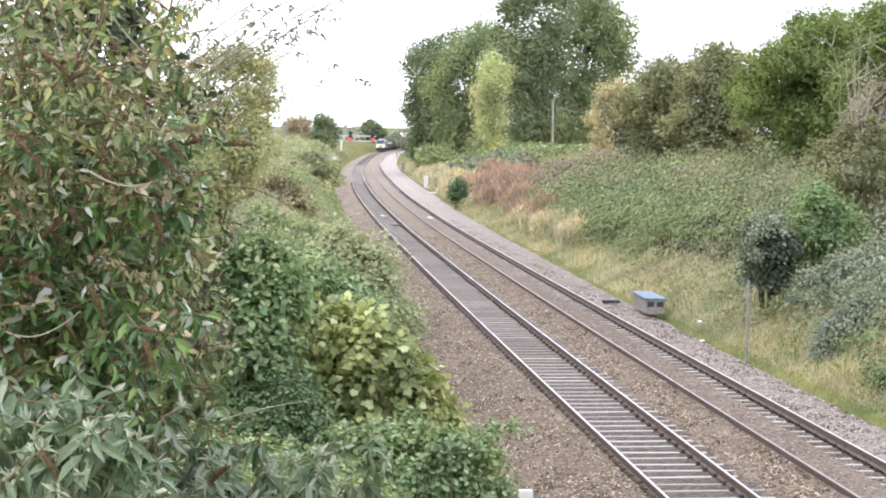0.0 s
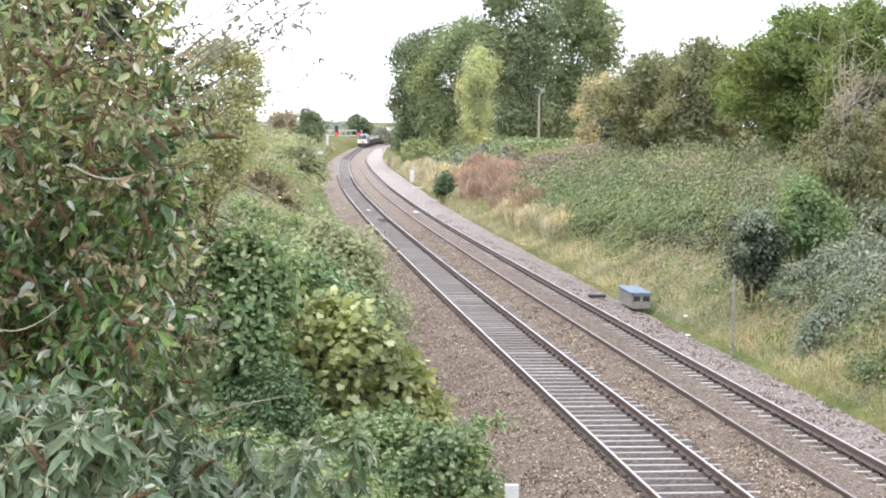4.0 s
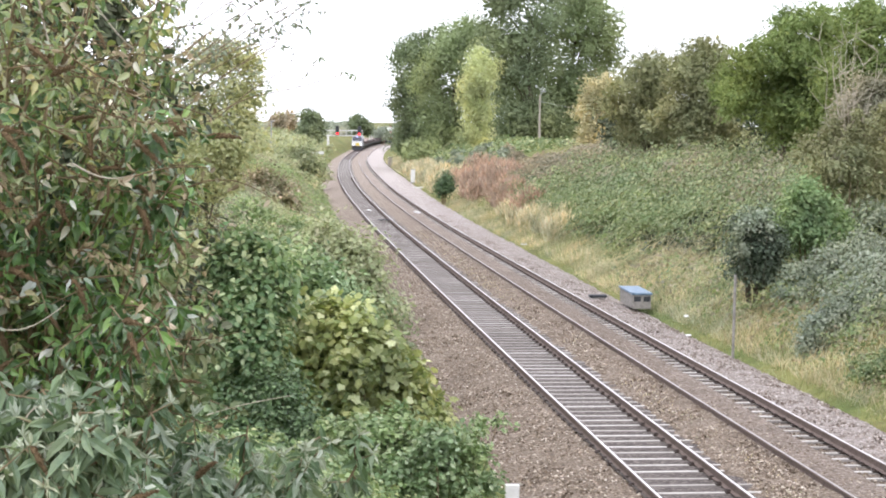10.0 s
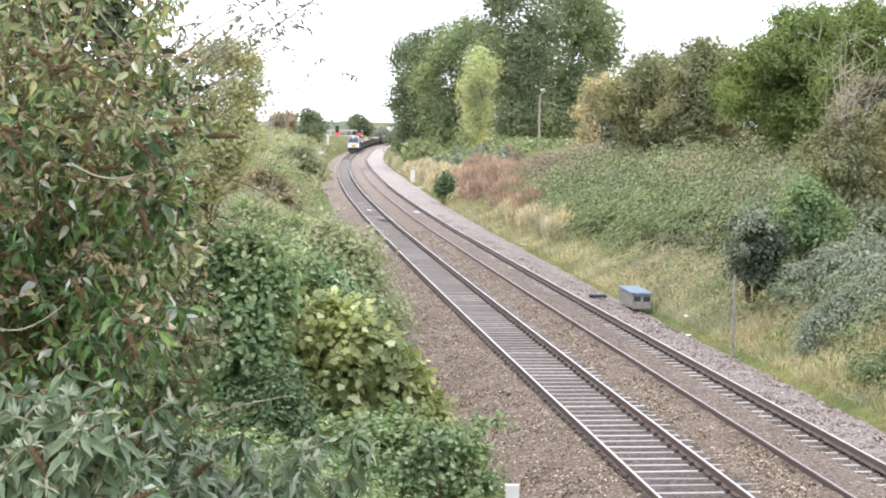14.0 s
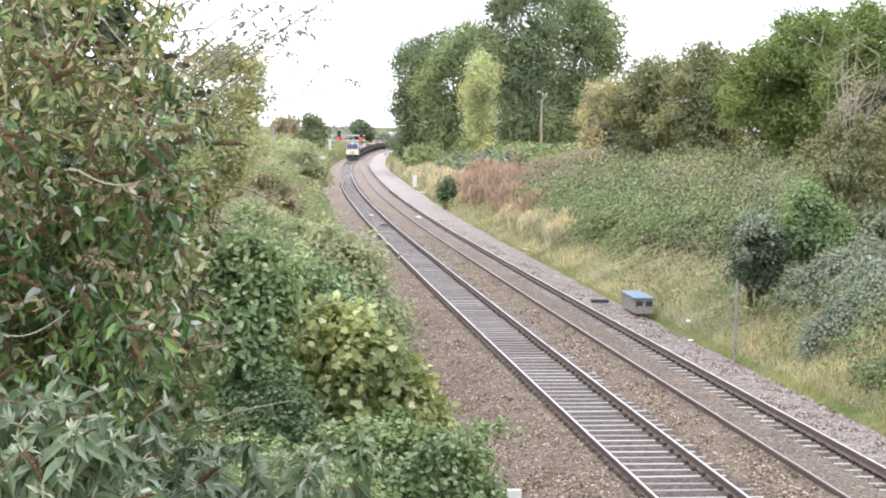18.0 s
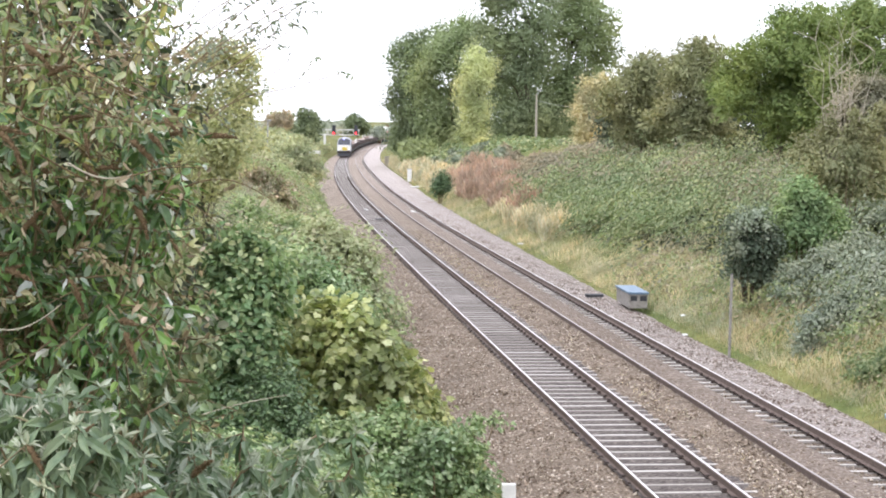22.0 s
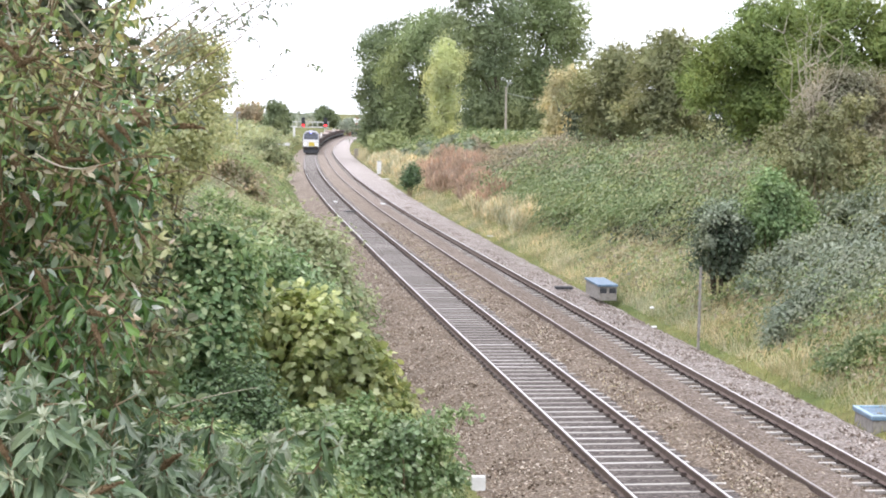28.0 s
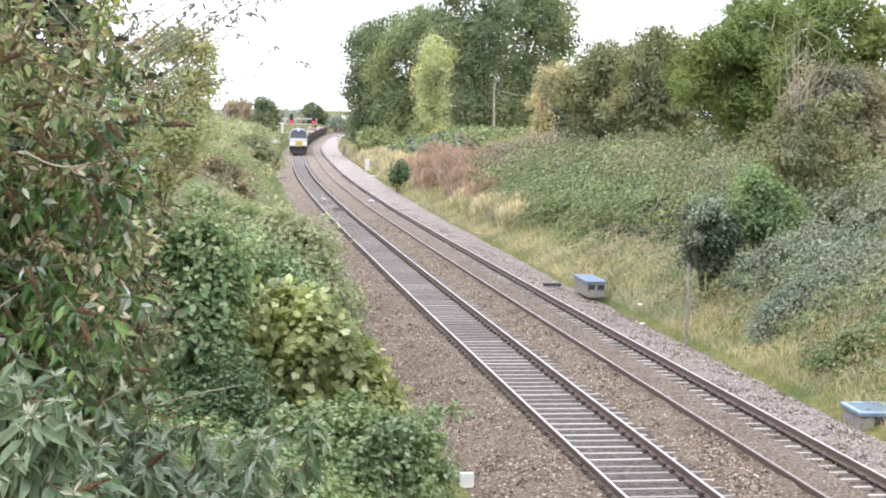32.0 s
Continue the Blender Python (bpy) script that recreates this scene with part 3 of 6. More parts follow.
def crown_leaves(bigs, n, leaf, clump, r, aspect, floor, tall=0.8, per=60, ragged=0.1, heart=1.3):
    """Leaves in many small tufts spread through a crown: most near its outside, some deep inside it."""
    b = np.asarray(bigs, float)
    size = (b[:, 3] * b[:, 4] * b[:, 5]) ** (1 / 3)
    m = max(n // per, 8)
    pick = r.choice(len(b), m, p=size ** 2.3 / (size ** 2.3).sum())
    d = ball(m, r)
    d[:, 2] = np.where(d[:, 2] < -0.5, -d[:, 2], d[:, 2])
    rad = r.random(m) ** 0.32 * r.uniform(0.93, 1.07, m)
    stray = r.random(m) < ragged
    rad[stray] *= r.uniform(1.05, 1.28, stray.sum())
    C = b[pick, :3] + d * b[pick, 3:6] * rad[:, None]
    mid = b[:, :3].mean(0)
    out = unit(0.55 * d + 0.45 * unit((C - mid) / (np.ptp(b[:, :3], axis=0) + size.mean())))
    R = clump * r.uniform(0.55, 1.4, m)
    k = r.integers(0, m, n)
    g = ball(n, r) * (r.random((n, 1)) ** 0.45 * 1.75)
    P = C[k] + g * R[k, None] * np.array([0.55, 0.55, 0.55 * tall]) - np.array([0, 0, 0.12]) * (g[:, :2] ** 2).sum(1)[:, None] * R[k, None]
    N = unit(out[k] * 0.5 + 0.6 * g + np.array([0, 0, 0.45]) + 0.35 * r.normal(size=(n, 3)))
    D = np.cross(N, r.normal(size=(n, 3))) + out[k] * 0.5 + 0.3 * g
    D[:, 2] -= 0.3
    L = leaf * r.uniform(0.6, 1.4, n)
    inner = int(n * 0.15)
    q = r.choice(len(b), inner, p=size ** 3 / (size ** 3).sum())
    P[:inner] = b[q, :3] + ball(inner, r) * b[q, 3:6] * (r.random(inner) ** 0.5 * 0.7)[:, None]
    L[:inner] *= heart
    keep = P[:, 2] > floor(P[:, 0], P[:, 1]) + 0.02
    P, N, D, L = P[keep], N[keep], D[keep], L[keep]
    return P, D, N, L, L * aspect


def clumps(bigs, r, per=11, k=0.48, spires=3):
    """Break large lobes into many smaller ones on their outsides, for a billowing outline."""
    out = []
    for x, y, z, rx, ry, rz in bigs:
        d = ball(per, r) + np.array([0, -0.15, 0.25])
        d = unit(d) * r.uniform(0.6, 0.9, (per, 1))
        s = k * r.uniform(0.65, 1.3, per)
        for i in range(per):
            out.append((x + d[i, 0] * rx, y + d[i, 1] * ry, z + d[i, 2] * rz, rx * s[i], ry * s[i], rz * s[i] * 0.85))
        out.append((x, y, z, rx * 0.6, ry * 0.6, rz * 0.6))
    high = sorted(bigs, key=lambda q: -q[2] - q[5])[: max(1, len(bigs) // 3)]
    for x, y, z, rx, ry, rz in high:
        for _ in range(spires):
            a = r.uniform(0, 6.28)
            out.append((x + math.cos(a) * rx * 0.6, y + math.sin(a) * ry * 0.5, z + rz * r.uniform(0.75, 1.05), rx * 0.13, ry * 0.13, rz * r.uniform(0.3, 0.5)))
    return out


def lobed(name, y, lobes, leaf, n, mat, label, seed, deep=0.35, trunk=0.2, shape=HEXLEAF, category="tree", group="", aspect=0.62, swell=1.12, barked="bark", jitter=0.5, branch_count=12, squash=1.0, stemmed="stem", tuft=2.9, tall=0.8, ragged=0.1):
    """A tree or bush from a few large lobes (x, z, radius) of its crown: trunk or stems into the lobes, many leaves over them."""
    r = np.random.default_rng(seed)
    span = max(q[0] + q[2] for q in lobes) - min(q[0] - q[2] for q in lobes)
    low = sorted(lobes, key=lambda q: q[1])[: max(2, len(lobes) // 3)]
    bx = sum(q[0] for q in low) / len(low)
    g = float(height(bx, y))
    t = thing(name, (bx, y, g), label, category, group)
    if category == "tree":
        more = []
        for x, z, q in lobes:
            for x2, z2, q2 in sorted(lobes, key=lambda w: math.hypot(w[0] - x, w[1] - z))[1:4]:
                more.append(((x + x2) / 2, (z + z2) / 2, 0.45 * (q + q2)))
        lobes = list(lobes) + more[::2]
    bigs = []
    for x, z, q in lobes:
        dy = r.uniform(-1, 1) * span * deep * jitter
        gz = float(height(x, y + dy))
        bigs.append((x - bx, dy, max(z, gz + 0.4 * q) - g, q * swell, q * swell * 1.1, q * squash * swell))
    top = max(q[2] for q in bigs)
    if category == "tree":
        attach("trunk", tubes("trunk", limbs((0, 0, -0.4), bigs, r, trunk, top * 0.85, branch_count), M[barked]), t)
    else:
        for q in bigs[:7]:
            c = np.array(q[:3])
            st = np.array([c[0] * 0.4, c[1] * 0.4, float(height(bx + c[0] * 0.4, y + c[1] * 0.4)) - g - 0.1])
            u = np.linspace(0, 1, 6)[:, None]
            p = st + (c + [0, 0, q[5] * 0.6] - st) * u + r.normal(size=(6, 3)) * 0.03 * span * 0.3 * u
            attach("stem", tubes("stem", [(p, trunk * (1 - 0.8 * u[:, 0]) + 0.002)], M[stemmed], 5), t)
    fl = lambda px, py: height(px + bx, py + y) - g
    P, D, N, L, Wd = crown_leaves(bigs, n, leaf, leaf * tuft, r, aspect, fl, tall, ragged=ragged, heart=2.4 if category == "tree" and leaf > 0.08 else 1.3)
    attach("crown" if category == "tree" else "foliage", leaf_mesh("crown", P, D, N, L, Wd, shape, mat), t)
    return t


# ---- ground ----


def build_ground():
    ys = np.concatenate([np.arange(-80, 170, 1.0), np.arange(170, 420, 2.5), np.arange(420, 800, 10.0), 800 * 1.09 ** np.arange(0, 21)])
    left = -np.concatenate([np.arange(0, 16, 0.5), np.arange(16, 60, 3.0), 60 * 1.25 ** np.arange(0, 20)])[::-1]
    right = np.concatenate([np.arange(0.4, 24, 0.5), np.arange(24, 80, 3.0), 80 * 1.25 ** np.arange(0, 19)])
    os_ = np.concatenate([left, right])
    O, Y = np.meshgrid(os_, ys)
    X = rail_x(Y) + O
    Z = height(X, Y)
    nx = len(os_)
    i, j = np.meshgrid(np.arange(len(ys) - 1), np.arange(nx - 1), indexing="ij")
    F = np.stack([i * nx + j, i * nx + j + 1, (i + 1) * nx + j + 1, (i + 1) * nx + j], -1).reshape(-1, 4)
    ob = new("ground", mesh_of("ground", np.stack([X, Y, Z], -1).reshape(-1, 3), F, M["ground"], True))
    tagged(ob, "grassy earth cutting with rough banks beside the railway", "ground", kind="structure")


def strip(name, s0, s1, step, prof, mat, label, wob=0.02, seed=1, bury=0.0, spread=False):
    """A ribbon of ballast along the line: prof is (offset, height) from one side to the other."""
    s = np.arange(s0, s1, step)
    o, z = np.array([p[0] for p in prof], float), np.array([p[1] for p in prof], float)
    S, O = np.meshgrid(s, o, indexing="ij")
    Zz = np.broadcast_to(z, S.shape)
    if spread:
        O = O + widen(S + 20) * np.clip((O - 5.4) / 0.8, 0, 1)
    P = on_line(S, O, 0.0)
    P[..., 2] += bury * np.clip((S - 42) / 40, 0, 1)
    wob = wob * np.where(O < 0, np.clip((-0.15 - O) / 0.7, 0.12, 1), 1)
    P[..., 2] += Zz + wob * waves(P[..., 0], P[..., 1], 1.3, seed) + wob * 0.6 * waves(P[..., 0], P[..., 1], 0.45, seed + 1, 2)
    edge = np.zeros(len(o))
    edge[0], edge[-1] = o[0] < -1, o[-1] > 6
    P[..., 0] += edge * 0.18 * waves(P[..., 0], P[..., 1], 2.5, seed + 2)
    n = len(o)
    i, j = np.meshgrid(np.arange(len(s) - 1), np.arange(n - 1), indexing="ij")
    F = np.stack([i * n + j, i * n + j + 1, (i + 1) * n + j + 1, (i + 1) * n + j], -1).reshape(-1, 4)
    ob = new(name, mesh_of(name, P.reshape(-1, 3), F, mat, True))
    return tagged(ob, label, "ballast", kind="structure")


build_ground()
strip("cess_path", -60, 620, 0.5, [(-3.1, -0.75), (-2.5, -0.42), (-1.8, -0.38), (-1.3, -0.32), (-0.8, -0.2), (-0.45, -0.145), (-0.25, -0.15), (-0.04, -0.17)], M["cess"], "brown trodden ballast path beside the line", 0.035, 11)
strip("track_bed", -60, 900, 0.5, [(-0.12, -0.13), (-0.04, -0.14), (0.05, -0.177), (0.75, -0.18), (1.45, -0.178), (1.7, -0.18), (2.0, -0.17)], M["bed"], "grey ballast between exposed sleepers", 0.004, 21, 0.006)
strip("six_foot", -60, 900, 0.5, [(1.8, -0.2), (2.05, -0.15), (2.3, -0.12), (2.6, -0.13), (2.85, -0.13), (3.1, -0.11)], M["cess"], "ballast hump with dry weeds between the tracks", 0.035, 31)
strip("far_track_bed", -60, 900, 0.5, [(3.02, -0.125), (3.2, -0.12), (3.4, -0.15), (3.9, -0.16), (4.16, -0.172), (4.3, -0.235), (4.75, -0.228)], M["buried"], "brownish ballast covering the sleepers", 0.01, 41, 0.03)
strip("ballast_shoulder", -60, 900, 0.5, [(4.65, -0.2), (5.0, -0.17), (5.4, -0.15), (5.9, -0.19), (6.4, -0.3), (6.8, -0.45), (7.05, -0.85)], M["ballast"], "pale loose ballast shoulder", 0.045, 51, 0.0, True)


# ---- tracks ----
RAIL = [(-0.07, -0.159), (0.07, -0.159), (0.07, -0.148), (0.012, -0.125), (0.01, -0.045), (0.033, -0.035), (0.034, -0.006), (0.026, 0.0), (-0.026, 0.0), (-0.034, -0.006), (-0.033, -0.035), (-0.01, -0.045), (-0.012, -0.125), (-0.07, -0.148)]


def rail_mesh(o, prof, mat):
    s = np.concatenate([np.arange(-60, 200, 2.0), np.arange(200, 960, 4.0)])
    pr = np.array(prof)
    S, O = np.meshgrid(s, pr[:, 0] + o, indexing="ij")
    P = on_line(S, O)
    P[..., 2] += pr[:, 1]
    n = len(pr)
    i, j = np.meshgrid(np.arange(len(s) - 1), np.arange(n), indexing="ij")
    F = np.stack([i * n + j, i * n + (j + 1) % n, (i + 1) * n + (j + 1) % n, (i + 1) * n + j], -1).reshape(-1, 4)
    return mesh_of("rail", P.reshape(-1, 3), F, mat)


def sleeper_mesh():
    bm = bmesh.new()
    prof = [(-0.14, -0.2), (0.14, -0.2), (0.125, -0.012), (0.058, 0.016), (-0.058, 0.016), (-0.125, -0.012)]
    prism_bm(prof, -1.25, 1.25, bm)
    me = bpy.data.meshes.new("sleeper")
    bm.to_mesh(me)
    bm.free()
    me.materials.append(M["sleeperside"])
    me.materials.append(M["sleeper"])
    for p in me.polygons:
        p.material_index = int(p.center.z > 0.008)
    return me


def chair_mesh():
    bm = bmesh.new()
    box_bm(0, 0, 0.02, 0.28, 0.15, 0.03, bm=bm)
    for sgn in (-1, 1):
        prism_bm([(-0.06, 0.03), (0.06, 0.03), (0.045, 0.068), (-0.045, 0.068)], sgn * 0.05, sgn * 0.11, bm)
    me = bpy.data.meshes.new("rail_chair")
    bm.to_mesh(me)
    bm.free()
    me.materials.append(M["iron"])
    return me


SLEEPER, CHAIR = sleeper_mesh(), chair_mesh()


def build_track(o, label, depth, single, seed):
    r = np.random.default_rng(seed)
    t = thing("railway_track", on_line(0, o + GAUGE / 2), label, "track", "tracks", "structure")
    inv = t.matrix_basis.inverted()
    for k in (0, GAUGE):
        bright = M["railtop"] if (o == 0 or k > 0) else M["raildull"]
        rail = attach("rail", rail_mesh(o + k, RAIL, M["railrust"]), t, "rusty rail with a worn bright head", inv)
        top = rail_mesh(o + k, [(-0.02, 0.0025), (-0.02, -0.004), (0.026, -0.004), (0.026, 0.0025)], bright)
        attach("running_surface", top, rail, "polished steel running surface")
    s, n = -2.0 - 0.65 * 90, -90
    far_v, far_f = [], []
    sv = np.array([v.co[:] for v in SLEEPER.vertices])
    while s < 330:
        ob_z = depth + r.normal() * 0.004
        m = line_pose(s, o + GAUGE / 2 + r.normal() * 0.012, ob_z) @ pose(0, 0, 0, r.normal() * 0.4, r.normal() * 0.25, r.normal() * 0.5)
        if 0 <= n < single:
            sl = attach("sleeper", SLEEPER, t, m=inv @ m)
            for k in (-GAUGE / 2, GAUGE / 2):
                attach("rail_chair", CHAIR, sl, m=pose(k, 0, 0.0))
        else:
            p = (np.array(m) @ np.c_[sv, np.ones(len(sv))].T).T[:, :3]
            far_v.append(p)
            far_f.append(n)
        s += 0.65
        n += 1
    if far_v:
        k = len(sv)
        quads = [[i, (i + 1) % 6, 6 + (i + 1) % 6, 6 + i] for i in range(6)]
        F = np.concatenate([np.array(quads) + i * k for i in range(len(far_v))])
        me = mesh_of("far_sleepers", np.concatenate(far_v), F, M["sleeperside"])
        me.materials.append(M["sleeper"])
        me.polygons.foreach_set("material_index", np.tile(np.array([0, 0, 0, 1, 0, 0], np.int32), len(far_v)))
        ob = attach("far_sleepers", me, t, m=inv)
        ob["kind"] = "stuff"
    return t


# ---- loose stones ----
STONE = (np.array([[1, 0, 0.1], [-0.9, 0.2, 0], [0.1, 0.9, -0.1], [-0.1, -1, 0.1], [0.1, 0.1, 0.75], [0, 0, -0.7]]),
         np.array([[0, 2, 4], [2, 1, 4], [1, 3, 4], [3, 0, 4], [0, 3, 5], [2, 0, 5]]))


def stones(name, s0, s1, o0, o1, zf, n, size, mat, label, seed, power=1.6):
    r = np.random.default_rng(seed)
    s = s0 + (s1 - s0) * r.random(n) ** power
    o = r.uniform(o0, o1, n)
    P = on_line(s, o)
    P[:, 2] += np.interp(o, [a for a, b in zf], [b for a, b in zf])
    q = r.normal(size=(n, 4))
    q /= np.linalg.norm(q, axis=1, keepdims=True)
    w, x, y, z = q.T
    R = np.stack([1 - 2 * (y * y + z * z), 2 * (x * y - w * z), 2 * (x * z + w * y), 2 * (x * y + w * z), 1 - 2 * (x * x + z * z), 2 * (y * z - w * x), 2 * (x * z - w * y), 2 * (y * z + w * x), 1 - 2 * (x * x + y * y)], -1).reshape(n, 3, 3)
    sc = size * r.uniform(0.5, 1.4, (n, 1)) * r.uniform(0.7, 1.2, (n, 3))
    V = np.einsum("nij,nkj->nki", R, STONE[0][None] * sc[:, None]) + P[:, None]
    F = STONE[1][None] + (np.arange(n) * 6)[:, None, None]
    ob = new(name, mesh_of(name, V.reshape(-1, 3), F.reshape(-1, 3), mat))
    return tagged(ob, label, "stones", kind="stuff")


stones("ballast_stones", 4, 110, 4.7, 6.6, [(4.7, -0.19), (5.4, -0.15), (5.9, -0.19), (6.4, -0.3), (6.8, -0.45)], 13000, 0.037, M["stone"], "loose pale ballast stones on the shoulder", 61)
stones("ballast_stones", 4, 90, 1.95, 3.1, [(1.95, -0.18), (2.05, -0.15), (2.3, -0.12), (2.6, -0.13), (2.85, -0.13), (3.1, -0.11)], 8000, 0.032, M["brownstone"], "loose brown stones between the tracks", 62)
stones("ballast_stones", 4, 80, -2.5, -0.12, [(-2.5, -0.42), (-1.8, -0.38), (-1.3, -0.32), (-0.8, -0.2), (-0.45, -0.15), (-0.25, -0.155), (-0.1, -0.165)], 11000, 0.033, M["brownstone"], "loose brown stones on the path", 63)
stones("ballast_stones", 4, 60, 0.06, 1.45, [(0, -0.2), (1.6, -0.2)], 2500, 0.024, M["bedstone"], "loose dark stones between sleepers", 64)
stones("ballast_stones", 4, 80, 3.1, 4.5, [(3.1, -0.13), (3.4, -0.155), (3.9, -0.165), (4.2, -0.2), (4.5, -0.225)], 7000, 0.026, M["brownstone"], "loose stones over buried sleepers", 65)


def scatter_litter(name, s0, s1, o0, o1, zf, n, size, label, seed):
    """Fallen leaves lying on the stones."""
    r = np.random.default_rng(seed)
    s, o = s0 + (s1 - s0) * r.random(n) ** 1.5, o0 + (o1 - o0) * r.random(n)
    P = on_line(s, o)
    P[:, 2] += np.interp(o, [a for a, c in zf], [c for a, c in zf]) + 0.03
    keep = waves(P[:, 0], P[:, 1], 2.0, seed) > r.uniform(-1.0, 0.8, n)
    P = P[keep]
    k = len(P)
    ob = new(name, leaf_mesh(name, P, r.normal(size=(k, 3)) * [1, 1, 0.25], np.array([0, 0, 1.0]) + 0.45 * r.normal(size=(k, 3)), size * r.uniform(0.5, 1.4, k), size * 0.7, OVAL, M["litterleaf"]))
    return tagged(ob, label, "leaf litter", kind="stuff")


scatter_litter("leaf_litter", 3, 80, -2.4, -0.2, [(-2.4, -0.42), (-1.3, -0.32), (-0.8, -0.2), (-0.45, -0.15), (-0.1, -0.17)], 12000, 0.055, "pale brown fallen leaves on the path", 71)
scatter_litter("leaf_litter", 3, 80, 1.9, 3.05, [(1.9, -0.18), (2.3, -0.12), (2.6, -0.13), (3.05, -0.17)], 9500, 0.052, "pale brown fallen leaves between the tracks", 72)

# ---- beside the line ----


def trough_box(x, y, z, w, d, h, rz, label, slots):
    """A concrete cable chamber with a plastic lid."""
    t = thing("cable_box", (x, y, z), label, "cable box", "cable boxes", rz=rz)
    part("body", box_bm(0, 0, h / 2, w, d, h, 0.02), M["concrete"], t)
    part("lid", box_bm(0, 0, h + 0.035, w + 0.08, d + 0.08, 0.07, 0.015), M["bluelid"], t, "faded blue lid")
    for k in slots:
        part("slot", box_bm(k, -d / 2 - 0.004, h - 0.14, w * 0.36, 0.012, 0.17, 0.003), M["darkgrey"], t)
    return t


trough_box(12.92, 63.33, -0.2, 0.62, 2.81, 0.48, -2, "low grey concrete cable box with a blue lid", (-0.16, 0.16))
b2 = trough_box(13.46, 36.77, -0.54, 0.85, 1.31, 0.46, -3, "low grey concrete cable box with a pale blue lid", (0.1,))
for x, y, w, d in ((-0.42, 0, 0.09, 1.39), (0.42, 0, 0.09, 1.39), (0, -0.65, 0.75, 0.09), (0, 0.65, 0.75, 0.09)):
    part("rim", box_bm(x, y, 0.545, w, d, 0.03, 0.008), M["palelid"], b2, "pale blue lid rim")
part("door", box_bm(0.12, -0.67, 0.26, 0.52, 0.03, 0.38, 0.01), M["darkgrey"], b2, "dark front panel")
part("tag", box_bm(0.36, -0.70, 0.44, 0.14, 0.03, 0.2, 0.01), M["teal"], b2, "teal plastic tag")
slab = thing("trough_lid", (12.1, 66.0, -0.16), "dark concrete trough cover lying on the ballast", "cover")
part("slab", box_bm(0, 0, 0.03, 0.62, 0.35, 0.1, 0.015), M["darkgrey"], slab)


def marker_post(x, y, h):
    t = thing("marker_post", (x, y, -0.2), "thin grey steel post standing in dry grass", "post")
    bm = rod_bm((0, 0, -0.35), (0.03, 0, h), 0.042, 0.04, 10)
    part("shaft", bm, M["concrete"], t)
    part("cap", rod_bm((0.03, 0, h), (0.03, 0, h + 0.03), 0.032, 0.02, 10), M["darkgrey"], t)


marker_post(12.92, 49.9, 2.12)


def cabinet(x, y, w, d, h, label, mat):
    g = float(height(x, y))
    t = thing("lineside_cabinet", (x, y, g - 0.05), label, "cabinet", "lineside cabinets")
    part("case", box_bm(0, 0, h / 2 + 0.1, w, d, h, 0.02), mat, t)
    part("roof", box_bm(0, 0, h + 0.13, w + 0.08, d + 0.08, 0.06, 0.01), M["galv"], t)
    part("plinth", box_bm(0, 0, 0.05, w + 0.1, d + 0.1, 0.14, 0.01), M["concrete"], t)
    part("door", box_bm(0, -d / 2 - 0.012, h / 2 + 0.1, w * 0.8, 0.02, h * 0.85, 0.005), mat, t)


cabinet(16.45, 201, 0.45, 0.4, 1.35, "narrow pale grey lineside cabinet", M["white"])
cabinet(20.0, 288, 0.6, 0.5, 1.5, "weathered buff lineside cabinet", M["palewood"])
pipe = thing("white_pipe", (15.35, 181, float(np.interp(181, YS, ZS)) - 0.1), "short white plastic pipe on the ballast edge", "pipe")
part("tube", rod_bm((-0.45, 0, 0), (0.45, 0.2, 0.02), 0.07), M["white"], pipe)


def flat_mark(x, y, z, w, d, mat, label, name="litter", rz=0.0, h=0.03):
    t = thing(name, (x, y, z), label, "litter", rz=rz)
    bm = box_bm(0, 0, 0, w, d, h, 0.01)
    for v in bm.verts:
        v.co.z += 0.25 * h * math.sin(v.co.x * 40) + 0.3 * h * math.sin(v.co.y * 23)
    part("sheet", bm, mat, t)


flat_mark(7.88, 134.4, -0.2, 0.24, 1.1, M["white"], "pale plate fixed between the rails", "track_plate", h=0.06)
flat_mark(10.9, 129.5, -0.1, 0.3, 1.4, M["white"], "pale plate fixed between the rails", "track_plate", h=0.08)
flat_mark(8.05, 121.0, -0.2, 0.75, 0.9, M["darkgrey"], "dark rubber mat between the rails", "track_mat", h=0.05)
flat_mark(12.75, 54.5, -0.25, 0.16, 0.12, M["white"], "scrap of white litter on the ballast edge")
flat_mark(13.6, 95.5, -0.15, 0.3, 0.3, M["white"], "crumpled white litter at the ballast edge")
flat_mark(13.3, 57.2, 0.05, 0.14, 0.14, M["white"], "scrap of white litter in the grass")
for x, y, rz, n in ((5.1, 128, 60, 0.8), (5.0, 118, 75, 0.9)):
    t = thing("fallen_branch", (x, y, float(height(x, y)) + 0.12), "dark fallen branch beside the path", "branch", rz=rz)
    part("wood", rod_bm((-n / 2, 0, 0), (n / 2, 0, 0.12), 0.04, 0.015, 7), M["bark"], t)
pm = thing("white_post", (4.28, 31.1, float(height(4.28, 31.1))), "small white marker block at the path edge", "marker")
part("block", box_bm(0, 0, 0.1, 0.24, 0.14, 0.32, 0.01), M["white"], pm)


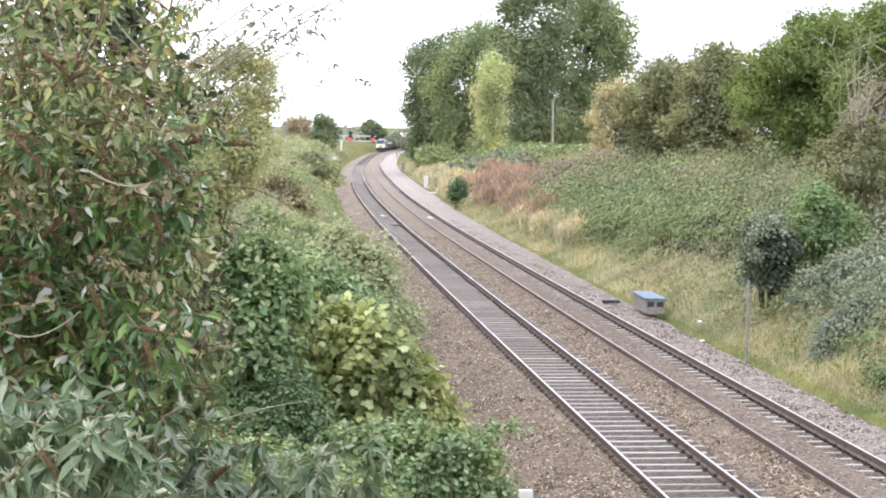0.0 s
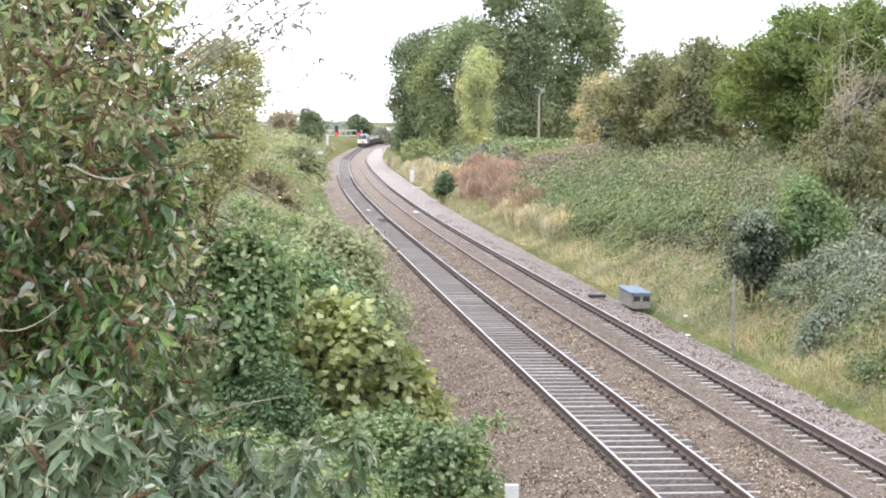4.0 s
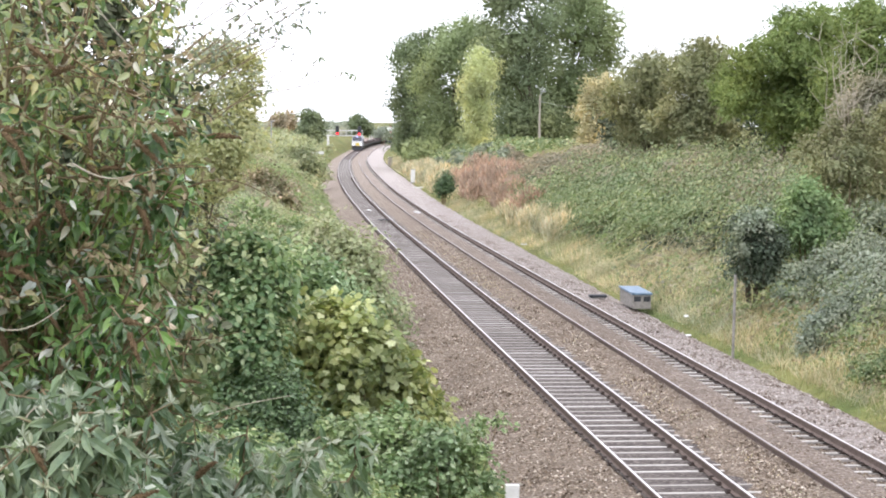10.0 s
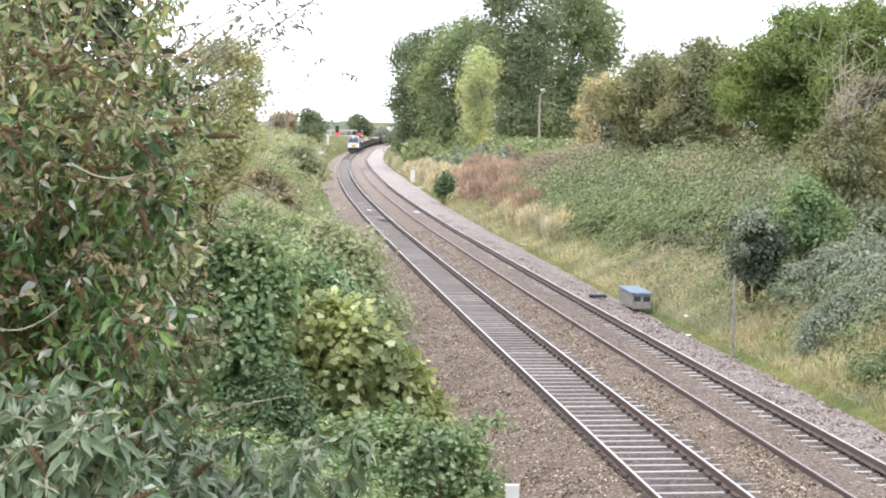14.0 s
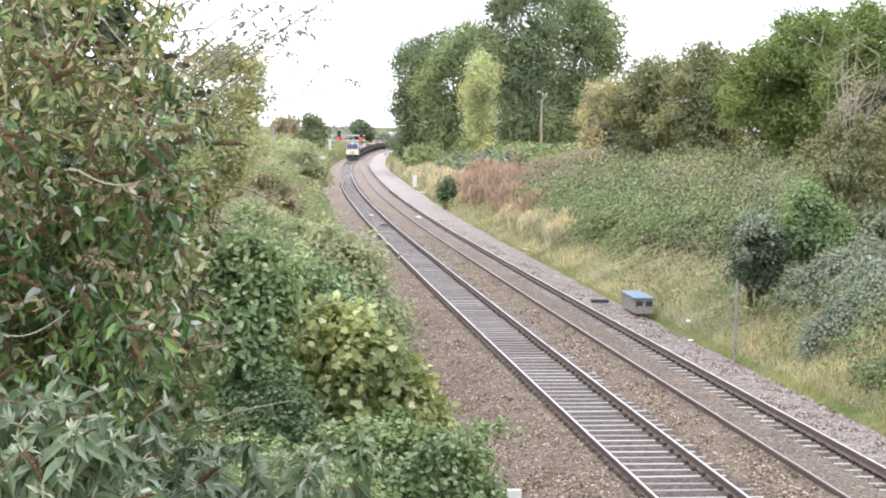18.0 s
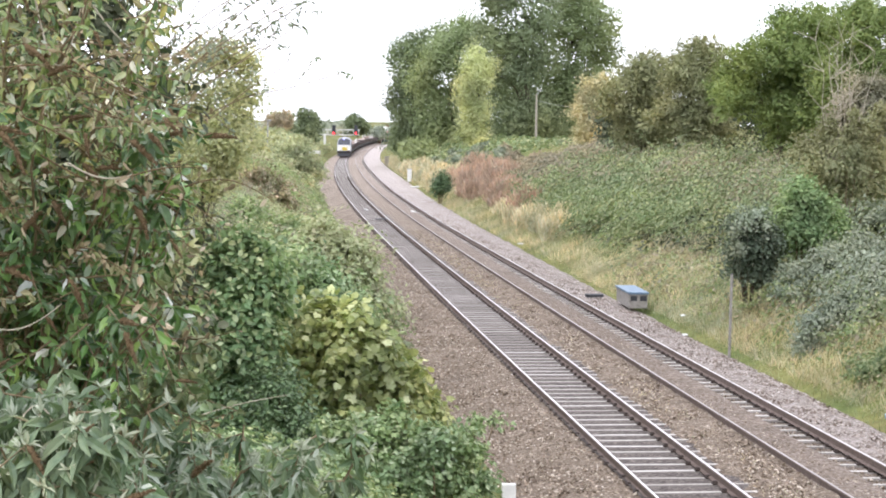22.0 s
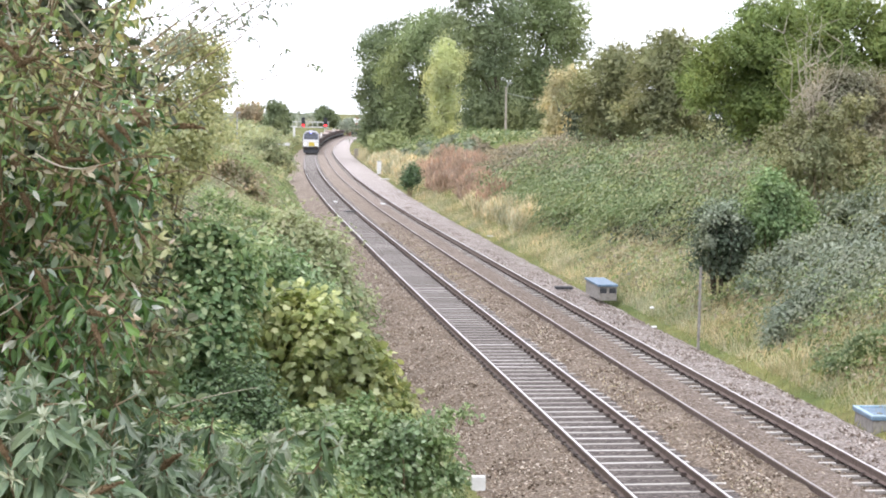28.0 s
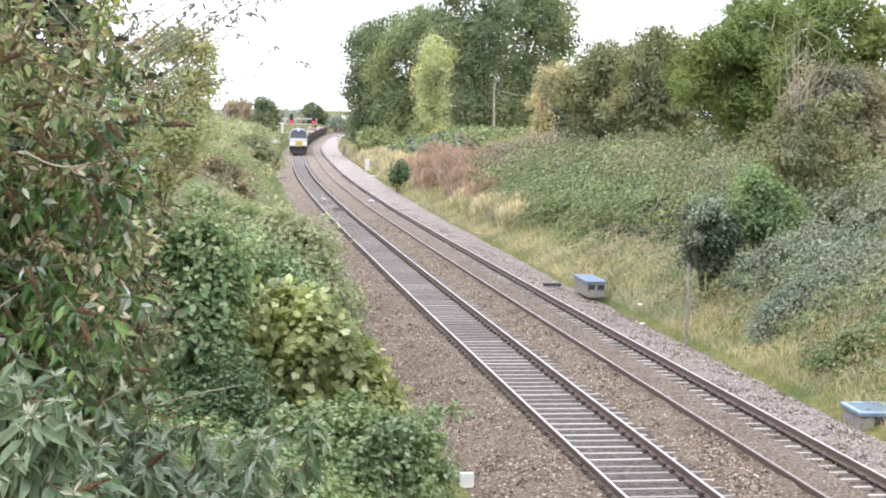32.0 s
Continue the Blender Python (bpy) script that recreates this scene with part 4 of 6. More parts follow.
def telegraph_pole(x, y, top):
    g = float(height(x, y))
    t = thing("lamp_pole", (x, y, g), "pale wooden pole with a small lamp on top", "pole")
    h = top - g
    part("shaft", rod_bm((0, 0, -0.4), (0, 0, h), 0.15, 0.1, 12), M["palewood"], t)
    part("bracket", rod_bm((0, 0, h - 0.15), (0.35, 0, h + 0.35), 0.05), M["galv"], t)
    part("lamp_head", box_bm(0.4, 0, h + 0.42, 0.55, 0.3, 0.22, 0.05), M["galv"], t)


telegraph_pole(32.2, 214.6, 9.6)
wire = thing("overhead_wire", (32.2, 214.6, 8.9), "thin grey wire from the pole into the trees", "wire")
_u = np.linspace(0, 1, 12)[:, None]
attach("strand", tubes("strand", [(np.array([0, 0, 0]) + np.array([9.5, 4, -0.5]) * _u - np.array([0, 0, 0.5]) * np.sin(_u * math.pi), np.full(12, 0.025))], M["galv"], 5), wire)

for x, y, h, c in ((-0.475, 200, 6.0, "palewood"), (1.2, 200, 6.2, "galv")):
    t = thing("street_lamp", (x, y, float(height(x, y))), "slim grey lamp post beyond the scrub", "lamp post", "lamp posts")
    top = h - float(height(x, y))
    part("shaft", rod_bm((0, 0, -0.3), (0, 0, top), 0.09, 0.06), M[c], t)
    part("lamp_head", box_bm(0.15, 0, top + 0.03, 0.5, 0.2, 0.12, 0.03), M["galv"], t)

board = thing("white_board", (0, 0, 0), "long white notice board in the scrub", "board")
board.matrix_basis = pose(9.25, 300, float(height(9.25, 300)))
part("panel", box_bm(0, 0, 1.41 - float(height(9.25, 300)), 1.9, 0.06, 0.5, 0.01), M["white"], board)
for k in (-0.8, 0.8):
    part("leg", box_bm(k, 0.07, 0.6, 0.1, 0.08, 1.6), M["galv"], board)


def gantry():
    """A cantilever signal bridge with two signals over the line."""
    s = 400.0
    m = line_pose(s, 0, -0.2)
    t = thing("signal_gantry", (0, 0, 0), "grey steel cantilever signal gantry with two red signals", "signal gantry")
    t.matrix_basis = m
    part("mast", box_bm(-4.6, 0, 1.9, 0.5, 0.4, 5.4, 0.03), M["white"], t, "white mast")
    part("foot", box_bm(-4.6, 0, 0.0, 1.2, 1.2, 0.6, 0.05), M["concrete"], t)
    for z in (4.35, 5.5):
        part("boom", box_bm(-1.1, 0, z, 8.6, 0.2, 0.2, 0.01), M["white"], t)
    for i in range(8):
        x = -5.2 + i * 1.17
        part("upright", box_bm(x, 0, 4.92, 0.1, 0.1, 1.0), M["white"], t)
    part("walkway", box_bm(-1.1, 0.4, 4.3, 8.4, 0.7, 0.06), M["galv"], t)
    for x in (-2.55, 2.4):
        head = part("signal_head", box_bm(x, -0.35, 5.45, 0.75, 0.3, 2.1, 0.05), M["darkgrey"], t, "black signal head showing red")
        bm = rod_bm((x, -0.5, 4.75), (x, -0.56, 4.75), 0.23, 0.23, 20)
        part("red_lens", bm, M["red"], head, "glowing red lens")
        bm = rod_bm((x, -0.5, 4.95), (x, -0.75, 4.93), 0.34, 0.33, 16)
        bmesh.ops.delete(bm, geom=[f for f in bm.faces if len(f.verts) > 4], context="FACES_ONLY")
        part("hood", bm, M["darkgrey"], head)


gantry()


def house(x, y, w, d, h, rz, label, wall, roofm, seed):
    g = float(height(x, y))
    t = thing("house", (x, y, g - 0.3), label, "house", "distant houses", rz=rz)
    part("wall", box_bm(0, 0, h / 2, w, d, h), wall, t)
    part("roof", prism_bm([(-d / 2 - 0.4, h), (d / 2 + 0.4, h), (0, h + d * 0.22)], -w / 2 - 0.4, w / 2 + 0.4), roofm, t)
    part("chimney", box_bm(w * 0.3, 0, h + d * 0.22, 0.7, 0.7, 1.0), wall, t)
    for i in range(3):
        for z in (0.28, 0.72):
            win = part("window", box_bm((i - 1) * w * 0.3, -d / 2 - 0.02, h * z, 1.3, 0.1, 1.3), M["white"], t)
            part("pane", box_bm((i - 1) * w * 0.3, -d / 2 - 0.08, h * z, 1.1, 0.04, 1.1), M["window"], win)


house(43.6, 640, 4, 7, 4.8, 10, "red brick house with a pale roof beyond the bend", M["brickred"], M["white"], 1)
house(58.0, 735, 9, 7, 3.6, -5, "red brick house with a pale roof among trees", M["brickred"], M["palewood"], 2)

# ---- trees on the far bank ----
lobed("tree", 271.9, [(41.2, 14.58, 4.99), (41.32, 5.51, 4.99), (34.71, 9.57, 4.99), (45.42, 3.89, 3.82), (49.47, 4.76, 3.33)], 0.328, 21500, M["treedark"], "dark green tree behind the tall ones", 107, trunk=0.35, group="tall trees", tall=1.0, tuft=5.2, ragged=0.06)
lobed("tree", 271.3, [(20.01, 15.51, 2.14), (23.25, 17.17, 2.8), (19.65, 8.98, 1.64), (21.68, 10.22, 3.12), (20.92, 3.67, 2.63), (24.52, 12.7, 3.29), (24.19, 4.52, 3.29), (26.09, 18.42, 2.8)], 0.285, 24750, M["treedark"], "tall dark green broadleaved tree at the head of the cutting", 101, trunk=0.35, group="tall trees", tall=1.0, tuft=5.2, ragged=0.06)
lobed("tree", 260.5, [(27.87, 18.77, 3.01), (26.73, 14.84, 3.17), (30.62, 18.02, 2.85), (26.81, 7.76, 3.56), (29.9, 11.73, 3.33), (26.86, 2.24, 2.85), (30.77, 4.65, 3.56), (24.5, 9.3, 3.0), (23.6, 6.4, 2.8), (22.4, 12.6, 2.8), (24.6, 14.6, 2.6)], 0.285, 30000, M["treemid"], "tall mid-green broadleaved tree in the wood", 103, trunk=0.35, group="tall trees", tall=1.0, tuft=5.2, ragged=0.06)
lobed("tree", 242.9, [(31.51, 20.92, 2.52), (33.66, 23.86, 3.26), (32.66, 16.53, 3.11), (35.19, 18.02, 3.41), (33.81, 12.14, 3.41), (32.41, 6.98, 2.96), (35.71, 6.28, 3.41), (33.93, 2.57, 2.67), (30.6, 15.2, 2.6), (31.0, 11.5, 2.8), (30.2, 21.8, 2.3), (29.6, 18.0, 2.6), (37.3, 20.0, 3.0), (37.0, 14.0, 3.2), (37.2, 8.0, 3.2), (37.4, 24.4, 2.6), (37.6, 3.6, 2.8)], 0.285, 34000, M["treedark"], "very tall dark green tree with an open top", 105, trunk=0.4, group="tall trees", tall=1.0, tuft=5.2, ragged=0.06)
lobed("tree", 246.9, [(39.15, 24.62, 3.78), (43.25, 22.04, 3.48), (46.23, 19.08, 2.72), (40.35, 18.3, 4.23), (44.81, 16.09, 3.02), (47.01, 15.73, 1.81), (40.44, 12.32, 3.78), (44.14, 11.6, 2.72), (39.4, 6.69, 3.48), (42.74, 5.97, 3.02), (45.95, 13.11, 1.81), (40.57, 2.57, 2.72)], 0.285, 34625, M["treemid"], "very tall broad green tree with sky showing through", 106, trunk=0.4, group="tall trees", tall=1.0, tuft=5.2, ragged=0.06)
lobed("tree", 228.4, [(26.9, 14.82, 1.39), (26.37, 12.74, 1.67), (25.92, 9.98, 1.81), (26.98, 7.57, 1.81), (26.45, 5.14, 1.67), (27.49, 11.03, 1.53), (28.29, 13.11, 1.11), (27.03, 2.86, 1.39)], 0.228, 16500, M["treelime"], "slender yellow-green tree against darker trees", 104, trunk=0.2, group="tall trees", tall=1.0, tuft=5.2, ragged=0.06)
lobed("tree", 169.3, [(30.37, 9.31, 1.25), (31.63, 9.84, 1.14), (29.9, 7.25, 1.35), (31.42, 7, 1.46), (30.69, 4.93, 1.35), (32.2, 5.46, 1.25), (29.67, 5.18, 0.94)], 0.199, 11960, M["treebuff"], "small buff autumn tree on the bank top", 109, trunk=0.12, ragged=0.1, tuft=4.6)
# both hedges are coloured dark for the shade beneath the bank trees
lobed("hedge", 123, [(24.15, 5.59, 1.3), (26.35, 6.18, 1.52), (28.54, 6.2, 1.52), (31.07, 6.41, 1.68), (33.22, 6.43, 1.68), (35.7, 6.27, 1.68)], 0.3, 11000, M["underleaf"], "green hedgerow behind the bank trees with shade in its colour", 115, trunk=0.08, category="shrub", group="bank trees")
lobed("hedge", 98, [(26.4, 7.4, 1.6), (28.2, 7.4, 1.6), (30.63, 6.06, 1.6), (32.09, 6.23, 1.6), (34.11, 6.41, 1.73), (36.1, 6.43, 1.73), (37.78, 6.45, 1.73)], 0.26, 10000, M["underleaf"], "green hedgerow behind the bank trees with shade in its colour", 116, trunk=0.08, category="shrub", group="bank trees")
lobed("tree", 113.7, [(23.2, 8.92, 1.26), (24.37, 9.62, 1.26), (22.89, 7.18, 1.19), (24.23, 7.54, 1.47), (25.23, 8.59, 1.05), (23.59, 5.63, 1.33), (24.94, 5.82, 1.4), (22.57, 5.44, 0.91), (21.54, 8.27, 0.9), (21.39, 7.15, 1.0)], 0.141, 25740, M["treeolive"], "olive-brown bushy tree on the bank top", 110, trunk=0.12, group="bank trees", ragged=0.1, tuft=4.6)
lobed("tree", 109.0, [(25.62, 10.34, 1.08), (26.42, 10.51, 1.02), (25.16, 8.84, 1.22), (26.46, 8.51, 1.42), (27.56, 9.52, 0.95), (25.68, 6.84, 1.42), (27.28, 7.19, 1.29), (26.03, 5.34, 1.22), (27.63, 5.52, 1.02), (24.75, 4.49, 0.81), (27.27, 6.83, 1.0), (27.28, 8.14, 0.9), (24.60, 9.56, 0.8), (25.74, 8.48, 1.1), (24.55, 6.83, 1.1), (26.02, 6.34, 1.2), (23.30, 6.32, 1.0)], 0.141, 35100, M["treeolive"], "olive-green bushy tree with an uneven top", 111, trunk=0.13, group="bank trees", ragged=0.1, tuft=4.6)
lobed("tree", 74.2, [(23.4, 7.9, 1.1), (23.1, 7.0, 1.0), (23.94, 10.49, 0.94), (24.8, 10.26, 1.04), (25.64, 10.26, 1.04), (26.68, 10.03, 1.18), (25.05, 8.44, 1.41), (26.73, 8.22, 1.41), (24.2, 8.67, 0.94)], 0.124, 25740, M["treehedge"], "dense yellow-green tree behind the thicket", 114, trunk=0.14, group="bank trees", ragged=0.1, tuft=4.6)
lobed("tree", 84.7, [(23.86, 10.31, 1.06), (24.84, 10.7, 1.17), (25.81, 10.96, 1.12), (23.15, 9.01, 1.17), (24.39, 8.76, 1.44), (25.61, 9.02, 1.33), (22.68, 7.44, 1.06), (23.93, 6.93, 1.33), (25.4, 7.21, 1.33), (24.45, 5.64, 1.17), (25.67, 5.91, 1.06), (26.79, 10.31, 1.06), (24.9, 8.2, 1.2), (21.99, 8.59, 0.9), (21.77, 7.68, 1.0), (22.10, 9.26, 0.8), (21.67, 6.88, 1.0)], 0.116, 51480, M["treehedge"], "dense green tree turning yellow on the bank top", 112, trunk=0.15, group="bank trees", ragged=0.1, tuft=4.6)
lobed("tree", 66.7, [(21.37, 6.74, 0.76), (22.12, 7.16, 0.89), (22.89, 6.76, 0.93), (24.02, 6.76, 1.06), (21.78, 5.72, 0.85), (22.73, 5.52, 0.97), (21.42, 4.68, 0.76), (22.38, 4.49, 0.85), (24.06, 4.93, 1.27), (21.02, 5.3, 0.55)], 0.099, 36010, M["treebrown"], "brownish green thicket tree on the bank", 113, trunk=0.1, group="bank trees", ragged=0.1, tuft=4.6)


def bare_twigs(x, y, z, h, seed):
    r = np.random.default_rng(seed)
    t = thing("bare_bush", (x, y, float(height(x, y))), "bare pale grey twigs standing out of the thicket", "bush")
    g = float(height(x, y))
    paths = []
    for i in range(9):
        b = np.array([r.normal() * 0.15, r.normal() * 0.2, 0.0])
        e = np.array([r.normal() * 0.6, r.normal() * 0.4, z + h - g + r.uniform(-1.2, 0.2)])
        u = np.linspace(0, 1, 7)[:, None]
        p = b + (e - b) * u + r.normal(size=(7, 3)) * 0.06
        paths.append((p, 0.024 * (1 - 0.75 * u[:, 0])))
        for k in range(13):
            st = p[2 + k % 5]
            en = st + np.array([r.normal() * 0.45, r.normal() * 0.3, r.uniform(0.2, 0.8)])
            v = np.linspace(0, 1, 5)[:, None]
            paths.append((st + (en - st) * v + r.normal(size=(5, 3)) * 0.03 * v, 0.013 * (1 - 0.6 * v[:, 0])))
    for i in range(9):
        attach("twig", tubes("twig", paths[i * 14:i * 14 + 14], M["greytwig"], 5), t)


bare_twigs(19.3, 60.2, 7.0, 2.0, 5)
lobed("brown_bush", 59.2, [(18.0, 5.2, 0.55), (18.7, 5.6, 0.6), (19.5, 5.9, 0.65), (20.2, 6.2, 0.6), (18.2, 4.5, 0.6), (19.0, 4.8, 0.7), (19.9, 5.0, 0.7), (18.6, 3.9, 0.7), (19.6, 4.0, 0.7), (20.6, 4.6, 0.8)], 0.12, 11000, M["treeolive"], "tan and olive thicket round bare twigs", 118, trunk=0.03, category="shrub", group="bank bushes")

# ---- the far bank's low growth ----


def canopy(x, y, seed, scale, lift):
    """The top of a thicket: rounded billows with creases between them."""
    a = np.abs(waves(x, y, scale * 2.2, seed + 1, 2))
    c = np.abs(waves(x, y, scale * 0.8, seed + 2, 2))
    e = waves(x, y, scale * 0.3, seed + 3, 2)
    return lift * (0.15 + 0.8 * np.sqrt(a) + 0.45 * np.sqrt(c) + 0.1 * e)


def mounds(name, s0, s1, o0, o1, n, size, mat, label, seed, lift=0.6, dome=0.7, shape=HEXLEAF, category="bramble", aspect=0.7, count=60, spiky=0.0):
    """Brambles and the like: leaves over a billowing thicket on the bank, with arching canes; or stands of upright stalks."""
    r = np.random.default_rng(seed)
    if spiky:
        s, o = s0 + (s1 - s0) * r.random(count), r.uniform(o0, o1, count)
        C = on_line(s, o)
        R = dome * r.uniform(0.45, 1.2, count)
        H = lift * r.uniform(0.45, 1.4, count)
        C[:, 2] = height(C[:, 0], C[:, 1]) + 0.25 * H
        pick = r.choice(count, n, p=R ** 2 / (R ** 2).sum())
        d = ball(n, r)
        d[:, 2] = np.abs(d[:, 2])
        P = C[pick] + d * (1 - 0.3 * r.random(n) ** 1.5)[:, None] * np.stack([R[pick], R[pick], H[pick]], -1)
        P[:, 2] = np.maximum(P[:, 2] - 0.5 * size, height(P[:, 0], P[:, 1]) - 0.02)
        D = np.array([0, 0, 1.0]) + d * 0.4 + r.normal(size=(n, 3)) * 0.25
        N = r.normal(size=(n, 3))
    else:
        s, o = s0 + (s1 - s0) * r.random(n), r.uniform(o0, o1, n)
        P = on_line(s, o)
        edge = np.minimum(np.minimum((o - o0) / 1.0, (o1 - o) / 1.0), np.minimum((s - s0) / 3, (s1 - s) / 3)) + 0.35 * waves(P[:, 0], P[:, 1], 3.0, seed + 7)
        P, edge = P[edge > 0], np.clip(edge[edge > 0], 0, 1) ** 0.5
        n = len(P)
        top = lambda px, py: height(px, py) + canopy(px, py, seed, dome * 2.4, lift)
        z = top(P[:, 0], P[:, 1])
        q = 0.12
        gx, gy = (top(P[:, 0] + q, P[:, 1]) - z) / q, (top(P[:, 0], P[:, 1] + q) - z) / q
        up = unit(np.stack([-gx, -gy, np.ones(n)], -1))
        low = height(P[:, 0], P[:, 1])
        P[:, 2] = low + (z - low) * edge * (1 - 0.22 * r.random(n) ** 2) + r.normal(size=n) * size * 0.3
        P[:, 2] = np.maximum(P[:, 2], low + 0.03)
        N = unit(up + r.normal(size=(n, 3)) * 0.3)
        fall = np.stack([-gx, -gy, -(gx ** 2 + gy ** 2)], -1)
        D = np.cross(N, r.normal(size=(n, 3))) + 0.5 * fall - np.array([0, 0, 0.2])
        C = P[r.integers(0, n, 12)]
        H = np.full(12, lift * 0.5)
    L = size * r.uniform(0.6, 1.35, len(P))
    off = P[:, 0] - rail_x(P[:, 1])
    ok = (off < o1 + (0.1 if o1 < 0 else 9)) & (off > (o0 - 0.3 if o0 > 0 else -99))
    P, D, N, L = P[ok], D[ok], N[ok], L[ok]
    c = P.mean(0)
    t = thing(name, (c[0], c[1], float(height(c[0], c[1]))), label, category)
    base = np.array(t.location)
    attach("foliage", leaf_mesh("foliage", P - base, D, N, L, L * aspect, shape, mat), t)
    for i in range(9):
        u = np.linspace(0, 1, 8)[:, None]
        e = C[i] + np.array([r.normal() * 0.9, r.normal() * 0.9, 0])
        e[2] = float(height(e[0], e[1])) + 0.1
        p = C[i] - np.array([0, 0, 0.2]) + (e - C[i]) * u + np.array([0, 0, 1.0]) * np.sin(u * math.pi) * (0.4 * H[i] + 0.2) - base
        attach("cane", tubes("cane", [(p, 0.008 * (1.1 - u[:, 0]) + 0.002)], M["stem"], 5), t)
    return t


def thicket(name, s0, s1, o0, o1, count, r0, r1, leaf, n, mat, label, seed, shape=HEXLEAF, category="bramble", lift=0.35, per=9, k=0.42, aspect=0.68, tall=0.8):
    """Low bushes grown into one another: rounded clumps of leaves of differing size on the bank, with hollows between."""
    r = np.random.default_rng(seed)
    s, o = s0 + (s1 - s0) * (np.arange(count) + r.random(count)) / count, r.uniform(o0, o1, count)
    C = on_line(s, o)
    R = r0 + (r1 - r0) * r.random(count) ** 1.5
    C[:, 2] = height(C[:, 0], C[:, 1]) + lift * R
    c = C.mean(0)
    c[2] = float(height(c[0], c[1]))
    t = thing(name, c, label, category, "thickets")
    bigs = [(q[0] - c[0], q[1] - c[1], q[2] - c[2], w * r.uniform(0.8, 1.2), w * r.uniform(0.9, 1.4), w * tall * r.uniform(0.7, 1.1)) for q, w in zip(C, R)]
    subs = clumps(bigs, r, per, k, 2)
    fl = lambda px, py: height(px + c[0], py + c[1]) - c[2]
    P, D, N, L, Wd = lobes_leaves(subs, n, leaf, r, floor=fl, aspect=aspect, shell=0.4)
    off = P[:, 0] + c[0] - rail_x(P[:, 1] + c[1])
    ok = (off < o1 + (0.25 if o1 < 0 else 9)) & (off > (o0 - 0.6 if o0 > 0 else -99))
    attach("foliage", leaf_mesh("foliage", P[ok], D[ok], N[ok], L[ok], Wd[ok], shape, mat), t)
    for i in range(8):
        q = bigs[int(r.integers(count))]
        u = np.linspace(0, 1, 7)[:, None]
        a = np.array([q[0], q[1], q[2] - 0.2])
        e = np.array([q[0] + r.normal() * q[3], q[1] + r.normal() * q[4], q[2] + q[5] * 1.05])
        attach("cane", tubes("cane", [(a + (e - a) * u + np.array([0, 0, 0.15]) * np.sin(u * 3.1), 0.009 * (1.1 - u[:, 0]) + 0.002)], M["stem"], 5), t)
    return t


def sprays(name, s0, s1, o0, o1, n, leaf, mat, label, seed, lift=0.6, wide=2.2, reach=(0.8, 1.9), per=14, aspect=0.6, way=math.pi, spread=0.9, arch=0.26, shape=HEXLEAF, category="bramble", patch=0.0, group="thickets", bow=0.5):
    """Brambles: arching leafy shoots that flow over a billowing thicket; patch thins them to drifts."""
    r = np.random.default_rng(seed)
    s, o = s0 + (s1 - s0) * r.random(n), r.uniform(o0, o1, n)
    B = on_line(s, o)
    edge = np.minimum(np.minimum((o - o0) / 0.9, (o1 - o) / 0.9), np.minimum((s - s0) / 3, (s1 - s) / 3)) + 0.4 * waves(B[:, 0], B[:, 1], 3.0, seed + 7)
    ok = edge > 0
    if patch:
        ok &= waves(B[:, 0], B[:, 1], 7.0, seed + 9, 3) + 0.35 * r.normal(size=n) > patch
    B, edge = B[ok], np.clip(edge[ok], 0, 1) ** 0.5
    n = len(B)
    a = way + spread * (waves(B[:, 0], B[:, 1], 5.0, seed + 4, 2) + 0.5 * r.normal(size=n))
    H = np.stack([np.cos(a), np.sin(a), np.zeros(n)], -1)
    S = np.stack([-np.sin(a), np.cos(a), np.zeros(n)], -1)
    ln = r.uniform(*reach, n)
    u = (np.arange(per) + 0.5) / per
    X = B[:, None, :] + H[:, None] * (ln[:, None] * (u - 0.35))[..., None]
    X = X + S[:, None] * (0.12 * ln[:, None] * (u ** 2) * r.normal(size=(n, 1)))[..., None]
    low = height(X[..., 0], X[..., 1])
    hump = np.maximum(canopy(X[..., 0], X[..., 1], seed, wide, lift), 0)
    up = r.uniform(-0.35, 1.0, (n, 1)) * arch
    X[..., 2] = low + hump * edge[:, None] + (4 * u * (1 - u) * ln[:, None] + 0.3 * ln[:, None]) * up
    t3 = np.gradient(X, axis=1)
    sgn = np.where(np.arange(per) % 2, 1.0, -1.0)[None, :, None]
    D = (S[:, None] * sgn * 0.9 + unit(t3) * 0.6 + r.normal(size=X.shape) * 0.25).reshape(-1, 3)
    D[:, 2] -= 0.25 * bow
    q = 0.15
    top = lambda px, py: height(px, py) + np.maximum(canopy(px, py, seed, wide, lift), 0)
    gx, gy = (top(X[..., 0] + q, X[..., 1]) - top(X[..., 0] - q, X[..., 1])) / (2 * q), (top(X[..., 0], X[..., 1] + q) - top(X[..., 0], X[..., 1] - q)) / (2 * q)
    slope = unit(np.stack([-gx, -gy, np.ones_like(gx)], -1))
    N = (slope + 0.5 * S[:, None] * sgn * bow + r.normal(size=X.shape) * 0.45).reshape(-1, 3)
    D += 0.5 * np.stack([-gx, -gy, -(gx ** 2 + gy ** 2)], -1).reshape(-1, 3).clip(-1.2, 1.2)
    P = X.reshape(-1, 3)
    L = leaf * (1.15 - 0.5 * np.tile(u, n)) * r.uniform(0.7, 1.3, n * per)
    off = P[:, 0] - rail_x(P[:, 1])
    ok = ((off < o1 + (0.15 if o1 < 0 else 9)) & (off > (o0 - 0.5 if o0 > 0 else -99))) & (P[:, 2] > low.ravel() + 0.01)
    c = P[ok].mean(0)
    base = np.array([c[0], c[1], float(height(c[0], c[1]))])
    t = thing(name, base, label, category, group)
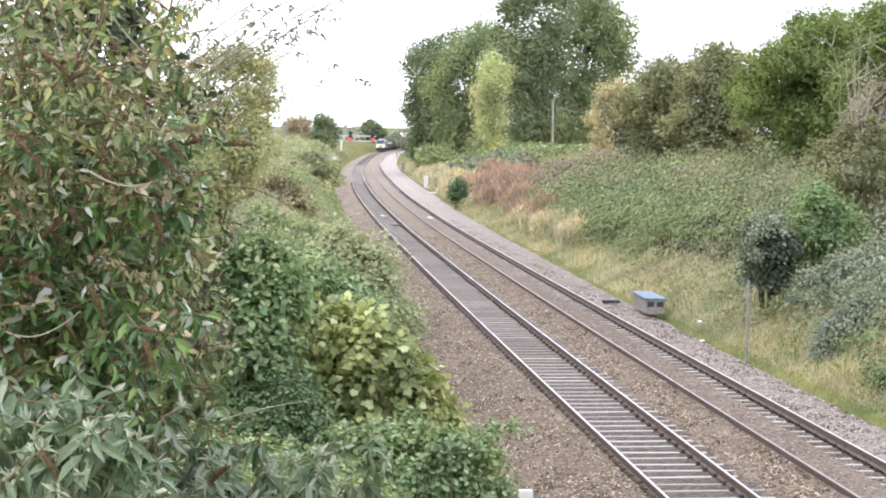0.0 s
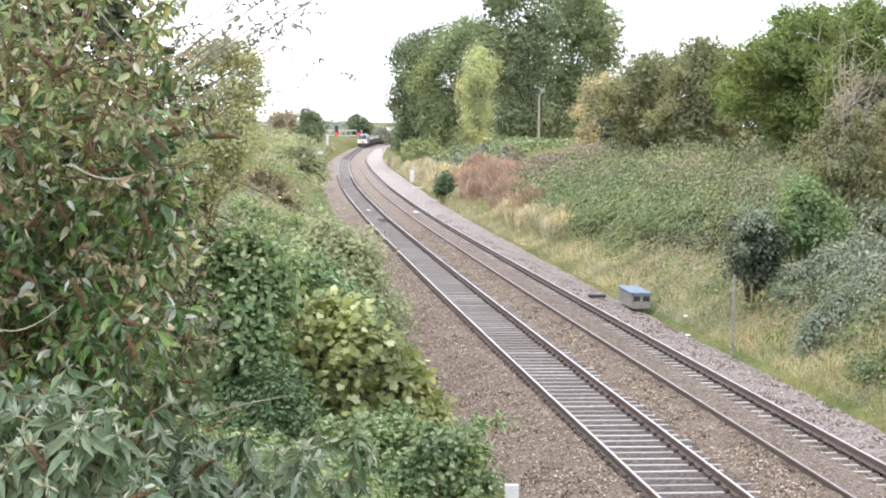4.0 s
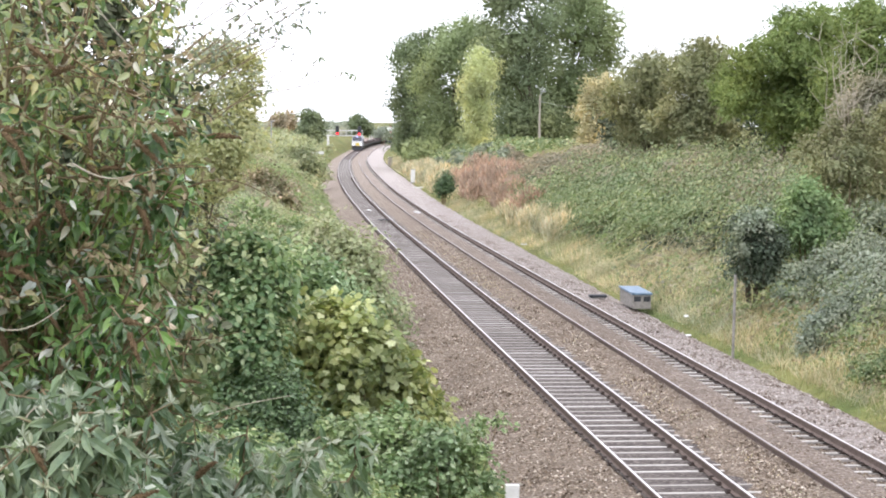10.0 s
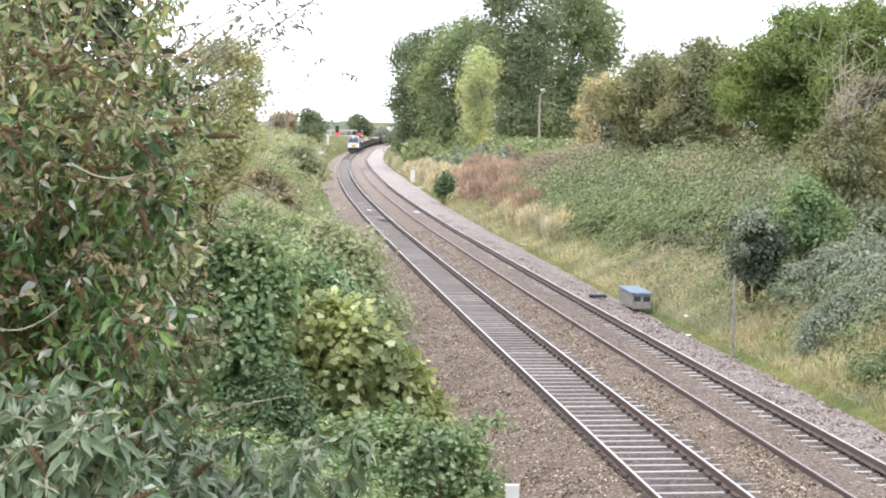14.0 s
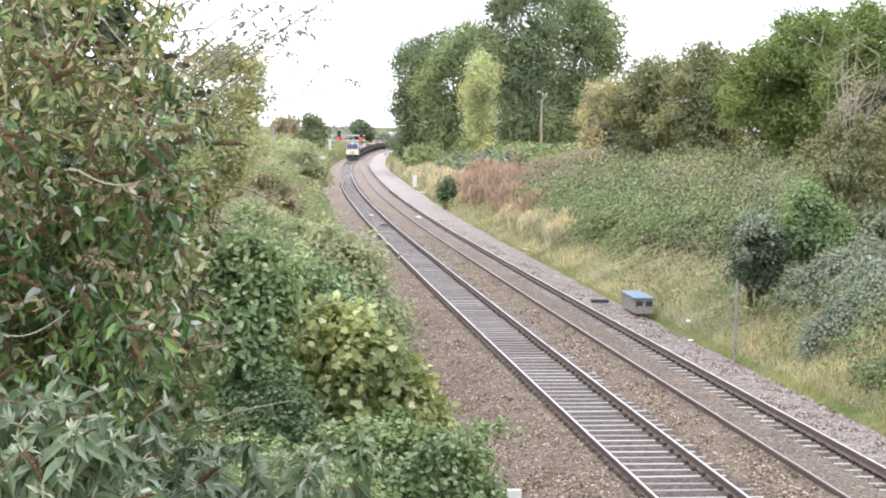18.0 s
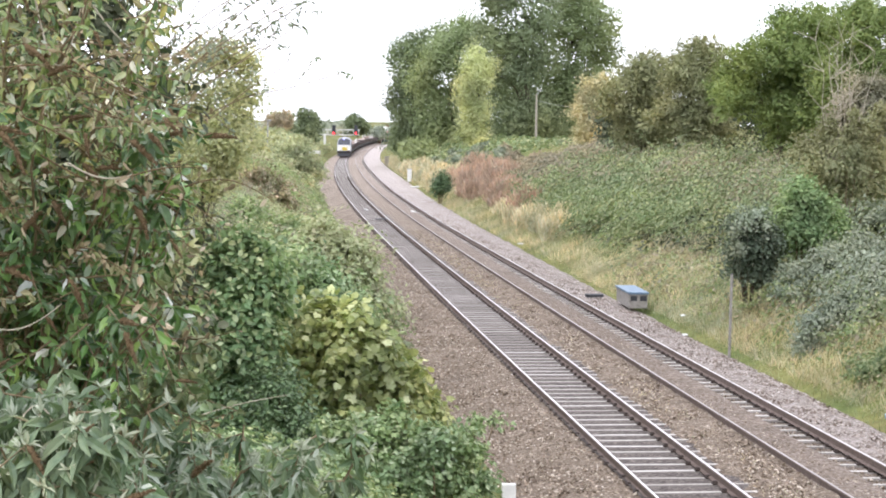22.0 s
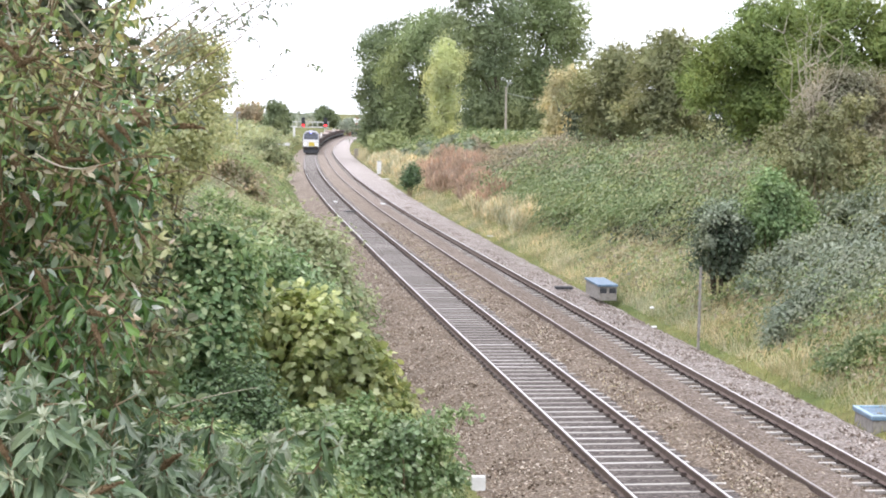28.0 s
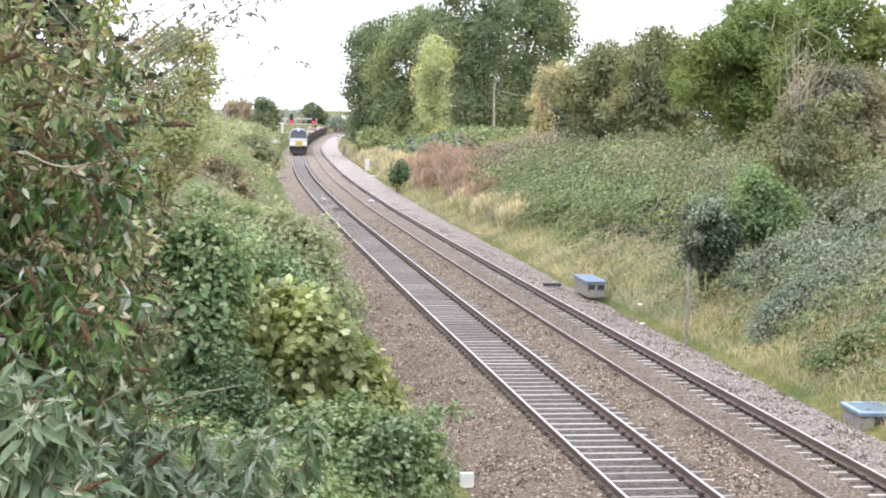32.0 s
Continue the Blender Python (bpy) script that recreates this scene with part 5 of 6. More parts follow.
    attach("foliage", leaf_mesh("foliage", P[ok] - base, D[ok], unit(N)[ok], L[ok], L[ok] * aspect, shape, mat), t)
    for i in r.integers(0, n, 10):
        attach("cane", tubes("cane", [(X[i] - base + np.array([0, 0, 0.02]), 0.008 * (1.1 - u) + 0.002)], M["stem"], 5), t)
    return t


def grass(name, s0, s1, o0, o1, n, size, mat, label, seed, lean=0.35, thin=0.0, w=0.02, zf=None):
    """Tufts of blades standing on the ground."""
    r = np.random.default_rng(seed)
    s, o = s0 + (s1 - s0) * r.random(n), r.uniform(o0, o1, n)
    P = on_line(s, o)
    keep = waves(P[:, 0], P[:, 1], 2.4, seed + 5) > r.uniform(-1.3, 0.5, n) + thin
    P, o = P[keep], o[keep]
    k = len(P)
    z = height(P[:, 0], P[:, 1])
    if zf:
        z = np.maximum(z, np.interp(P[:, 1], YS, ZS) + np.interp(o, [a for a, b in zf], [b for a, b in zf]))
    P[:, 2] = z - 0.02
    D = np.array([0, 0, 1.0]) + r.normal(size=(k, 3)) * lean
    D[:, 2] = np.abs(D[:, 2])
    L = size * r.uniform(0.45, 1.3, k)
    c = P.mean(0)
    ob = new(name, leaf_mesh(name, P, D, r.normal(size=(k, 3)), L, w * r.uniform(0.6, 1.5, k), BLADE, mat))
    return tagged(ob, label, "grass", kind="stuff")


mounds("bramble_bush", 24, 60, 10.2, 18.5, 12000, 0.203, M["underleaf"], "undergrowth over the bank with shade in its colour", 201, 0.35, 0.9)
mounds("bramble_bush", 54, 98, 9.2, 19.0, 13000, 0.23, M["underleaf"], "dark undergrowth over the bank with shade in its colour", 203, 0.35, 1.0)
mounds("bramble_bush", 92, 124, 10.0, 21, 7000, 0.27, M["underleaf"], "dark undergrowth on the upper bank with shade in its colour", 205, 0.5, 1.3)
sprays("bramble_bush", 22, 42, 9.6, 17.5, 2835, 0.158, M["greyleaf"], "dense grey-green bramble thicket over the bank", 501, 1.00, 2.6, per=9, aspect=0.5, patch=-0.30)
sprays("bramble_bush", 38, 62, 10.4, 18.5, 3375, 0.173, M["bramble"], "dense pale green brambles arching over the bank", 502, 1.00, 2.8, per=9, aspect=0.5, patch=-0.05)
sprays("bramble_bush", 58, 80, 8.8, 18.5, 3375, 0.188, M["bramble"], "dense pale green brambles arching over the bank", 503, 1.00, 3.0, per=9, aspect=0.5, patch=-0.05)
sprays("bramble_bush", 76, 102, 9.0, 19.5, 3375, 0.210, M["bramble"], "rolling pale green bramble thicket on the bank", 504, 1.05, 3.2, (0.8, 1.7), per=9, aspect=0.5, patch=-0.05)
sprays("bramble_bush", 98, 128, 10.4, 21, 2700, 0.240, M["scrubleaf"], "withered tan and green scrub on the upper bank", 505, 1.05, 3.4, (0.8, 1.7), per=9, aspect=0.5, patch=-0.30)
sprays("bramble_bush", 24, 60, 7.9, 10.6, 420, 0.12, M["bramble"], "low green brambles creeping into the dry grass", 530, 0.3, 1.5, patch=0.1)
sprays("bramble_bush", 50, 112, 12.0, 18.5, 2600, 0.17, M["scrubleaf"], "withered brown scrub among the brambles", 506, 1.25, 2.4, patch=0.1, per=9)
thicket("bramble_bush", 40, 118, 17.5, 27, 60, 1.0, 1.9, 0.185, 14000, M["underleaf"], "scrub under the bank trees with their shade in its colour", 507, lift=0.1)
thicket("bramble_bush", 116, 168, 12.2, 16.5, 40, 0.45, 0.95, 0.226, 18500, M["scrubleaf"], "withered brown-green scrub on the upper bank", 508)
thicket("bramble_bush", 150, 200, 11.5, 16, 30, 0.5, 1.0, 0.246, 9200, M["greyleaf"], "pale green scrub above the weeds", 509)
mounds("bramble_bush", 160, 240, 12.0, 24, 8000, 0.432, M["shrubleaf"], "green scrub below the tall trees", 207, 0.4, 1.6)
thicket("bramble_bush", 232, 330, 9.4, 17, 60, 1.4, 2.8, 0.349, 14000, M["treemid"], "green scrub along the foot of the wood", 510, lift=0.5)
mounds("russet_weeds", 94, 130, 8.8, 11.4, 11200, 0.374, M["russet"], "russet stand of dead willowherb and dock", 209, 1.15, 1.3, BLADE, "weeds", 0.22, 34, 1.0)
mounds("russet_weeds", 116, 152, 9.4, 12.6, 9800, 0.396, M["russet"], "russet stand of dead willowherb and dock", 210, 1.2, 1.5, BLADE, "weeds", 0.22, 34, 1.0)
mounds("straw_weeds", 140, 215, 8.2, 11.0, 9800, 0.44, M["drygrass"], "tall straw-coloured dead grass", 211, 1.0, 1.3, BLADE, "weeds", 0.2, 60, 1.0)
mounds("straw_weeds", 72, 98, 8.2, 10.4, 9000, 0.33, M["drygrass"], "clump of straw-coloured dead grass", 212, 0.8, 1.0, BLADE, "weeds", 0.2, 34, 1.0)
sprays("bramble_bush", 34, 66, 10.2, 18.0, 420, 0.2, M["bramble"], "long bramble shoots arching out of the thicket", 541, 1.05, 2.8, (1.6, 3.0), per=16, arch=0.42, aspect=0.5)
sprays("bramble_bush", 60, 104, 9.4, 19.0, 620, 0.23, M["bramble"], "long bramble shoots arching out of the thicket", 542, 1.05, 3.0, (1.8, 3.4), per=16, arch=0.42, aspect=0.5)
sprays("bramble_bush", 58, 92, 9.0, 12.6, 900, 0.15, M["brightleaf"], "low bright green weeds below the brambles", 544, 1.0, 2.0, (0.5, 1.1), per=9, patch=0.0)
sprays("low_weeds", 8, 36, 7.8, 11.2, 1500, 0.11, M["shrubleaf"], "dark green weeds at the foot of the bank", 543, 0.75, 1.2, (0.3, 0.8), per=9, arch=0.4, patch=-0.1, category="weeds", group="")
mounds("low_weeds", 8, 56, 7.4, 10.0, 1400, 0.149, M["brightleaf"], "low green weeds among dry grass", 214, 0.35, 0.6, category="weeds", count=60)
mounds("low_weeds", 8, 56, 7.6, 10.6, 1500, 0.162, M["scrubleaf"], "low withered weeds among dry grass", 215, 0.5, 0.7, category="weeds", count=44)

grass("dry_grass", 12, 60, 6.9, 11.6, 40000, 0.36, M["drygrass"], "dry yellow grass along the foot of the bank", 221, 0.5, 0.0, 0.018)
grass("dry_grass", 56, 130, 7.2, 11.0, 19200, 0.4, M["drygrass"], "dry yellow grass along the foot of the bank", 222, 0.5, 0.0, 0.025)
grass("dry_grass", 120, 330, 8.0, 12.0, 14400, 0.6, M["drygrass"], "dry straw grass along the line", 223, 0.45, 0.0, 0.05)
grass("green_grass", 12, 75, 6.5, 7.7, 6000, 0.26, M["greengrass"], "fresh green grass along the ballast edge", 224, 0.6, 0.15, 0.02)
grass("green_grass", 70, 150, 7.0, 9.4, 14400, 0.3, M["greengrass"], "fresh green grass along the ballast edge", 226, 0.6, -0.1, 0.03)
sprays("low_weeds", 8, 46, 6.9, 9.8, 450, 0.1, M["brownleaf"], "low brown and green weeds beside the ballast", 216, 0.35, 1.0, (0.2, 0.6), per=8, arch=0.5, patch=-0.1, category="weeds", group="")
grass("dry_weeds", 2, 90, 2.0, 2.9, 4000, 0.1, M["drygrass"], "low dry weeds between the tracks", 225, 1.2, 0.5, 0.02, [(2.0, -0.16), (2.3, -0.12), (2.9, -0.17)])

lobed("ivy_stump", 56.0, [(15.2, 3.05, 0.3), (14.85, 2.75, 0.34), (15.5, 2.5, 0.42), (14.65, 2.2, 0.36), (15.1, 2.15, 0.5), (15.55, 1.8, 0.36), (14.8, 1.6, 0.4), (15.3, 1.35, 0.4), (15.75, 2.2, 0.3)], 0.11, 9000, M["darkivy"], "dark ivy-covered stump standing in the grass", 231, trunk=0.05, category="shrub", stemmed="bark", ragged=0.5, tuft=4.5)
lobed("grey_bush", 55.4, [(14.75, 3.15, 0.26), (15.1, 3.3, 0.24), (15.35, 3.0, 0.22), (14.5, 2.75, 0.24), (14.4, 2.3, 0.22), (15.5, 2.7, 0.18)], 0.12, 900, M["greyleaf"], "pale grey-green shoots over the dark ivy", 233, trunk=0.004, stemmed="bark", category="shrub", group="bank bushes")
lobed("green_bush", 56.5, [(16.85, 3.75, 0.5), (17.35, 3.35, 0.48), (16.55, 3.0, 0.48), (17.2, 2.65, 0.55), (17.8, 2.85, 0.45), (16.7, 2.3, 0.4)], 0.137, 7200, M["sapling"], "bright green sapling bush on the bank", 234, trunk=0.04, category="shrub", ragged=0.35, tuft=4.0, group="bank bushes")
lobed("grey_bush", 53.4, [(16.89, 1.77, 0.68), (16.12, 1.42, 0.58), (17.66, 1.96, 0.74), (18.43, 1.81, 0.68), (15.66, 0.9, 0.51), (16.61, 0.76, 0.61)], 0.1, 15900, M["greyleaf"], "silvery grey-green bush low on the bank", 232, trunk=0.03, category="shrub", group="bank bushes", ragged=0.25, tuft=4.0)
lobed("grey_bush", 47.8, [(14.71, 0.41, 0.6), (15.39, 0.73, 0.67), (16.09, 0.46, 0.67), (15.14, -0.17, 0.51), (15.97, -0.29, 0.54), (16.78, -0.11, 0.6), (14.29, 0.1, 0.36)], 0.1, 17850, M["greyleaf"], "silvery grey-green bush low on the bank", 233, trunk=0.03, category="shrub", group="bank bushes", ragged=0.25, tuft=4.0)
lobed("green_bush", 42.0, [(14.15, 0.3, 0.36), (14.7, 0.55, 0.46), (15.3, 0.75, 0.5), (14.5, 0.0, 0.4), (15.9, 0.9, 0.5)], 0.09, 6000, M["shrubleaf"], "low dark green bush at the foot of the bank", 237, trunk=0.02, category="shrub", group="bank bushes", ragged=0.35, tuft=4.0)
lobed("brown_bush", 62.7, [(20.59, 3.01, 0.8), (21.48, 3.41, 0.88), (21.15, 2.24, 0.8), (22.39, 2.66, 1)], 0.138, 9200, M["treebrown"], "brownish thicket high on the bank", 236, trunk=0.04, category="shrub", group="bank bushes")
lobed("green_bush", 149.3, [(14.6, 1.4, 0.3), (14.95, 1.65, 0.32), (14.75, 0.95, 0.38), (15.05, 1.0, 0.3), (14.5, 0.6, 0.3)], 0.18, 3000, M["shadeleaf"], "small dark green bush among dead weeds", 239, trunk=0.04, ragged=0.4, tuft=3.6, category="shrub", group="bank bushes")

# ---- the near bank ----
grass("green_grass", 60, 330, -12, -2.0, 24000, 0.6, M["greengrass"], "rough green grass on the bank", 241, 0.5, -0.3, 0.05)
grass("green_grass", 8, 64, -8, -2.5, 11200, 0.4, M["greengrass"], "rough green grass at the path edge", 242, 0.5, 0.0, 0.025)
mounds("bramble_bush", -8, 18, -8.5, -2.7, 13000, 0.115, M["freshleaf"], "low green undergrowth on the steep bank", 243, 0.4, 0.6)
mounds("bramble_bush", 14, 66, -8.5, -2.4, 13000, 0.162, M["underleaf"], "undergrowth sloping to the path with shade in its colour", 249, 0.4, 0.8)
sprays("bramble_bush", -6, 10, -7.5, -2.9, 1300, 0.07, M["ivyleaf"], "mixed green scrub on the steep bank", 521, 0.35, 1.2, (0.3, 0.8), way=0.3)
sprays("bramble_bush", 6, 24, -7.0, -2.7, 1500, 0.08, M["shrubleaf"], "mixed green scrub sloping to the path", 522, 0.5, 1.3, (0.3, 0.9), way=0.3, arch=0.3)
sprays("bramble_bush", 20, 42, -7.5, -2.5, 1700, 0.09, M["bramble"], "pale green brambles sloping to the path", 523, 0.6, 1.5, (0.4, 1.0), way=0.3, arch=0.3)
sprays("bramble_bush", 38, 70, -8.0, -2.4, 2000, 0.1, M["hazegreen"], "mixed green scrub sloping to the path", 524, 0.7, 1.7, (0.4, 1.1), way=0.3, arch=0.3)
sprays("bramble_bush", 64, 124, -9.0, -2.2, 2000, 0.15, M["brightleaf"], "pale green scrub sloping to the path", 525, 0.8, 2.2, (0.6, 1.4), way=0.3, arch=0.3)
sprays("bramble_bush", 20, 130, -8.0, -2.6, 2200, 0.1, M["scrubleaf"], "withered brown scrub on the bank", 526, 0.95, 1.8, (0.4, 1.1), way=0.3, arch=0.45, patch=0.25)
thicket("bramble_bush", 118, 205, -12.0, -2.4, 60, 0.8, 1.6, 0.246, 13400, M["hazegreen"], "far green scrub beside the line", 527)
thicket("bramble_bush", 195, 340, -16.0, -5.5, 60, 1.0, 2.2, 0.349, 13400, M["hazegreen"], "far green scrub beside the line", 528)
thicket("bramble_bush", 285, 420, -8.5, -3.4, 90, 0.5, 0.95, 0.3, 12000, M["hazegreen"], "green scrub paled as haze at the foot of the slope", 531)
thicket("bramble_bush", 335, 480, -26.0, -6.2, 60, 1.2, 2.4, 0.4, 12000, M["hazegreen"], "green scrub paled as haze beyond the signal gantry", 529)
lobed("brown_bush", 80, [(-0.9, 3.1, 0.8), (-0.1, 3.3, 0.75), (0.8, 2.9, 0.8), (-0.5, 2.3, 0.9), (0.5, 2.1, 0.95), (0.1, 1.5, 0.8), (1.3, 1.8, 0.6)], 0.15, 13000, M["brownleaf"], "brown-leaved bush on the bank", 251, trunk=0.04, category="shrub", group="near bank bushes")
lobed("green_bush", 180.0, [(3.3, 2.7, 1.31), (4.66, 2.44, 1.2), (2.23, 1.61, 1.31), (5.47, 1.1, 0.98), (3.85, 1.08, 1.31)], 0.273, 6400, M["hazegreen"], "fresh green bush on the bank", 252, trunk=0.05, category="shrub", group="near bank bushes")
lobed("green_bush", 60.0, [(0.39, 2.12, 0.54), (1.11, 2.31, 0.47), (-0.33, 2.66, 0.62), (1.84, 1.95, 0.36)], 0.137, 7200, M["brightleaf"], "grey-green bush above the path", 254, trunk=0.03, category="shrub", group="near bank bushes", ragged=0.35, tuft=4.5)
lobed("green_bush", 44.0, [(1.35, 3.27, 0.35), (1.88, 3.14, 0.37), (2.41, 2.88, 0.35), (1.35, 2.74, 0.43), (2.01, 2.47, 0.45), (2.55, 2.21, 0.37), (2.82, 1.68, 0.35), (3.09, 1.28, 0.29)], 0.127, 9200, M["hazegreen"], "grey-green bush leaning over the path", 255, trunk=0.025, category="shrub", group="near bank bushes", ragged=0.35, tuft=4.5)
lobed("green_bush", 34.0, [(0.53, 3.04, 0.37), (1.05, 2.94, 0.37), (0.74, 2.53, 0.45), (1.46, 2.63, 0.37), (1.87, 2.43, 0.31), (1.26, 2.12, 0.41), (0.63, 3.46, 0.27)], 0.105, 10400, M["freshleaf"], "mixed green bush above the path", 256, trunk=0.025, category="shrub", group="near bank bushes", ragged=0.35, tuft=4.5)
lobed("green_bush", 23.5, [(-0.27, 4.28, 0.28), (0.05, 4.14, 0.3), (-0.2, 3.71, 0.36), (0.16, 3.64, 0.31), (-0.41, 3.22, 0.43), (-0.05, 3.07, 0.43), (-0.48, 3.86, 0.36), (0.09, 2.64, 0.36), (-0.41, 2.5, 0.43)], 0.0978, 9900, M["ivyleaf"], "deep green bush on the bank", 257, trunk=0.025, shape=OVAL, category="shrub", group="near bank bushes")
lobed("vine_bush", 25, [(2.3, 1.85, 0.26), (0.42, 2.95, 0.24), (0.55, 3.16, 0.26), (0.92, 3.2, 0.27), (1.3, 3.16, 0.27), (0.77, 2.74, 0.33), (1.23, 2.74, 0.33), (1.68, 2.74, 0.27), (2.03, 2.44, 0.23), (1.08, 2.28, 0.33), (1.54, 2.2, 0.3), (2.07, 2.13, 0.26), (0.7, 2.28, 0.3), (1.39, 1.9, 0.3), (1.92, 1.82, 0.26)], 0.1, 8000, M["vineleaf"], "broad-leaved yellow-green vine sprawling over scrub", 259, trunk=0.02, shape=LOBED, aspect=0.95, tuft=3.6, ragged=0.45, category="vine")
lobed("green_bush", 22.4, [(0.25, 2.5, 0.33), (-0.15, 2.1, 0.4), (0.3, 1.9, 0.4), (0.62, 2.1, 0.3), (0.7, 1.6, 0.4)], 0.066, 9000, M["shadeleaf"], "dark green small-leaved bush with the bank hollow's shade in its colour", 260, trunk=0.02, category="shrub", group="near bank bushes", ragged=0.4, tuft=4.5)
lobed("ivy_bush", 22.0, [(0.95, 2.12, 0.3), (1.22, 2.11, 0.31), (1.69, 2.11, 0.29), (2.09, 2.11, 0.27), (2.43, 1.98, 0.23), (0.96, 1.7, 0.4), (1.63, 1.63, 0.4), (2.23, 1.57, 0.33), (2.63, 1.64, 0.23)], 0.066, 12000, M["freshleaf"], "fresh green ivy and bramble above the path", 261, trunk=0.02, shape=OVAL, aspect=0.75, category="shrub", group="near bank bushes", ragged=0.2)
lobed("dark_bush", 28.8, [(3.19, 1.09, 0.19), (3.46, 1.18, 0.18), (3.74, 1.24, 0.1), (3.3, 0.85, 0.2), (3.0, 0.8, 0.22)], 0.0735, 1800, M["freshleaf"], "dark green frond reaching over the path", 262, trunk=0.02, shape=OVAL, category="shrub", group="near bank bushes")
lobed("young_tree", 24, [(-0.28, 6.77, 0.25), (-0.05, 6.56, 0.19), (-0.46, 6.34, 0.32), (-0.1, 6.12, 0.25), (-0.53, 5.8, 0.36), (-0.14, 5.73, 0.25), (-0.42, 5.26, 0.36), (-0.78, 6.69, 0.29), (-0.85, 6.04, 0.36), (-0.85, 5.33, 0.44), (-0.92, 4.61, 0.44)], 0.05, 22000, M["yellowleaf"], "thin young tree with yellowing leaves", 263, trunk=0.04, tuft=3.4, group="young trees")
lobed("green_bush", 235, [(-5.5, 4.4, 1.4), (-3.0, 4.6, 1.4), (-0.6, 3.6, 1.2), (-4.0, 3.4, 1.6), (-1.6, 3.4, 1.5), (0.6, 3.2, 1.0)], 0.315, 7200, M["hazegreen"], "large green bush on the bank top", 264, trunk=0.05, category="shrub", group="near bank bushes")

cane = thing("bramble_cane", (-0.95, 20.3, float(height(-0.95, 20.3))), "long bare pale bramble cane arching over the scrub", "bramble")
_u = np.linspace(0, 1, 18)[:, None]
_p = np.array([0, 0, -0.05]) * (1 - _u) + np.array([1.3, -0.3, 3.0 - float(height(-0.95, 20.3))]) * _u ** np.array([1.0, 1.0, 0.28])
attach("stem", tubes("stem", [(_p, 0.009 * (1.1 - 0.7 * _u[:, 0]))], M["greytwig"], 6), cane)

# ---- far trees ----
lobed("far_tree", 405, [(4.0, 7.2, 1.6), (6.2, 7.4, 1.6), (5.0, 5.0, 2.2), (3.0, 5.0, 1.6), (7.0, 5.0, 1.6), (5.0, 3.0, 2.2)], 0.473, 4800, M["farorange"], "autumn orange tree in the distance", 271, trunk=0.2)
lobed("far_tree", 398, [(9.4, 8.0, 1.6), (11.0, 7.6, 1.5), (12.4, 6.0, 1.6), (10.4, 5.5, 2.2), (9.4, 3.5, 2.0), (12.0, 3.5, 2.0), (10.6, 1.6, 2.2)], 0.473, 5600, M["treedark"], "dark green rounded tree in the distance", 272, trunk=0.2)
lobed("far_tree", 640, [(33.5, 7.2, 2.4), (31.4, 6.0, 2.2), (36.0, 5.4, 2.4), (33.5, 4.2, 3.0), (38.0, 3.6, 2.2), (31.0, 3.4, 2.2)], 0.63, 4800, M["treedark"], "large round tree beyond the gantry", 273, trunk=0.3)
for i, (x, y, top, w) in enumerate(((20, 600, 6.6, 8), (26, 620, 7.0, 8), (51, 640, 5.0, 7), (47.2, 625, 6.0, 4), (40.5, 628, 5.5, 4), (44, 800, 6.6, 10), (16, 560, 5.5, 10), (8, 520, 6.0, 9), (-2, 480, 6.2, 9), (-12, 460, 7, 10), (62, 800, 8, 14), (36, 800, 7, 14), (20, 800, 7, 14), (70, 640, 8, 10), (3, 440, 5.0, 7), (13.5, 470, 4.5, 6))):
    lobed("far_tree", y, [(x + w * 0.3 * math.cos(2.2 * k + i), top * (0.35 + 0.11 * k), w * 0.24) for k in range(5)], 0.6, 2200, M["fartree"], "green tree in the distance paled as haze", 280 + i, trunk=0.25, group="distant trees")

# ---- the butterfly bush close by ----


def spray(p0, p1, n, size, r, lean, width):
    """Paired leaves along a shoot."""
    u = np.linspace(0.1, 1.0, n)[:, None]
    P = np.repeat(p0 + (p1 - p0) * u, 2, 0)
    axis = unit(p1 - p0)
    side = unit(np.cross(axis, r.normal(size=3)))
    up = np.cross(side, axis)
    turn = np.repeat(np.arange(n) * 1.4, 2)[:, None]
    sgn = np.tile([1.0, -1.0], n)[:, None]
    D = (np.cos(turn) * side + np.sin(turn) * up) * sgn + axis * 0.45 + r.normal(size=(2 * n, 3)) * 0.3
    D[:, 2] -= lean
    N = unit(np.array([0.1, -0.45, 0.8]) + r.normal(size=(2 * n, 3)) * 0.55)
    L = size * np.repeat(1.15 - 0.45 * u[:, 0], 2) * r.uniform(0.6, 1.25, 2 * n)
    return P, D, N, L, L * width


def one_leaf(mat, width):
    return leaf_mesh("leaf", np.zeros((1, 3)), np.array([[1.0, 0, 0]]), np.array([[0, 0, 1.0]]), np.array([1.0]), np.array([width]), LANCE, mat)


def spike_mesh(seed):
    """A dried flower head: a bent, knobbly cone of small husks."""
    r = np.random.default_rng(seed)
    n = 16
    u = np.linspace(0, 1, n)
    pts = np.stack([u, 0.08 * np.sin(u * 2.5 + seed), -0.25 * u * u], -1)
    rad = 0.085 * np.clip(np.minimum(u * 8 + 0.1, (1.05 - u) * 1.7), 0.1, 1) * r.uniform(0.8, 1.2, n)
    paths = [(pts, rad)]
    for i in range(130):
        k = r.random() ** 0.8
        c = np.array([np.interp(k, u, pts[:, a]) for a in range(3)])
        d = unit(np.array([0.3, r.normal(), r.normal()]))
        q = np.interp(k, u, rad)
        paths.append((np.stack([c + d * q * 0.7, c + d * (q + 0.045)]), np.array([0.022, 0.005])))
    return tubes("flower_spike", paths, M["spike"], 5)


SPIKES = [spike_mesh(k) for k in (1, 2, 3, 4)]


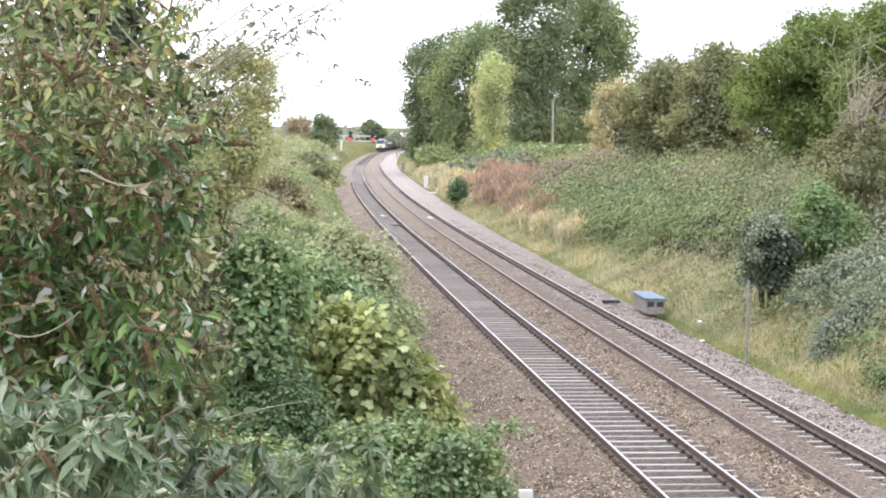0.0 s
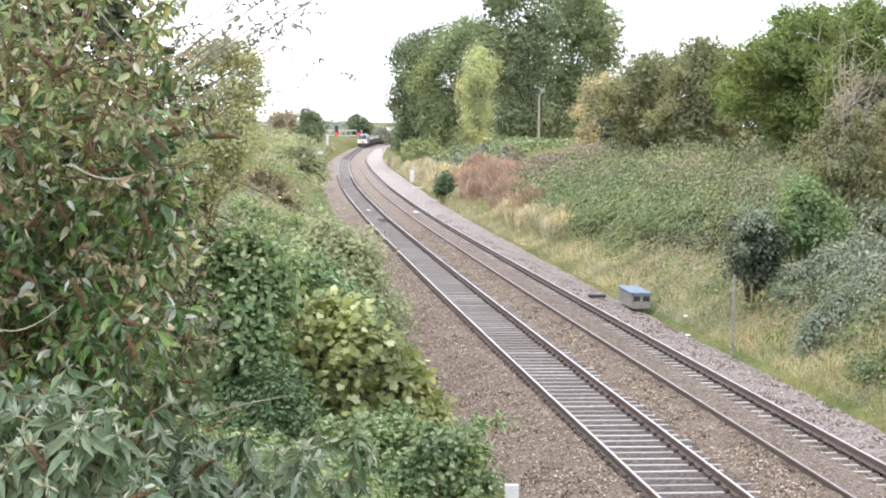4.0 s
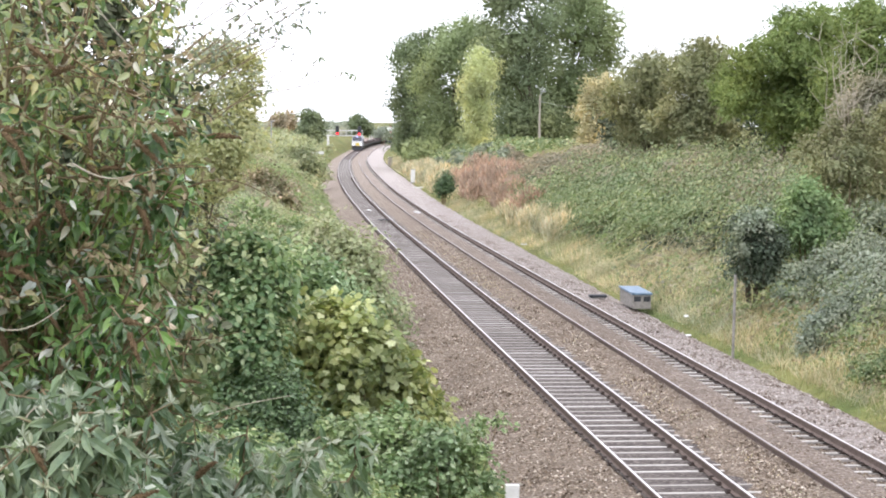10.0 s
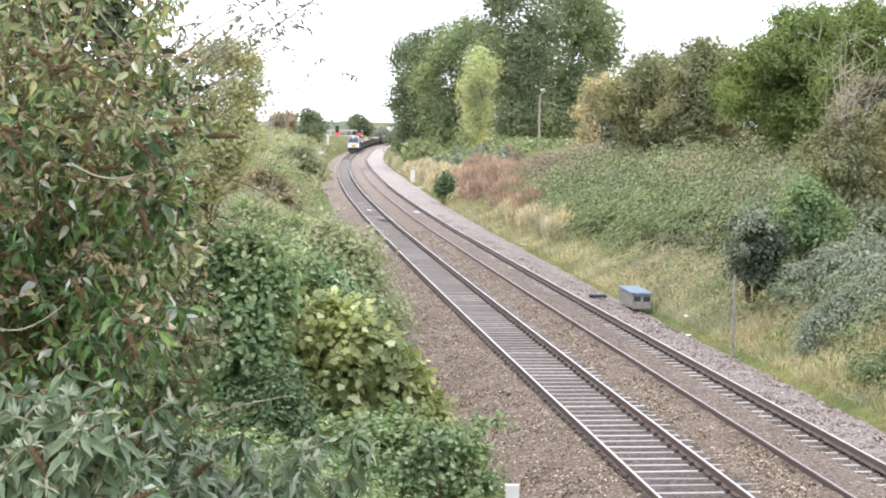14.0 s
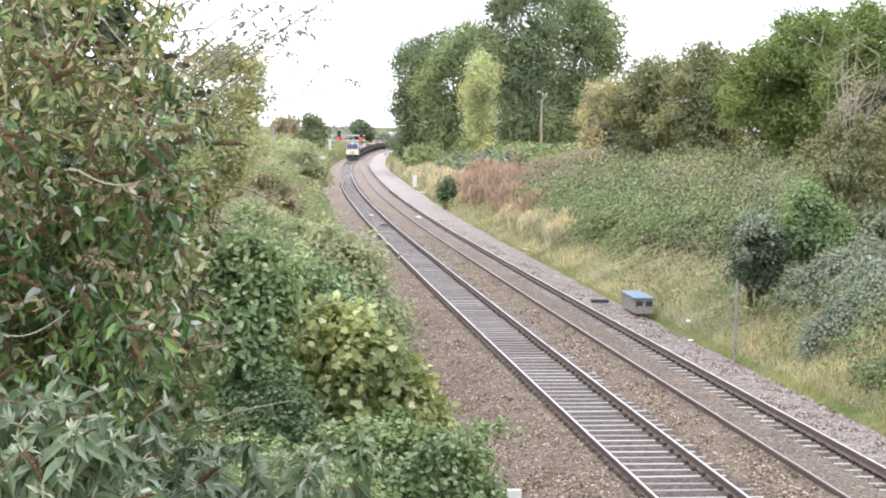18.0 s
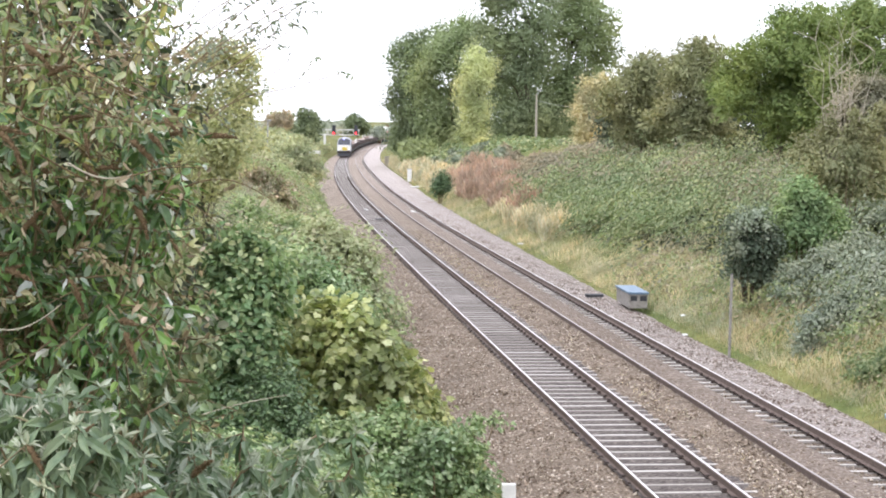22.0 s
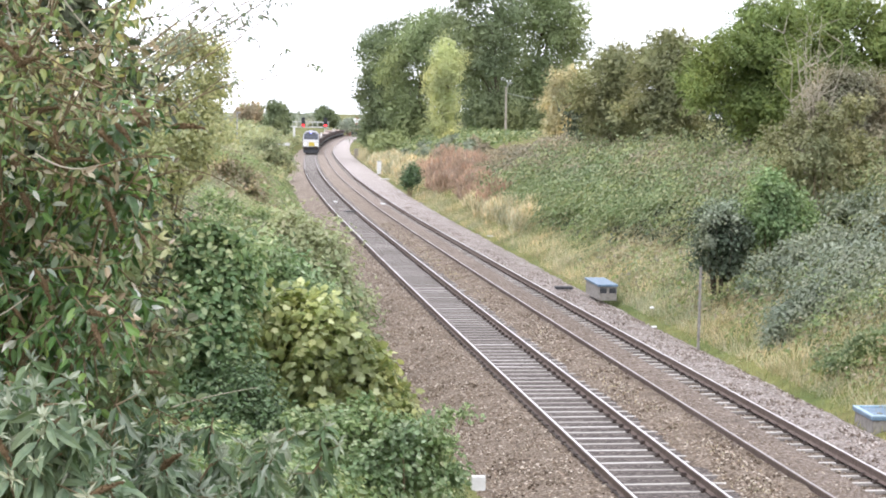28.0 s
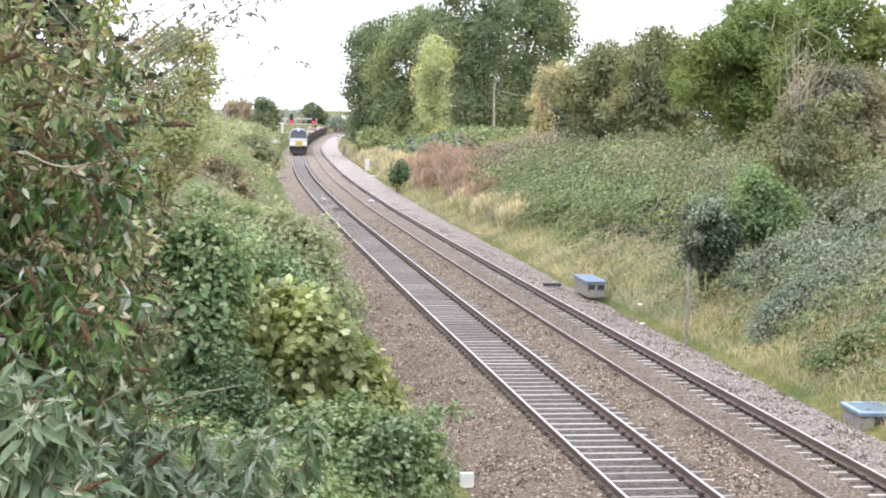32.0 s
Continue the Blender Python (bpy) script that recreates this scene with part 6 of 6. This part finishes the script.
def turned_to(p, d, up, scale):
    x = Vector(d).normalized()
    y = Vector(up).cross(x)
    y = y.normalized() if y.length > 1e-4 else Vector((0, 1, 0))
    m = Matrix((x, y, x.cross(y))).transposed().to_4x4()
    return Matrix.Translation(p) @ m @ Matrix.Diagonal((scale, scale, scale, 1))


def butterfly_bush(base, ends, leafy, label, mat, seed, singles, spikes, size=0.09, width=0.5, lean=0.45, pairs=5, reach=(0.12, 0.3), spike_len=(0.09, 0.17), canes=0, tipped=False):
    """Arching branches with leafy side shoots and brown dead flower spikes."""
    r = np.random.default_rng(seed)
    t = thing("butterfly_bush", base, label, "shrub", "butterfly bushes")
    b = np.array(base, float)
    one, pale = one_leaf(mat, width), one_leaf(M["tipleaf"], width)
    sets, tips = [], []
    for p1 in ends:
        p1 = np.array(p1, float) - b
        p0 = np.array([r.normal() * 0.25, r.normal() * 0.2, 0.0])
        u = np.linspace(0, 1, 9)[:, None]
        rise = np.array([0, 0, 1.0]) * np.sin(u * math.pi * 0.8) * 0.12 * np.linalg.norm(p1 - p0)
        pts = p0 + (p1 - p0) * u + rise - rise[-1] * u + r.normal(size=(9, 3)) * 0.02 * u
        paths = [(pts, 0.012 * (1 - 0.8 * u[:, 0]) + 0.002)]
        for j in range(leafy):
            k = 8 - 4.5 * r.random() ** 1.6
            st = np.array([np.interp(k, np.arange(9), pts[:, i]) for i in range(3)])
            en = st + unit(r.normal(size=3) + np.array([0.25, -0.35, -0.05])) * r.uniform(*reach)
            paths.append((np.linspace(st, en, 4), np.array([0.005, 0.004, 0.003, 0.002])))
            sets.append(spray(st, en, pairs, size, r, lean, width))
            tips.append((en, unit(en - st)))
        attach("branch", tubes("branch", paths, M["stem"], 5), t)
    P, D, N, L, Wd = (np.concatenate([q[i] for q in sets]) for i in range(5))
    front = np.zeros(len(P), bool)
    front[np.argsort(P[:, 1] + 0.25 * r.random(len(P)))[:singles]] = True
    attach("foliage", leaf_mesh("foliage", P[~front], D[~front], N[~front], L[~front], Wd[~front], LANCE, mat), t)
    for i in np.nonzero(front)[0]:
        if not tipped and r.random() < 0.14:
            attach("leaf", pale, t, "pale underside turned up", turned_to(P[i], D[i] + 0.4 * ball(1, r)[0], N[i] + 0.6 * ball(1, r)[0], 0.8 * L[i]))
        else:
            attach("leaf", one, t, m=turned_to(P[i], D[i], N[i], L[i]))
    for k in range(canes):
        u = np.linspace(0, 1, 14)[:, None]
        q = np.array(ends[int(r.integers(len(ends)))]) - b
        a0 = q + np.array([r.uniform(-0.5, 0.0), -0.25, r.uniform(-0.25, 0.1)])
        a1 = a0 + np.array([r.uniform(0.2, 0.5), r.normal() * 0.05, r.uniform(-0.35, 0.25)])
        attach("cane", tubes("cane", [(a0 + (a1 - a0) * u + np.array([0.0, 0, 0.16]) * np.sin(u * 3.1) * r.normal(), np.full(14, 0.0045) * (1.2 - 0.7 * u[:, 0]))], M["greytwig"], 6), t, "bare pale cane")
    if tipped:
        k = len(tips)
        P = np.repeat(np.array([q[0] for q in tips]), 7, 0)
        D = np.repeat(np.array([q[1] for q in tips]), 7, 0) * 0.6 + ball(k * 7, r) + np.array([0, 0, 0.35])
        Lt = 0.06 * r.uniform(0.6, 1.3, k * 7)
        attach("tip_leaves", leaf_mesh("tip_leaves", P, D, unit(ball(k * 7, r) + np.array([0, -0.3, 0.6])), Lt, Lt * 0.26, LANCE, M["tipleaf"]), t, "pale felted young leaves")["kind"] = "stuff"
    if not tipped:
        dead = []
        for k in range(34):
            q = np.array(ends[int(r.integers(len(ends)))]) - b
            a0 = q + np.array([r.uniform(-0.5, 0.1), r.uniform(-0.35, 0.1), r.uniform(-0.4, 0.2)])
            a1 = a0 + np.array([r.uniform(0.1, 0.5), r.normal() * 0.08, r.uniform(-0.25, 0.1)])
            u = np.linspace(0, 1, 8)[:, None]
            p = a0 + (a1 - a0) * u + np.array([0, 0, 0.1]) * np.sin(u * 3.1) * r.uniform(-0.4, 1)
            attach("twig", tubes("twig", [(p, np.full(8, 0.0032) * (1.3 - 0.7 * u[:, 0]))], M["spike"], 5), t)
            dead.append(p)
        P = np.concatenate(dead)
        P = np.repeat(P, 3, 0) + 0.02 * r.normal(size=(len(P) * 3, 3))
        Lt = 0.04 * r.uniform(0.5, 1.5, len(P))
        attach("withered_leaves", leaf_mesh("withered_leaves", P, ball(len(P), r) - np.array([0, 0, 0.5]), ball(len(P), r), Lt, Lt * 0.5, OVAL, M["brownleaf"]), t, "withered brown leaves")["kind"] = "stuff"
    order = sorted(range(len(tips)), key=lambda i: tips[i][0][1] + 0.8 * r.random())
    for i in order[:spikes]:
        p, d = tips[i]
        d = np.array([0.7, -0.15, -0.6 if r.random() < 0.75 else 0.5]) + d * 0.3 + r.normal(size=3) * 0.35
        attach("flower_spike", SPIKES[int(r.integers(4))], t, "brown dead flower spike", turned_to(p, d, (0, 0, 1), r.uniform(*spike_len)))
    return t


def ends_in(x0, x1, y0, y1, z0, z1, n, seed):
    r = np.random.default_rng(seed)
    return [(r.uniform(x0, x1), r.uniform(y0, y1), r.uniform(z0, z1)) for _ in range(n)]


BUSHES = [
    butterfly_bush((-1.7, 9.6, float(height(-1.7, 9.6))), ends_in(-1.35, -0.42, 7.9, 9.3, 5.75, 6.75, 46, 301), 12, "large butterfly bush with olive leaves and dead brown spikes", M["oliveleaf"], 311, 280, 30, 0.07, 0.4, canes=5),
    butterfly_bush((-1.5, 9.9, float(height(-1.5, 9.9))), ends_in(-1.3, -0.32, 8.0, 9.6, 4.95, 5.95, 48, 302), 9, "butterfly bush with green leaves and drooping brown spikes", M["buddleia"], 312, 290, 34, 0.095, 0.42, canes=5),
    butterfly_bush((-1.4, 10.4, float(height(-1.4, 10.4))), ends_in(-1.4, -0.3, 9.4, 11.0, 4.2, 5.4, 46, 303), 13, "shaded green butterfly bush behind the front shoots", M["shrubleaf"], 313, 0, 4, 0.09, 0.5),
    butterfly_bush((-1.1, 8.6, float(height(-1.1, 8.6))), ends_in(-1.15, -0.42, 7.2, 8.2, 4.4, 4.86, 34, 304), 8, "butterfly bush shoots with long silvery leaves", M["silver"], 314, 260, 6, 0.15, 0.3, 1.1, 5, (0.08, 0.2), canes=3, tipped=True),
    butterfly_bush((-0.3, 9.2, float(height(-0.3, 9.2))), ends_in(-0.75, 0.5, 8.4, 9.4, 3.85, 4.4, 34, 305), 10, "low butterfly bush shoots with silvery tips", M["silver"], 315, 200, 3, 0.125, 0.3, 1.0, 5, (0.08, 0.2), canes=2, tipped=True)]


# added backing: its dark leaves stand for shade inside the butterfly bush
lobed("tall_shrub", 12.2, [(-1.49, 6.57, 0.33), (-1.25, 6.95, 0.28), (-0.95, 6.92, 0.2), (-1.07, 6.65, 0.3), (-1.32, 6.11, 0.37), (-0.86, 6.08, 0.31), (-1.46, 5.61, 0.41), (-0.97, 5.61, 0.33), (-0.61, 5.5, 0.22), (-1.33, 5.14, 0.41), (-0.79, 5.06, 0.33), (-0.47, 4.95, 0.18), (-1.43, 4.59, 0.41), (-0.86, 4.59, 0.37)], 0.0862, 9000, M["underleaf"], "dense backing to the butterfly bush with inner shade in its colour", 316, trunk=0.02, shape=OVAL, category="shrub")


def twiggy_bush():
    """Long thin twigs with small hanging leaves, standing against the sky."""
    r = np.random.default_rng(41)
    x, y = -2.2, 14.6
    g = float(height(x, y))
    t = thing("twiggy_shrub", (x, y, g), "thin twigs with sparse small grey-green leaves above the bushes", "shrub")
    Ps, Ds = [], []
    for i in range(32):
        e = np.array([r.uniform(1.0, 2.6), r.normal() * 0.4, 0.0])
        e[2] = r.uniform(6.35, 7.2) - g
        u = np.linspace(0, 1, 16)[:, None]
        p0 = np.array([r.normal() * 0.1, r.normal() * 0.1, -0.1])
        drift = np.cumsum(r.normal(size=(16, 3)) * 0.04, 0) * u
        p = p0 + (e - p0) * u ** np.array([1.8, 1.2, 0.6]) + drift
        paths = [(p, 0.011 * (1 - 0.85 * u[:, 0]) + 0.0015)]
        for k in range(15):
            st = p[7 + k % 9]
            head = np.array([abs(r.normal()) * 0.7 + 0.15, r.normal() * 0.5, r.normal() * 0.5 + 0.35])
            q = [st]
            for w in range(8):
                head = head + r.normal(size=3) * 0.3
                q.append(q[-1] + unit(head) * r.uniform(0.02, 0.05))
            q = np.array(q)
            paths.append((q, np.linspace(0.0032, 0.0014, 9)))
            for w in q[2:][r.random(7) < 0.85]:
                Ps.append(w)
                Ds.append(np.array([0.4, 0, -0.5]) + r.normal(size=3) * 0.7)
        attach("branch", tubes("branch", paths, M["stem"], 5), t)
    P = np.repeat(np.array(Ps), 2, 0)
    n = len(P)
    D = np.repeat(np.array(Ds), 2, 0) + r.normal(size=(n, 3)) * 0.6
    L = 0.043 * r.uniform(0.6, 1.4, n)
    attach("foliage", leaf_mesh("foliage", P, D, r.normal(size=(n, 3)), L, L * 0.42, OVAL, M["greyleaf"]), t)
    return t


TWIGS = twiggy_bush()


# ---- loose pieces of the tracks ----
build_track(0.0, "railway track with exposed pale sleepers on grey ballast", -0.182, 300, 401)
build_track(GAP, "railway track with sleepers mostly buried in ballast", -0.205, 260, 402)

# ---- the train ----


def wheelset(parent, y, r=0.46):
    for x in (-0.75, 0.75):
        w = part("wheel", rod_bm((x - 0.065, y, r), (x + 0.065, y, r), r, r, 24), M["iron"], parent)
        part("hub", rod_bm((x - 0.09, y, r), (x + 0.09, y, r), 0.16, 0.16, 12), M["railrust"], w)
    part("axle", rod_bm((-0.75, y, r), (0.75, y, r), 0.08, 0.08, 10), M["iron"], parent)


def bogie(parent, y, n, pitch):
    bm = bmesh.new()
    for x in (-1.0, 1.0):
        box_bm(x, y, 0.62, 0.14, pitch * (n - 1) + 1.3, 0.34, 0.03, bm)
    box_bm(0, y, 0.66, 2.0, 0.5, 0.3, 0.0, bm)
    part("bogie_frame", bm, M["darkgrey"], parent)
    for i in range(n):
        wheelset(parent, y + (i - (n - 1) / 2) * pitch)


def locomotive():
    """A big diesel; its nose points along -y and stands at the origin."""
    t = thing("locomotive", (0, 0, 0), "diesel locomotive with white front, yellow panel and navy sides", "locomotive")
    length = 19.7
    hull = [(-1.34, 1.15), (1.34, 1.15), (1.34, 2.7), (1.22, 3.3), (0.9, 3.7), (0.45, 3.86), (-0.45, 3.86), (-0.9, 3.7), (-1.22, 3.3), (-1.34, 2.7)]

    def sweep(stations, bm):
        rings = []
        for y, sx, top, low in stations:
            rings.append([bm.verts.new((x * sx, y, low + (z - 1.15) / 2.71 * (top - low))) for x, z in hull])
        for a, b in zip(rings, rings[1:]):
            for i in range(len(hull)):
                bm.faces.new((a[i], a[(i + 1) % len(hull)], b[(i + 1) % len(hull)], b[i]))
        bm.faces.new(rings[0])
        bm.faces.new(rings[-1][::-1])
        bmesh.ops.recalc_face_normals(bm, faces=bm.faces[:])
        return bm

    part("body", sweep([(1.6, 1.0, 3.86, 1.15), (length - 1.6, 1.0, 3.86, 1.15)], bmesh.new()), M["navy"], t, "navy blue body side")
    part("cab", sweep([(0.12, 0.93, 2.25, 1.0), (0.2, 0.96, 2.42, 0.98), (0.75, 0.985, 3.45, 1.0), (1.05, 1.0, 3.78, 1.1), (1.6, 1.0, 3.86, 1.15)], bmesh.new()), M["silverpaint"], t, "silver grey cab with a raked front")
    part("rear_cab", sweep([(length - 1.6, 1.0, 3.86, 1.15), (length - 0.8, 0.98, 3.5, 1.0), (length - 0.15, 0.93, 2.3, 1.0)], bmesh.new()), M["silverpaint"], t)
    part("white_nose", box_bm(0, 0.08, 1.75, 2.56, 0.14, 1.1, 0.06), M["white"], t, "white nose")
    part("yellow_panel", box_bm(0.12, -0.005, 1.62, 0.95, 0.06, 0.66, 0.03), M["rail_yellow"], t, "yellow warning panel")
    rake = Matrix.Rotation(radians(-28), 4, "X")
    screen = part("windscreen", box_bm(0, 0.43, 2.9, 2.3, 0.08, 1.0, 0.02, turn=rake), M["glass"], t, "dark windscreen")
    part("screen_pillar", box_bm(0, 0.39, 2.9, 0.06, 0.07, 0.9, turn=rake), M["darkgrey"], screen)
    part("wiper", box_bm(0.4, 0.38, 2.85, 0.03, 0.05, 0.7, turn=rake), M["darkgrey"], screen)
    part("roof_visor", box_bm(0, 0.75, 3.5, 1.7, 0.3, 0.22, 0.05), M["navy"], t)
    part("top_headlamp", rod_bm((0, 0.62, 3.52), (0, 0.5, 3.52), 0.16, 0.16, 16), M["toplamp"], t, "bright headlamp above the windscreen")
    for x in (-0.95, 0.95):
        part("marker_lamp", rod_bm((x, 0.02, 1.62), (x, -0.04, 1.62), 0.15, 0.15, 14), M["lamp"], t, "lit marker lamp")
    part("buffer_beam", box_bm(0, 0.2, 0.98, 2.6, 0.35, 0.5, 0.03), M["darkgrey"], t)
    part("snowplough", prism_bm([(-0.15, 0.2), (0.25, 0.2), (0.25, 0.75), (0.05, 0.75)], -1.25, 1.25), M["darkgrey"], t)
    for x in (-0.87, 0.87):
        b = part("buffer", rod_bm((x, 0.1, 1.05), (x, -0.4, 1.05), 0.12, 0.12, 12), M["darkgrey"], t)
        part("buffer_head", rod_bm((x, -0.4, 1.05), (x, -0.46, 1.05), 0.25, 0.25, 16), M["iron"], b)
    part("coupling", box_bm(0, -0.15, 0.95, 0.14, 0.5, 0.2, 0.03), M["iron"], t)
    part("fuel_tank", box_bm(0, length / 2, 0.75, 2.3, 5.5, 0.75, 0.08), M["darkgrey"], t)
    for x in (-1.345, 1.345):
        for k in range(5):
            part("side_grille", box_bm(x, 4 + k * 2.9, 2.4, 0.03, 1.9, 0.9, 0.01), M["darkgrey"], t)
        part("cab_door", box_bm(x, 2.1, 2.1, 0.03, 0.65, 1.8, 0.01), M["navy"], t)
    for x in (-0.5, 0.5):
        part("exhaust", rod_bm((x, 9, 3.8), (x, 9, 4.02), 0.14), M["iron"], t)
    bogie(t, 4.0, 2, 2.8)
    bogie(t, length - 4.0, 2, 2.8)
    return t


def wagon(loaded):
    """A low bogie wagon."""
    names = {0: "low open bogie wagon, grimy brown and empty", 1: "low bogie wagon with a pale load and white stanchions", 2: "low open bogie wagon heaped with spent ballast"}
    t = thing("wagon", (0, 0, 0), names[loaded], "wagon", "train of wagons")
    n = 16.4
    part("underframe", box_bm(0, n / 2, 1.0, 2.5, n, 0.3, 0.02), M["darkgrey"], t)
    for x in (-1.22, 1.22):
        part("side", box_bm(x, n / 2, 1.6, 0.09, n, 0.95, 0.01), M["wagon"], t)
        for k in range(9):
            part("side_rib", box_bm(x * 1.05, 0.3 + k * (n - 0.6) / 8, 1.6, 0.08, 0.12, 0.95), M["wagon"], t)
    for y in (0.05, n - 0.05):
        part("end", box_bm(0, y, 1.6, 2.5, 0.1, 0.95), M["wagon"], t)
    part("floor", box_bm(0, n / 2, 1.2, 2.4, n - 0.2, 0.1), M["wagon"], t)
    if loaded == 2:
        r = np.random.default_rng(3)
        xs, ys = np.linspace(-1.15, 1.15, 9), np.linspace(0.2, n - 0.2, 40)
        X, Y = np.meshgrid(xs, ys)
        Z = 1.75 + 0.5 * np.cos(X / 1.15 * 1.5) * (0.75 + 0.3 * np.sin(Y * 1.3)) + 0.06 * r.normal(size=X.shape)
        i, j = np.meshgrid(np.arange(39), np.arange(8), indexing="ij")
        F = np.stack([i * 9 + j, i * 9 + j + 1, (i + 1) * 9 + j + 1, (i + 1) * 9 + j], -1).reshape(-1, 4)
        attach("stone_load", mesh_of("stone_load", np.stack([X, Y, Z], -1).reshape(-1, 3), F, M["load"]), t, "heap of stone")
    if loaded == 1:
        part("crate", box_bm(0, n / 2, 2.1, 2.1, n - 4, 0.9, 0.05), M["load"], t)
        for y in (0.5, 1.6, n - 1.6, n - 0.5):
            for x in (-1.15, 1.15):
                part("stanchion", box_bm(x, y, 2.35, 0.16, 0.16, 1.5), M["white"], t, "white stanchion")
    for y in (-0.15, n + 0.15):
        for x in (-0.87, 0.87):
            part("buffer", rod_bm((x, y, 1.05), (x, y + (0.3 if y > 1 else -0.3), 1.05), 0.1, 0.2, 10), M["iron"], t)
    bogie(t, 2.4, 2, 1.8)
    bogie(t, n - 2.4, 2, 1.8)
    return t


LOCO = locomotive()
BASE_WAGONS = [wagon(k) for k in (0, 1, 2)]
ORDER = [0, 2, 2, 1, 0, 2, 0, 0, 2, 2, 0, 1, 2, 0, 2, 0]
TRAIN, seen = [(LOCO, 0.0, 19.7)], set()
back = 20.9
for k in ORDER:
    TRAIN.append((BASE_WAGONS[k] if k not in seen else copy_thing(BASE_WAGONS[k], Matrix()), back, 16.4))
    seen.add(k)
    back += 17.4


def nose_at(t):
    """How far along the line the train's nose stands: it slows gently towards the camera."""
    return float(np.interp(t, [0, 3, 7, 10, 13, 17, 20, 23, 25, 28, 30, 32], [540.1, 515.9, 481.0, 453.5, 425.9, 389.3, 362.7, 335.9, 317.5, 291.1, 273.5, 255.5]))


def motions():
    for ob, off, n in TRAIN:
        rows = []
        for t in (0, 3, 7, 10, 13, 17, 20, 23, 25, 28, 30, 32):
            s = nose_at(t) + off
            a, b = on_line(s, GAUGE / 2), on_line(s + n, GAUGE / 2)
            rows.append((t, pose(a[0], a[1], a[2], math.degrees(math.atan2(b[2] - a[2], n)), 0, -math.degrees(math.atan2(b[0] - a[0], b[1] - a[1])))))
        walk(ob, rows)
    # the near bushes stir in a light wind
    for k, (ob, swing) in enumerate(zip(BUSHES + [TWIGS], (0.2, 0.2, 0.15, 0.5, 0.5, 0.16))):
        rest = ob.matrix_basis.copy()
        rows = []
        for i in range(81):
            t = i * 0.4
            gust = 0.45 + sum(math.exp(-((t - c) / 1.3) ** 2) for c in (1.5, 6.3, 12.0, 18.5, 24.2, 29.5))
            a = swing * gust * (math.sin(2.1 * t + 1.7 * k) + 0.5 * math.sin(3.7 * t + 2.3 * k))
            b = swing * gust * 0.6 * math.sin(1.7 * t + 0.9 * k)
            rows.append((t, rest @ pose(0, 0, 0, b, a, 0)))
        walk(ob, rows)


motions()
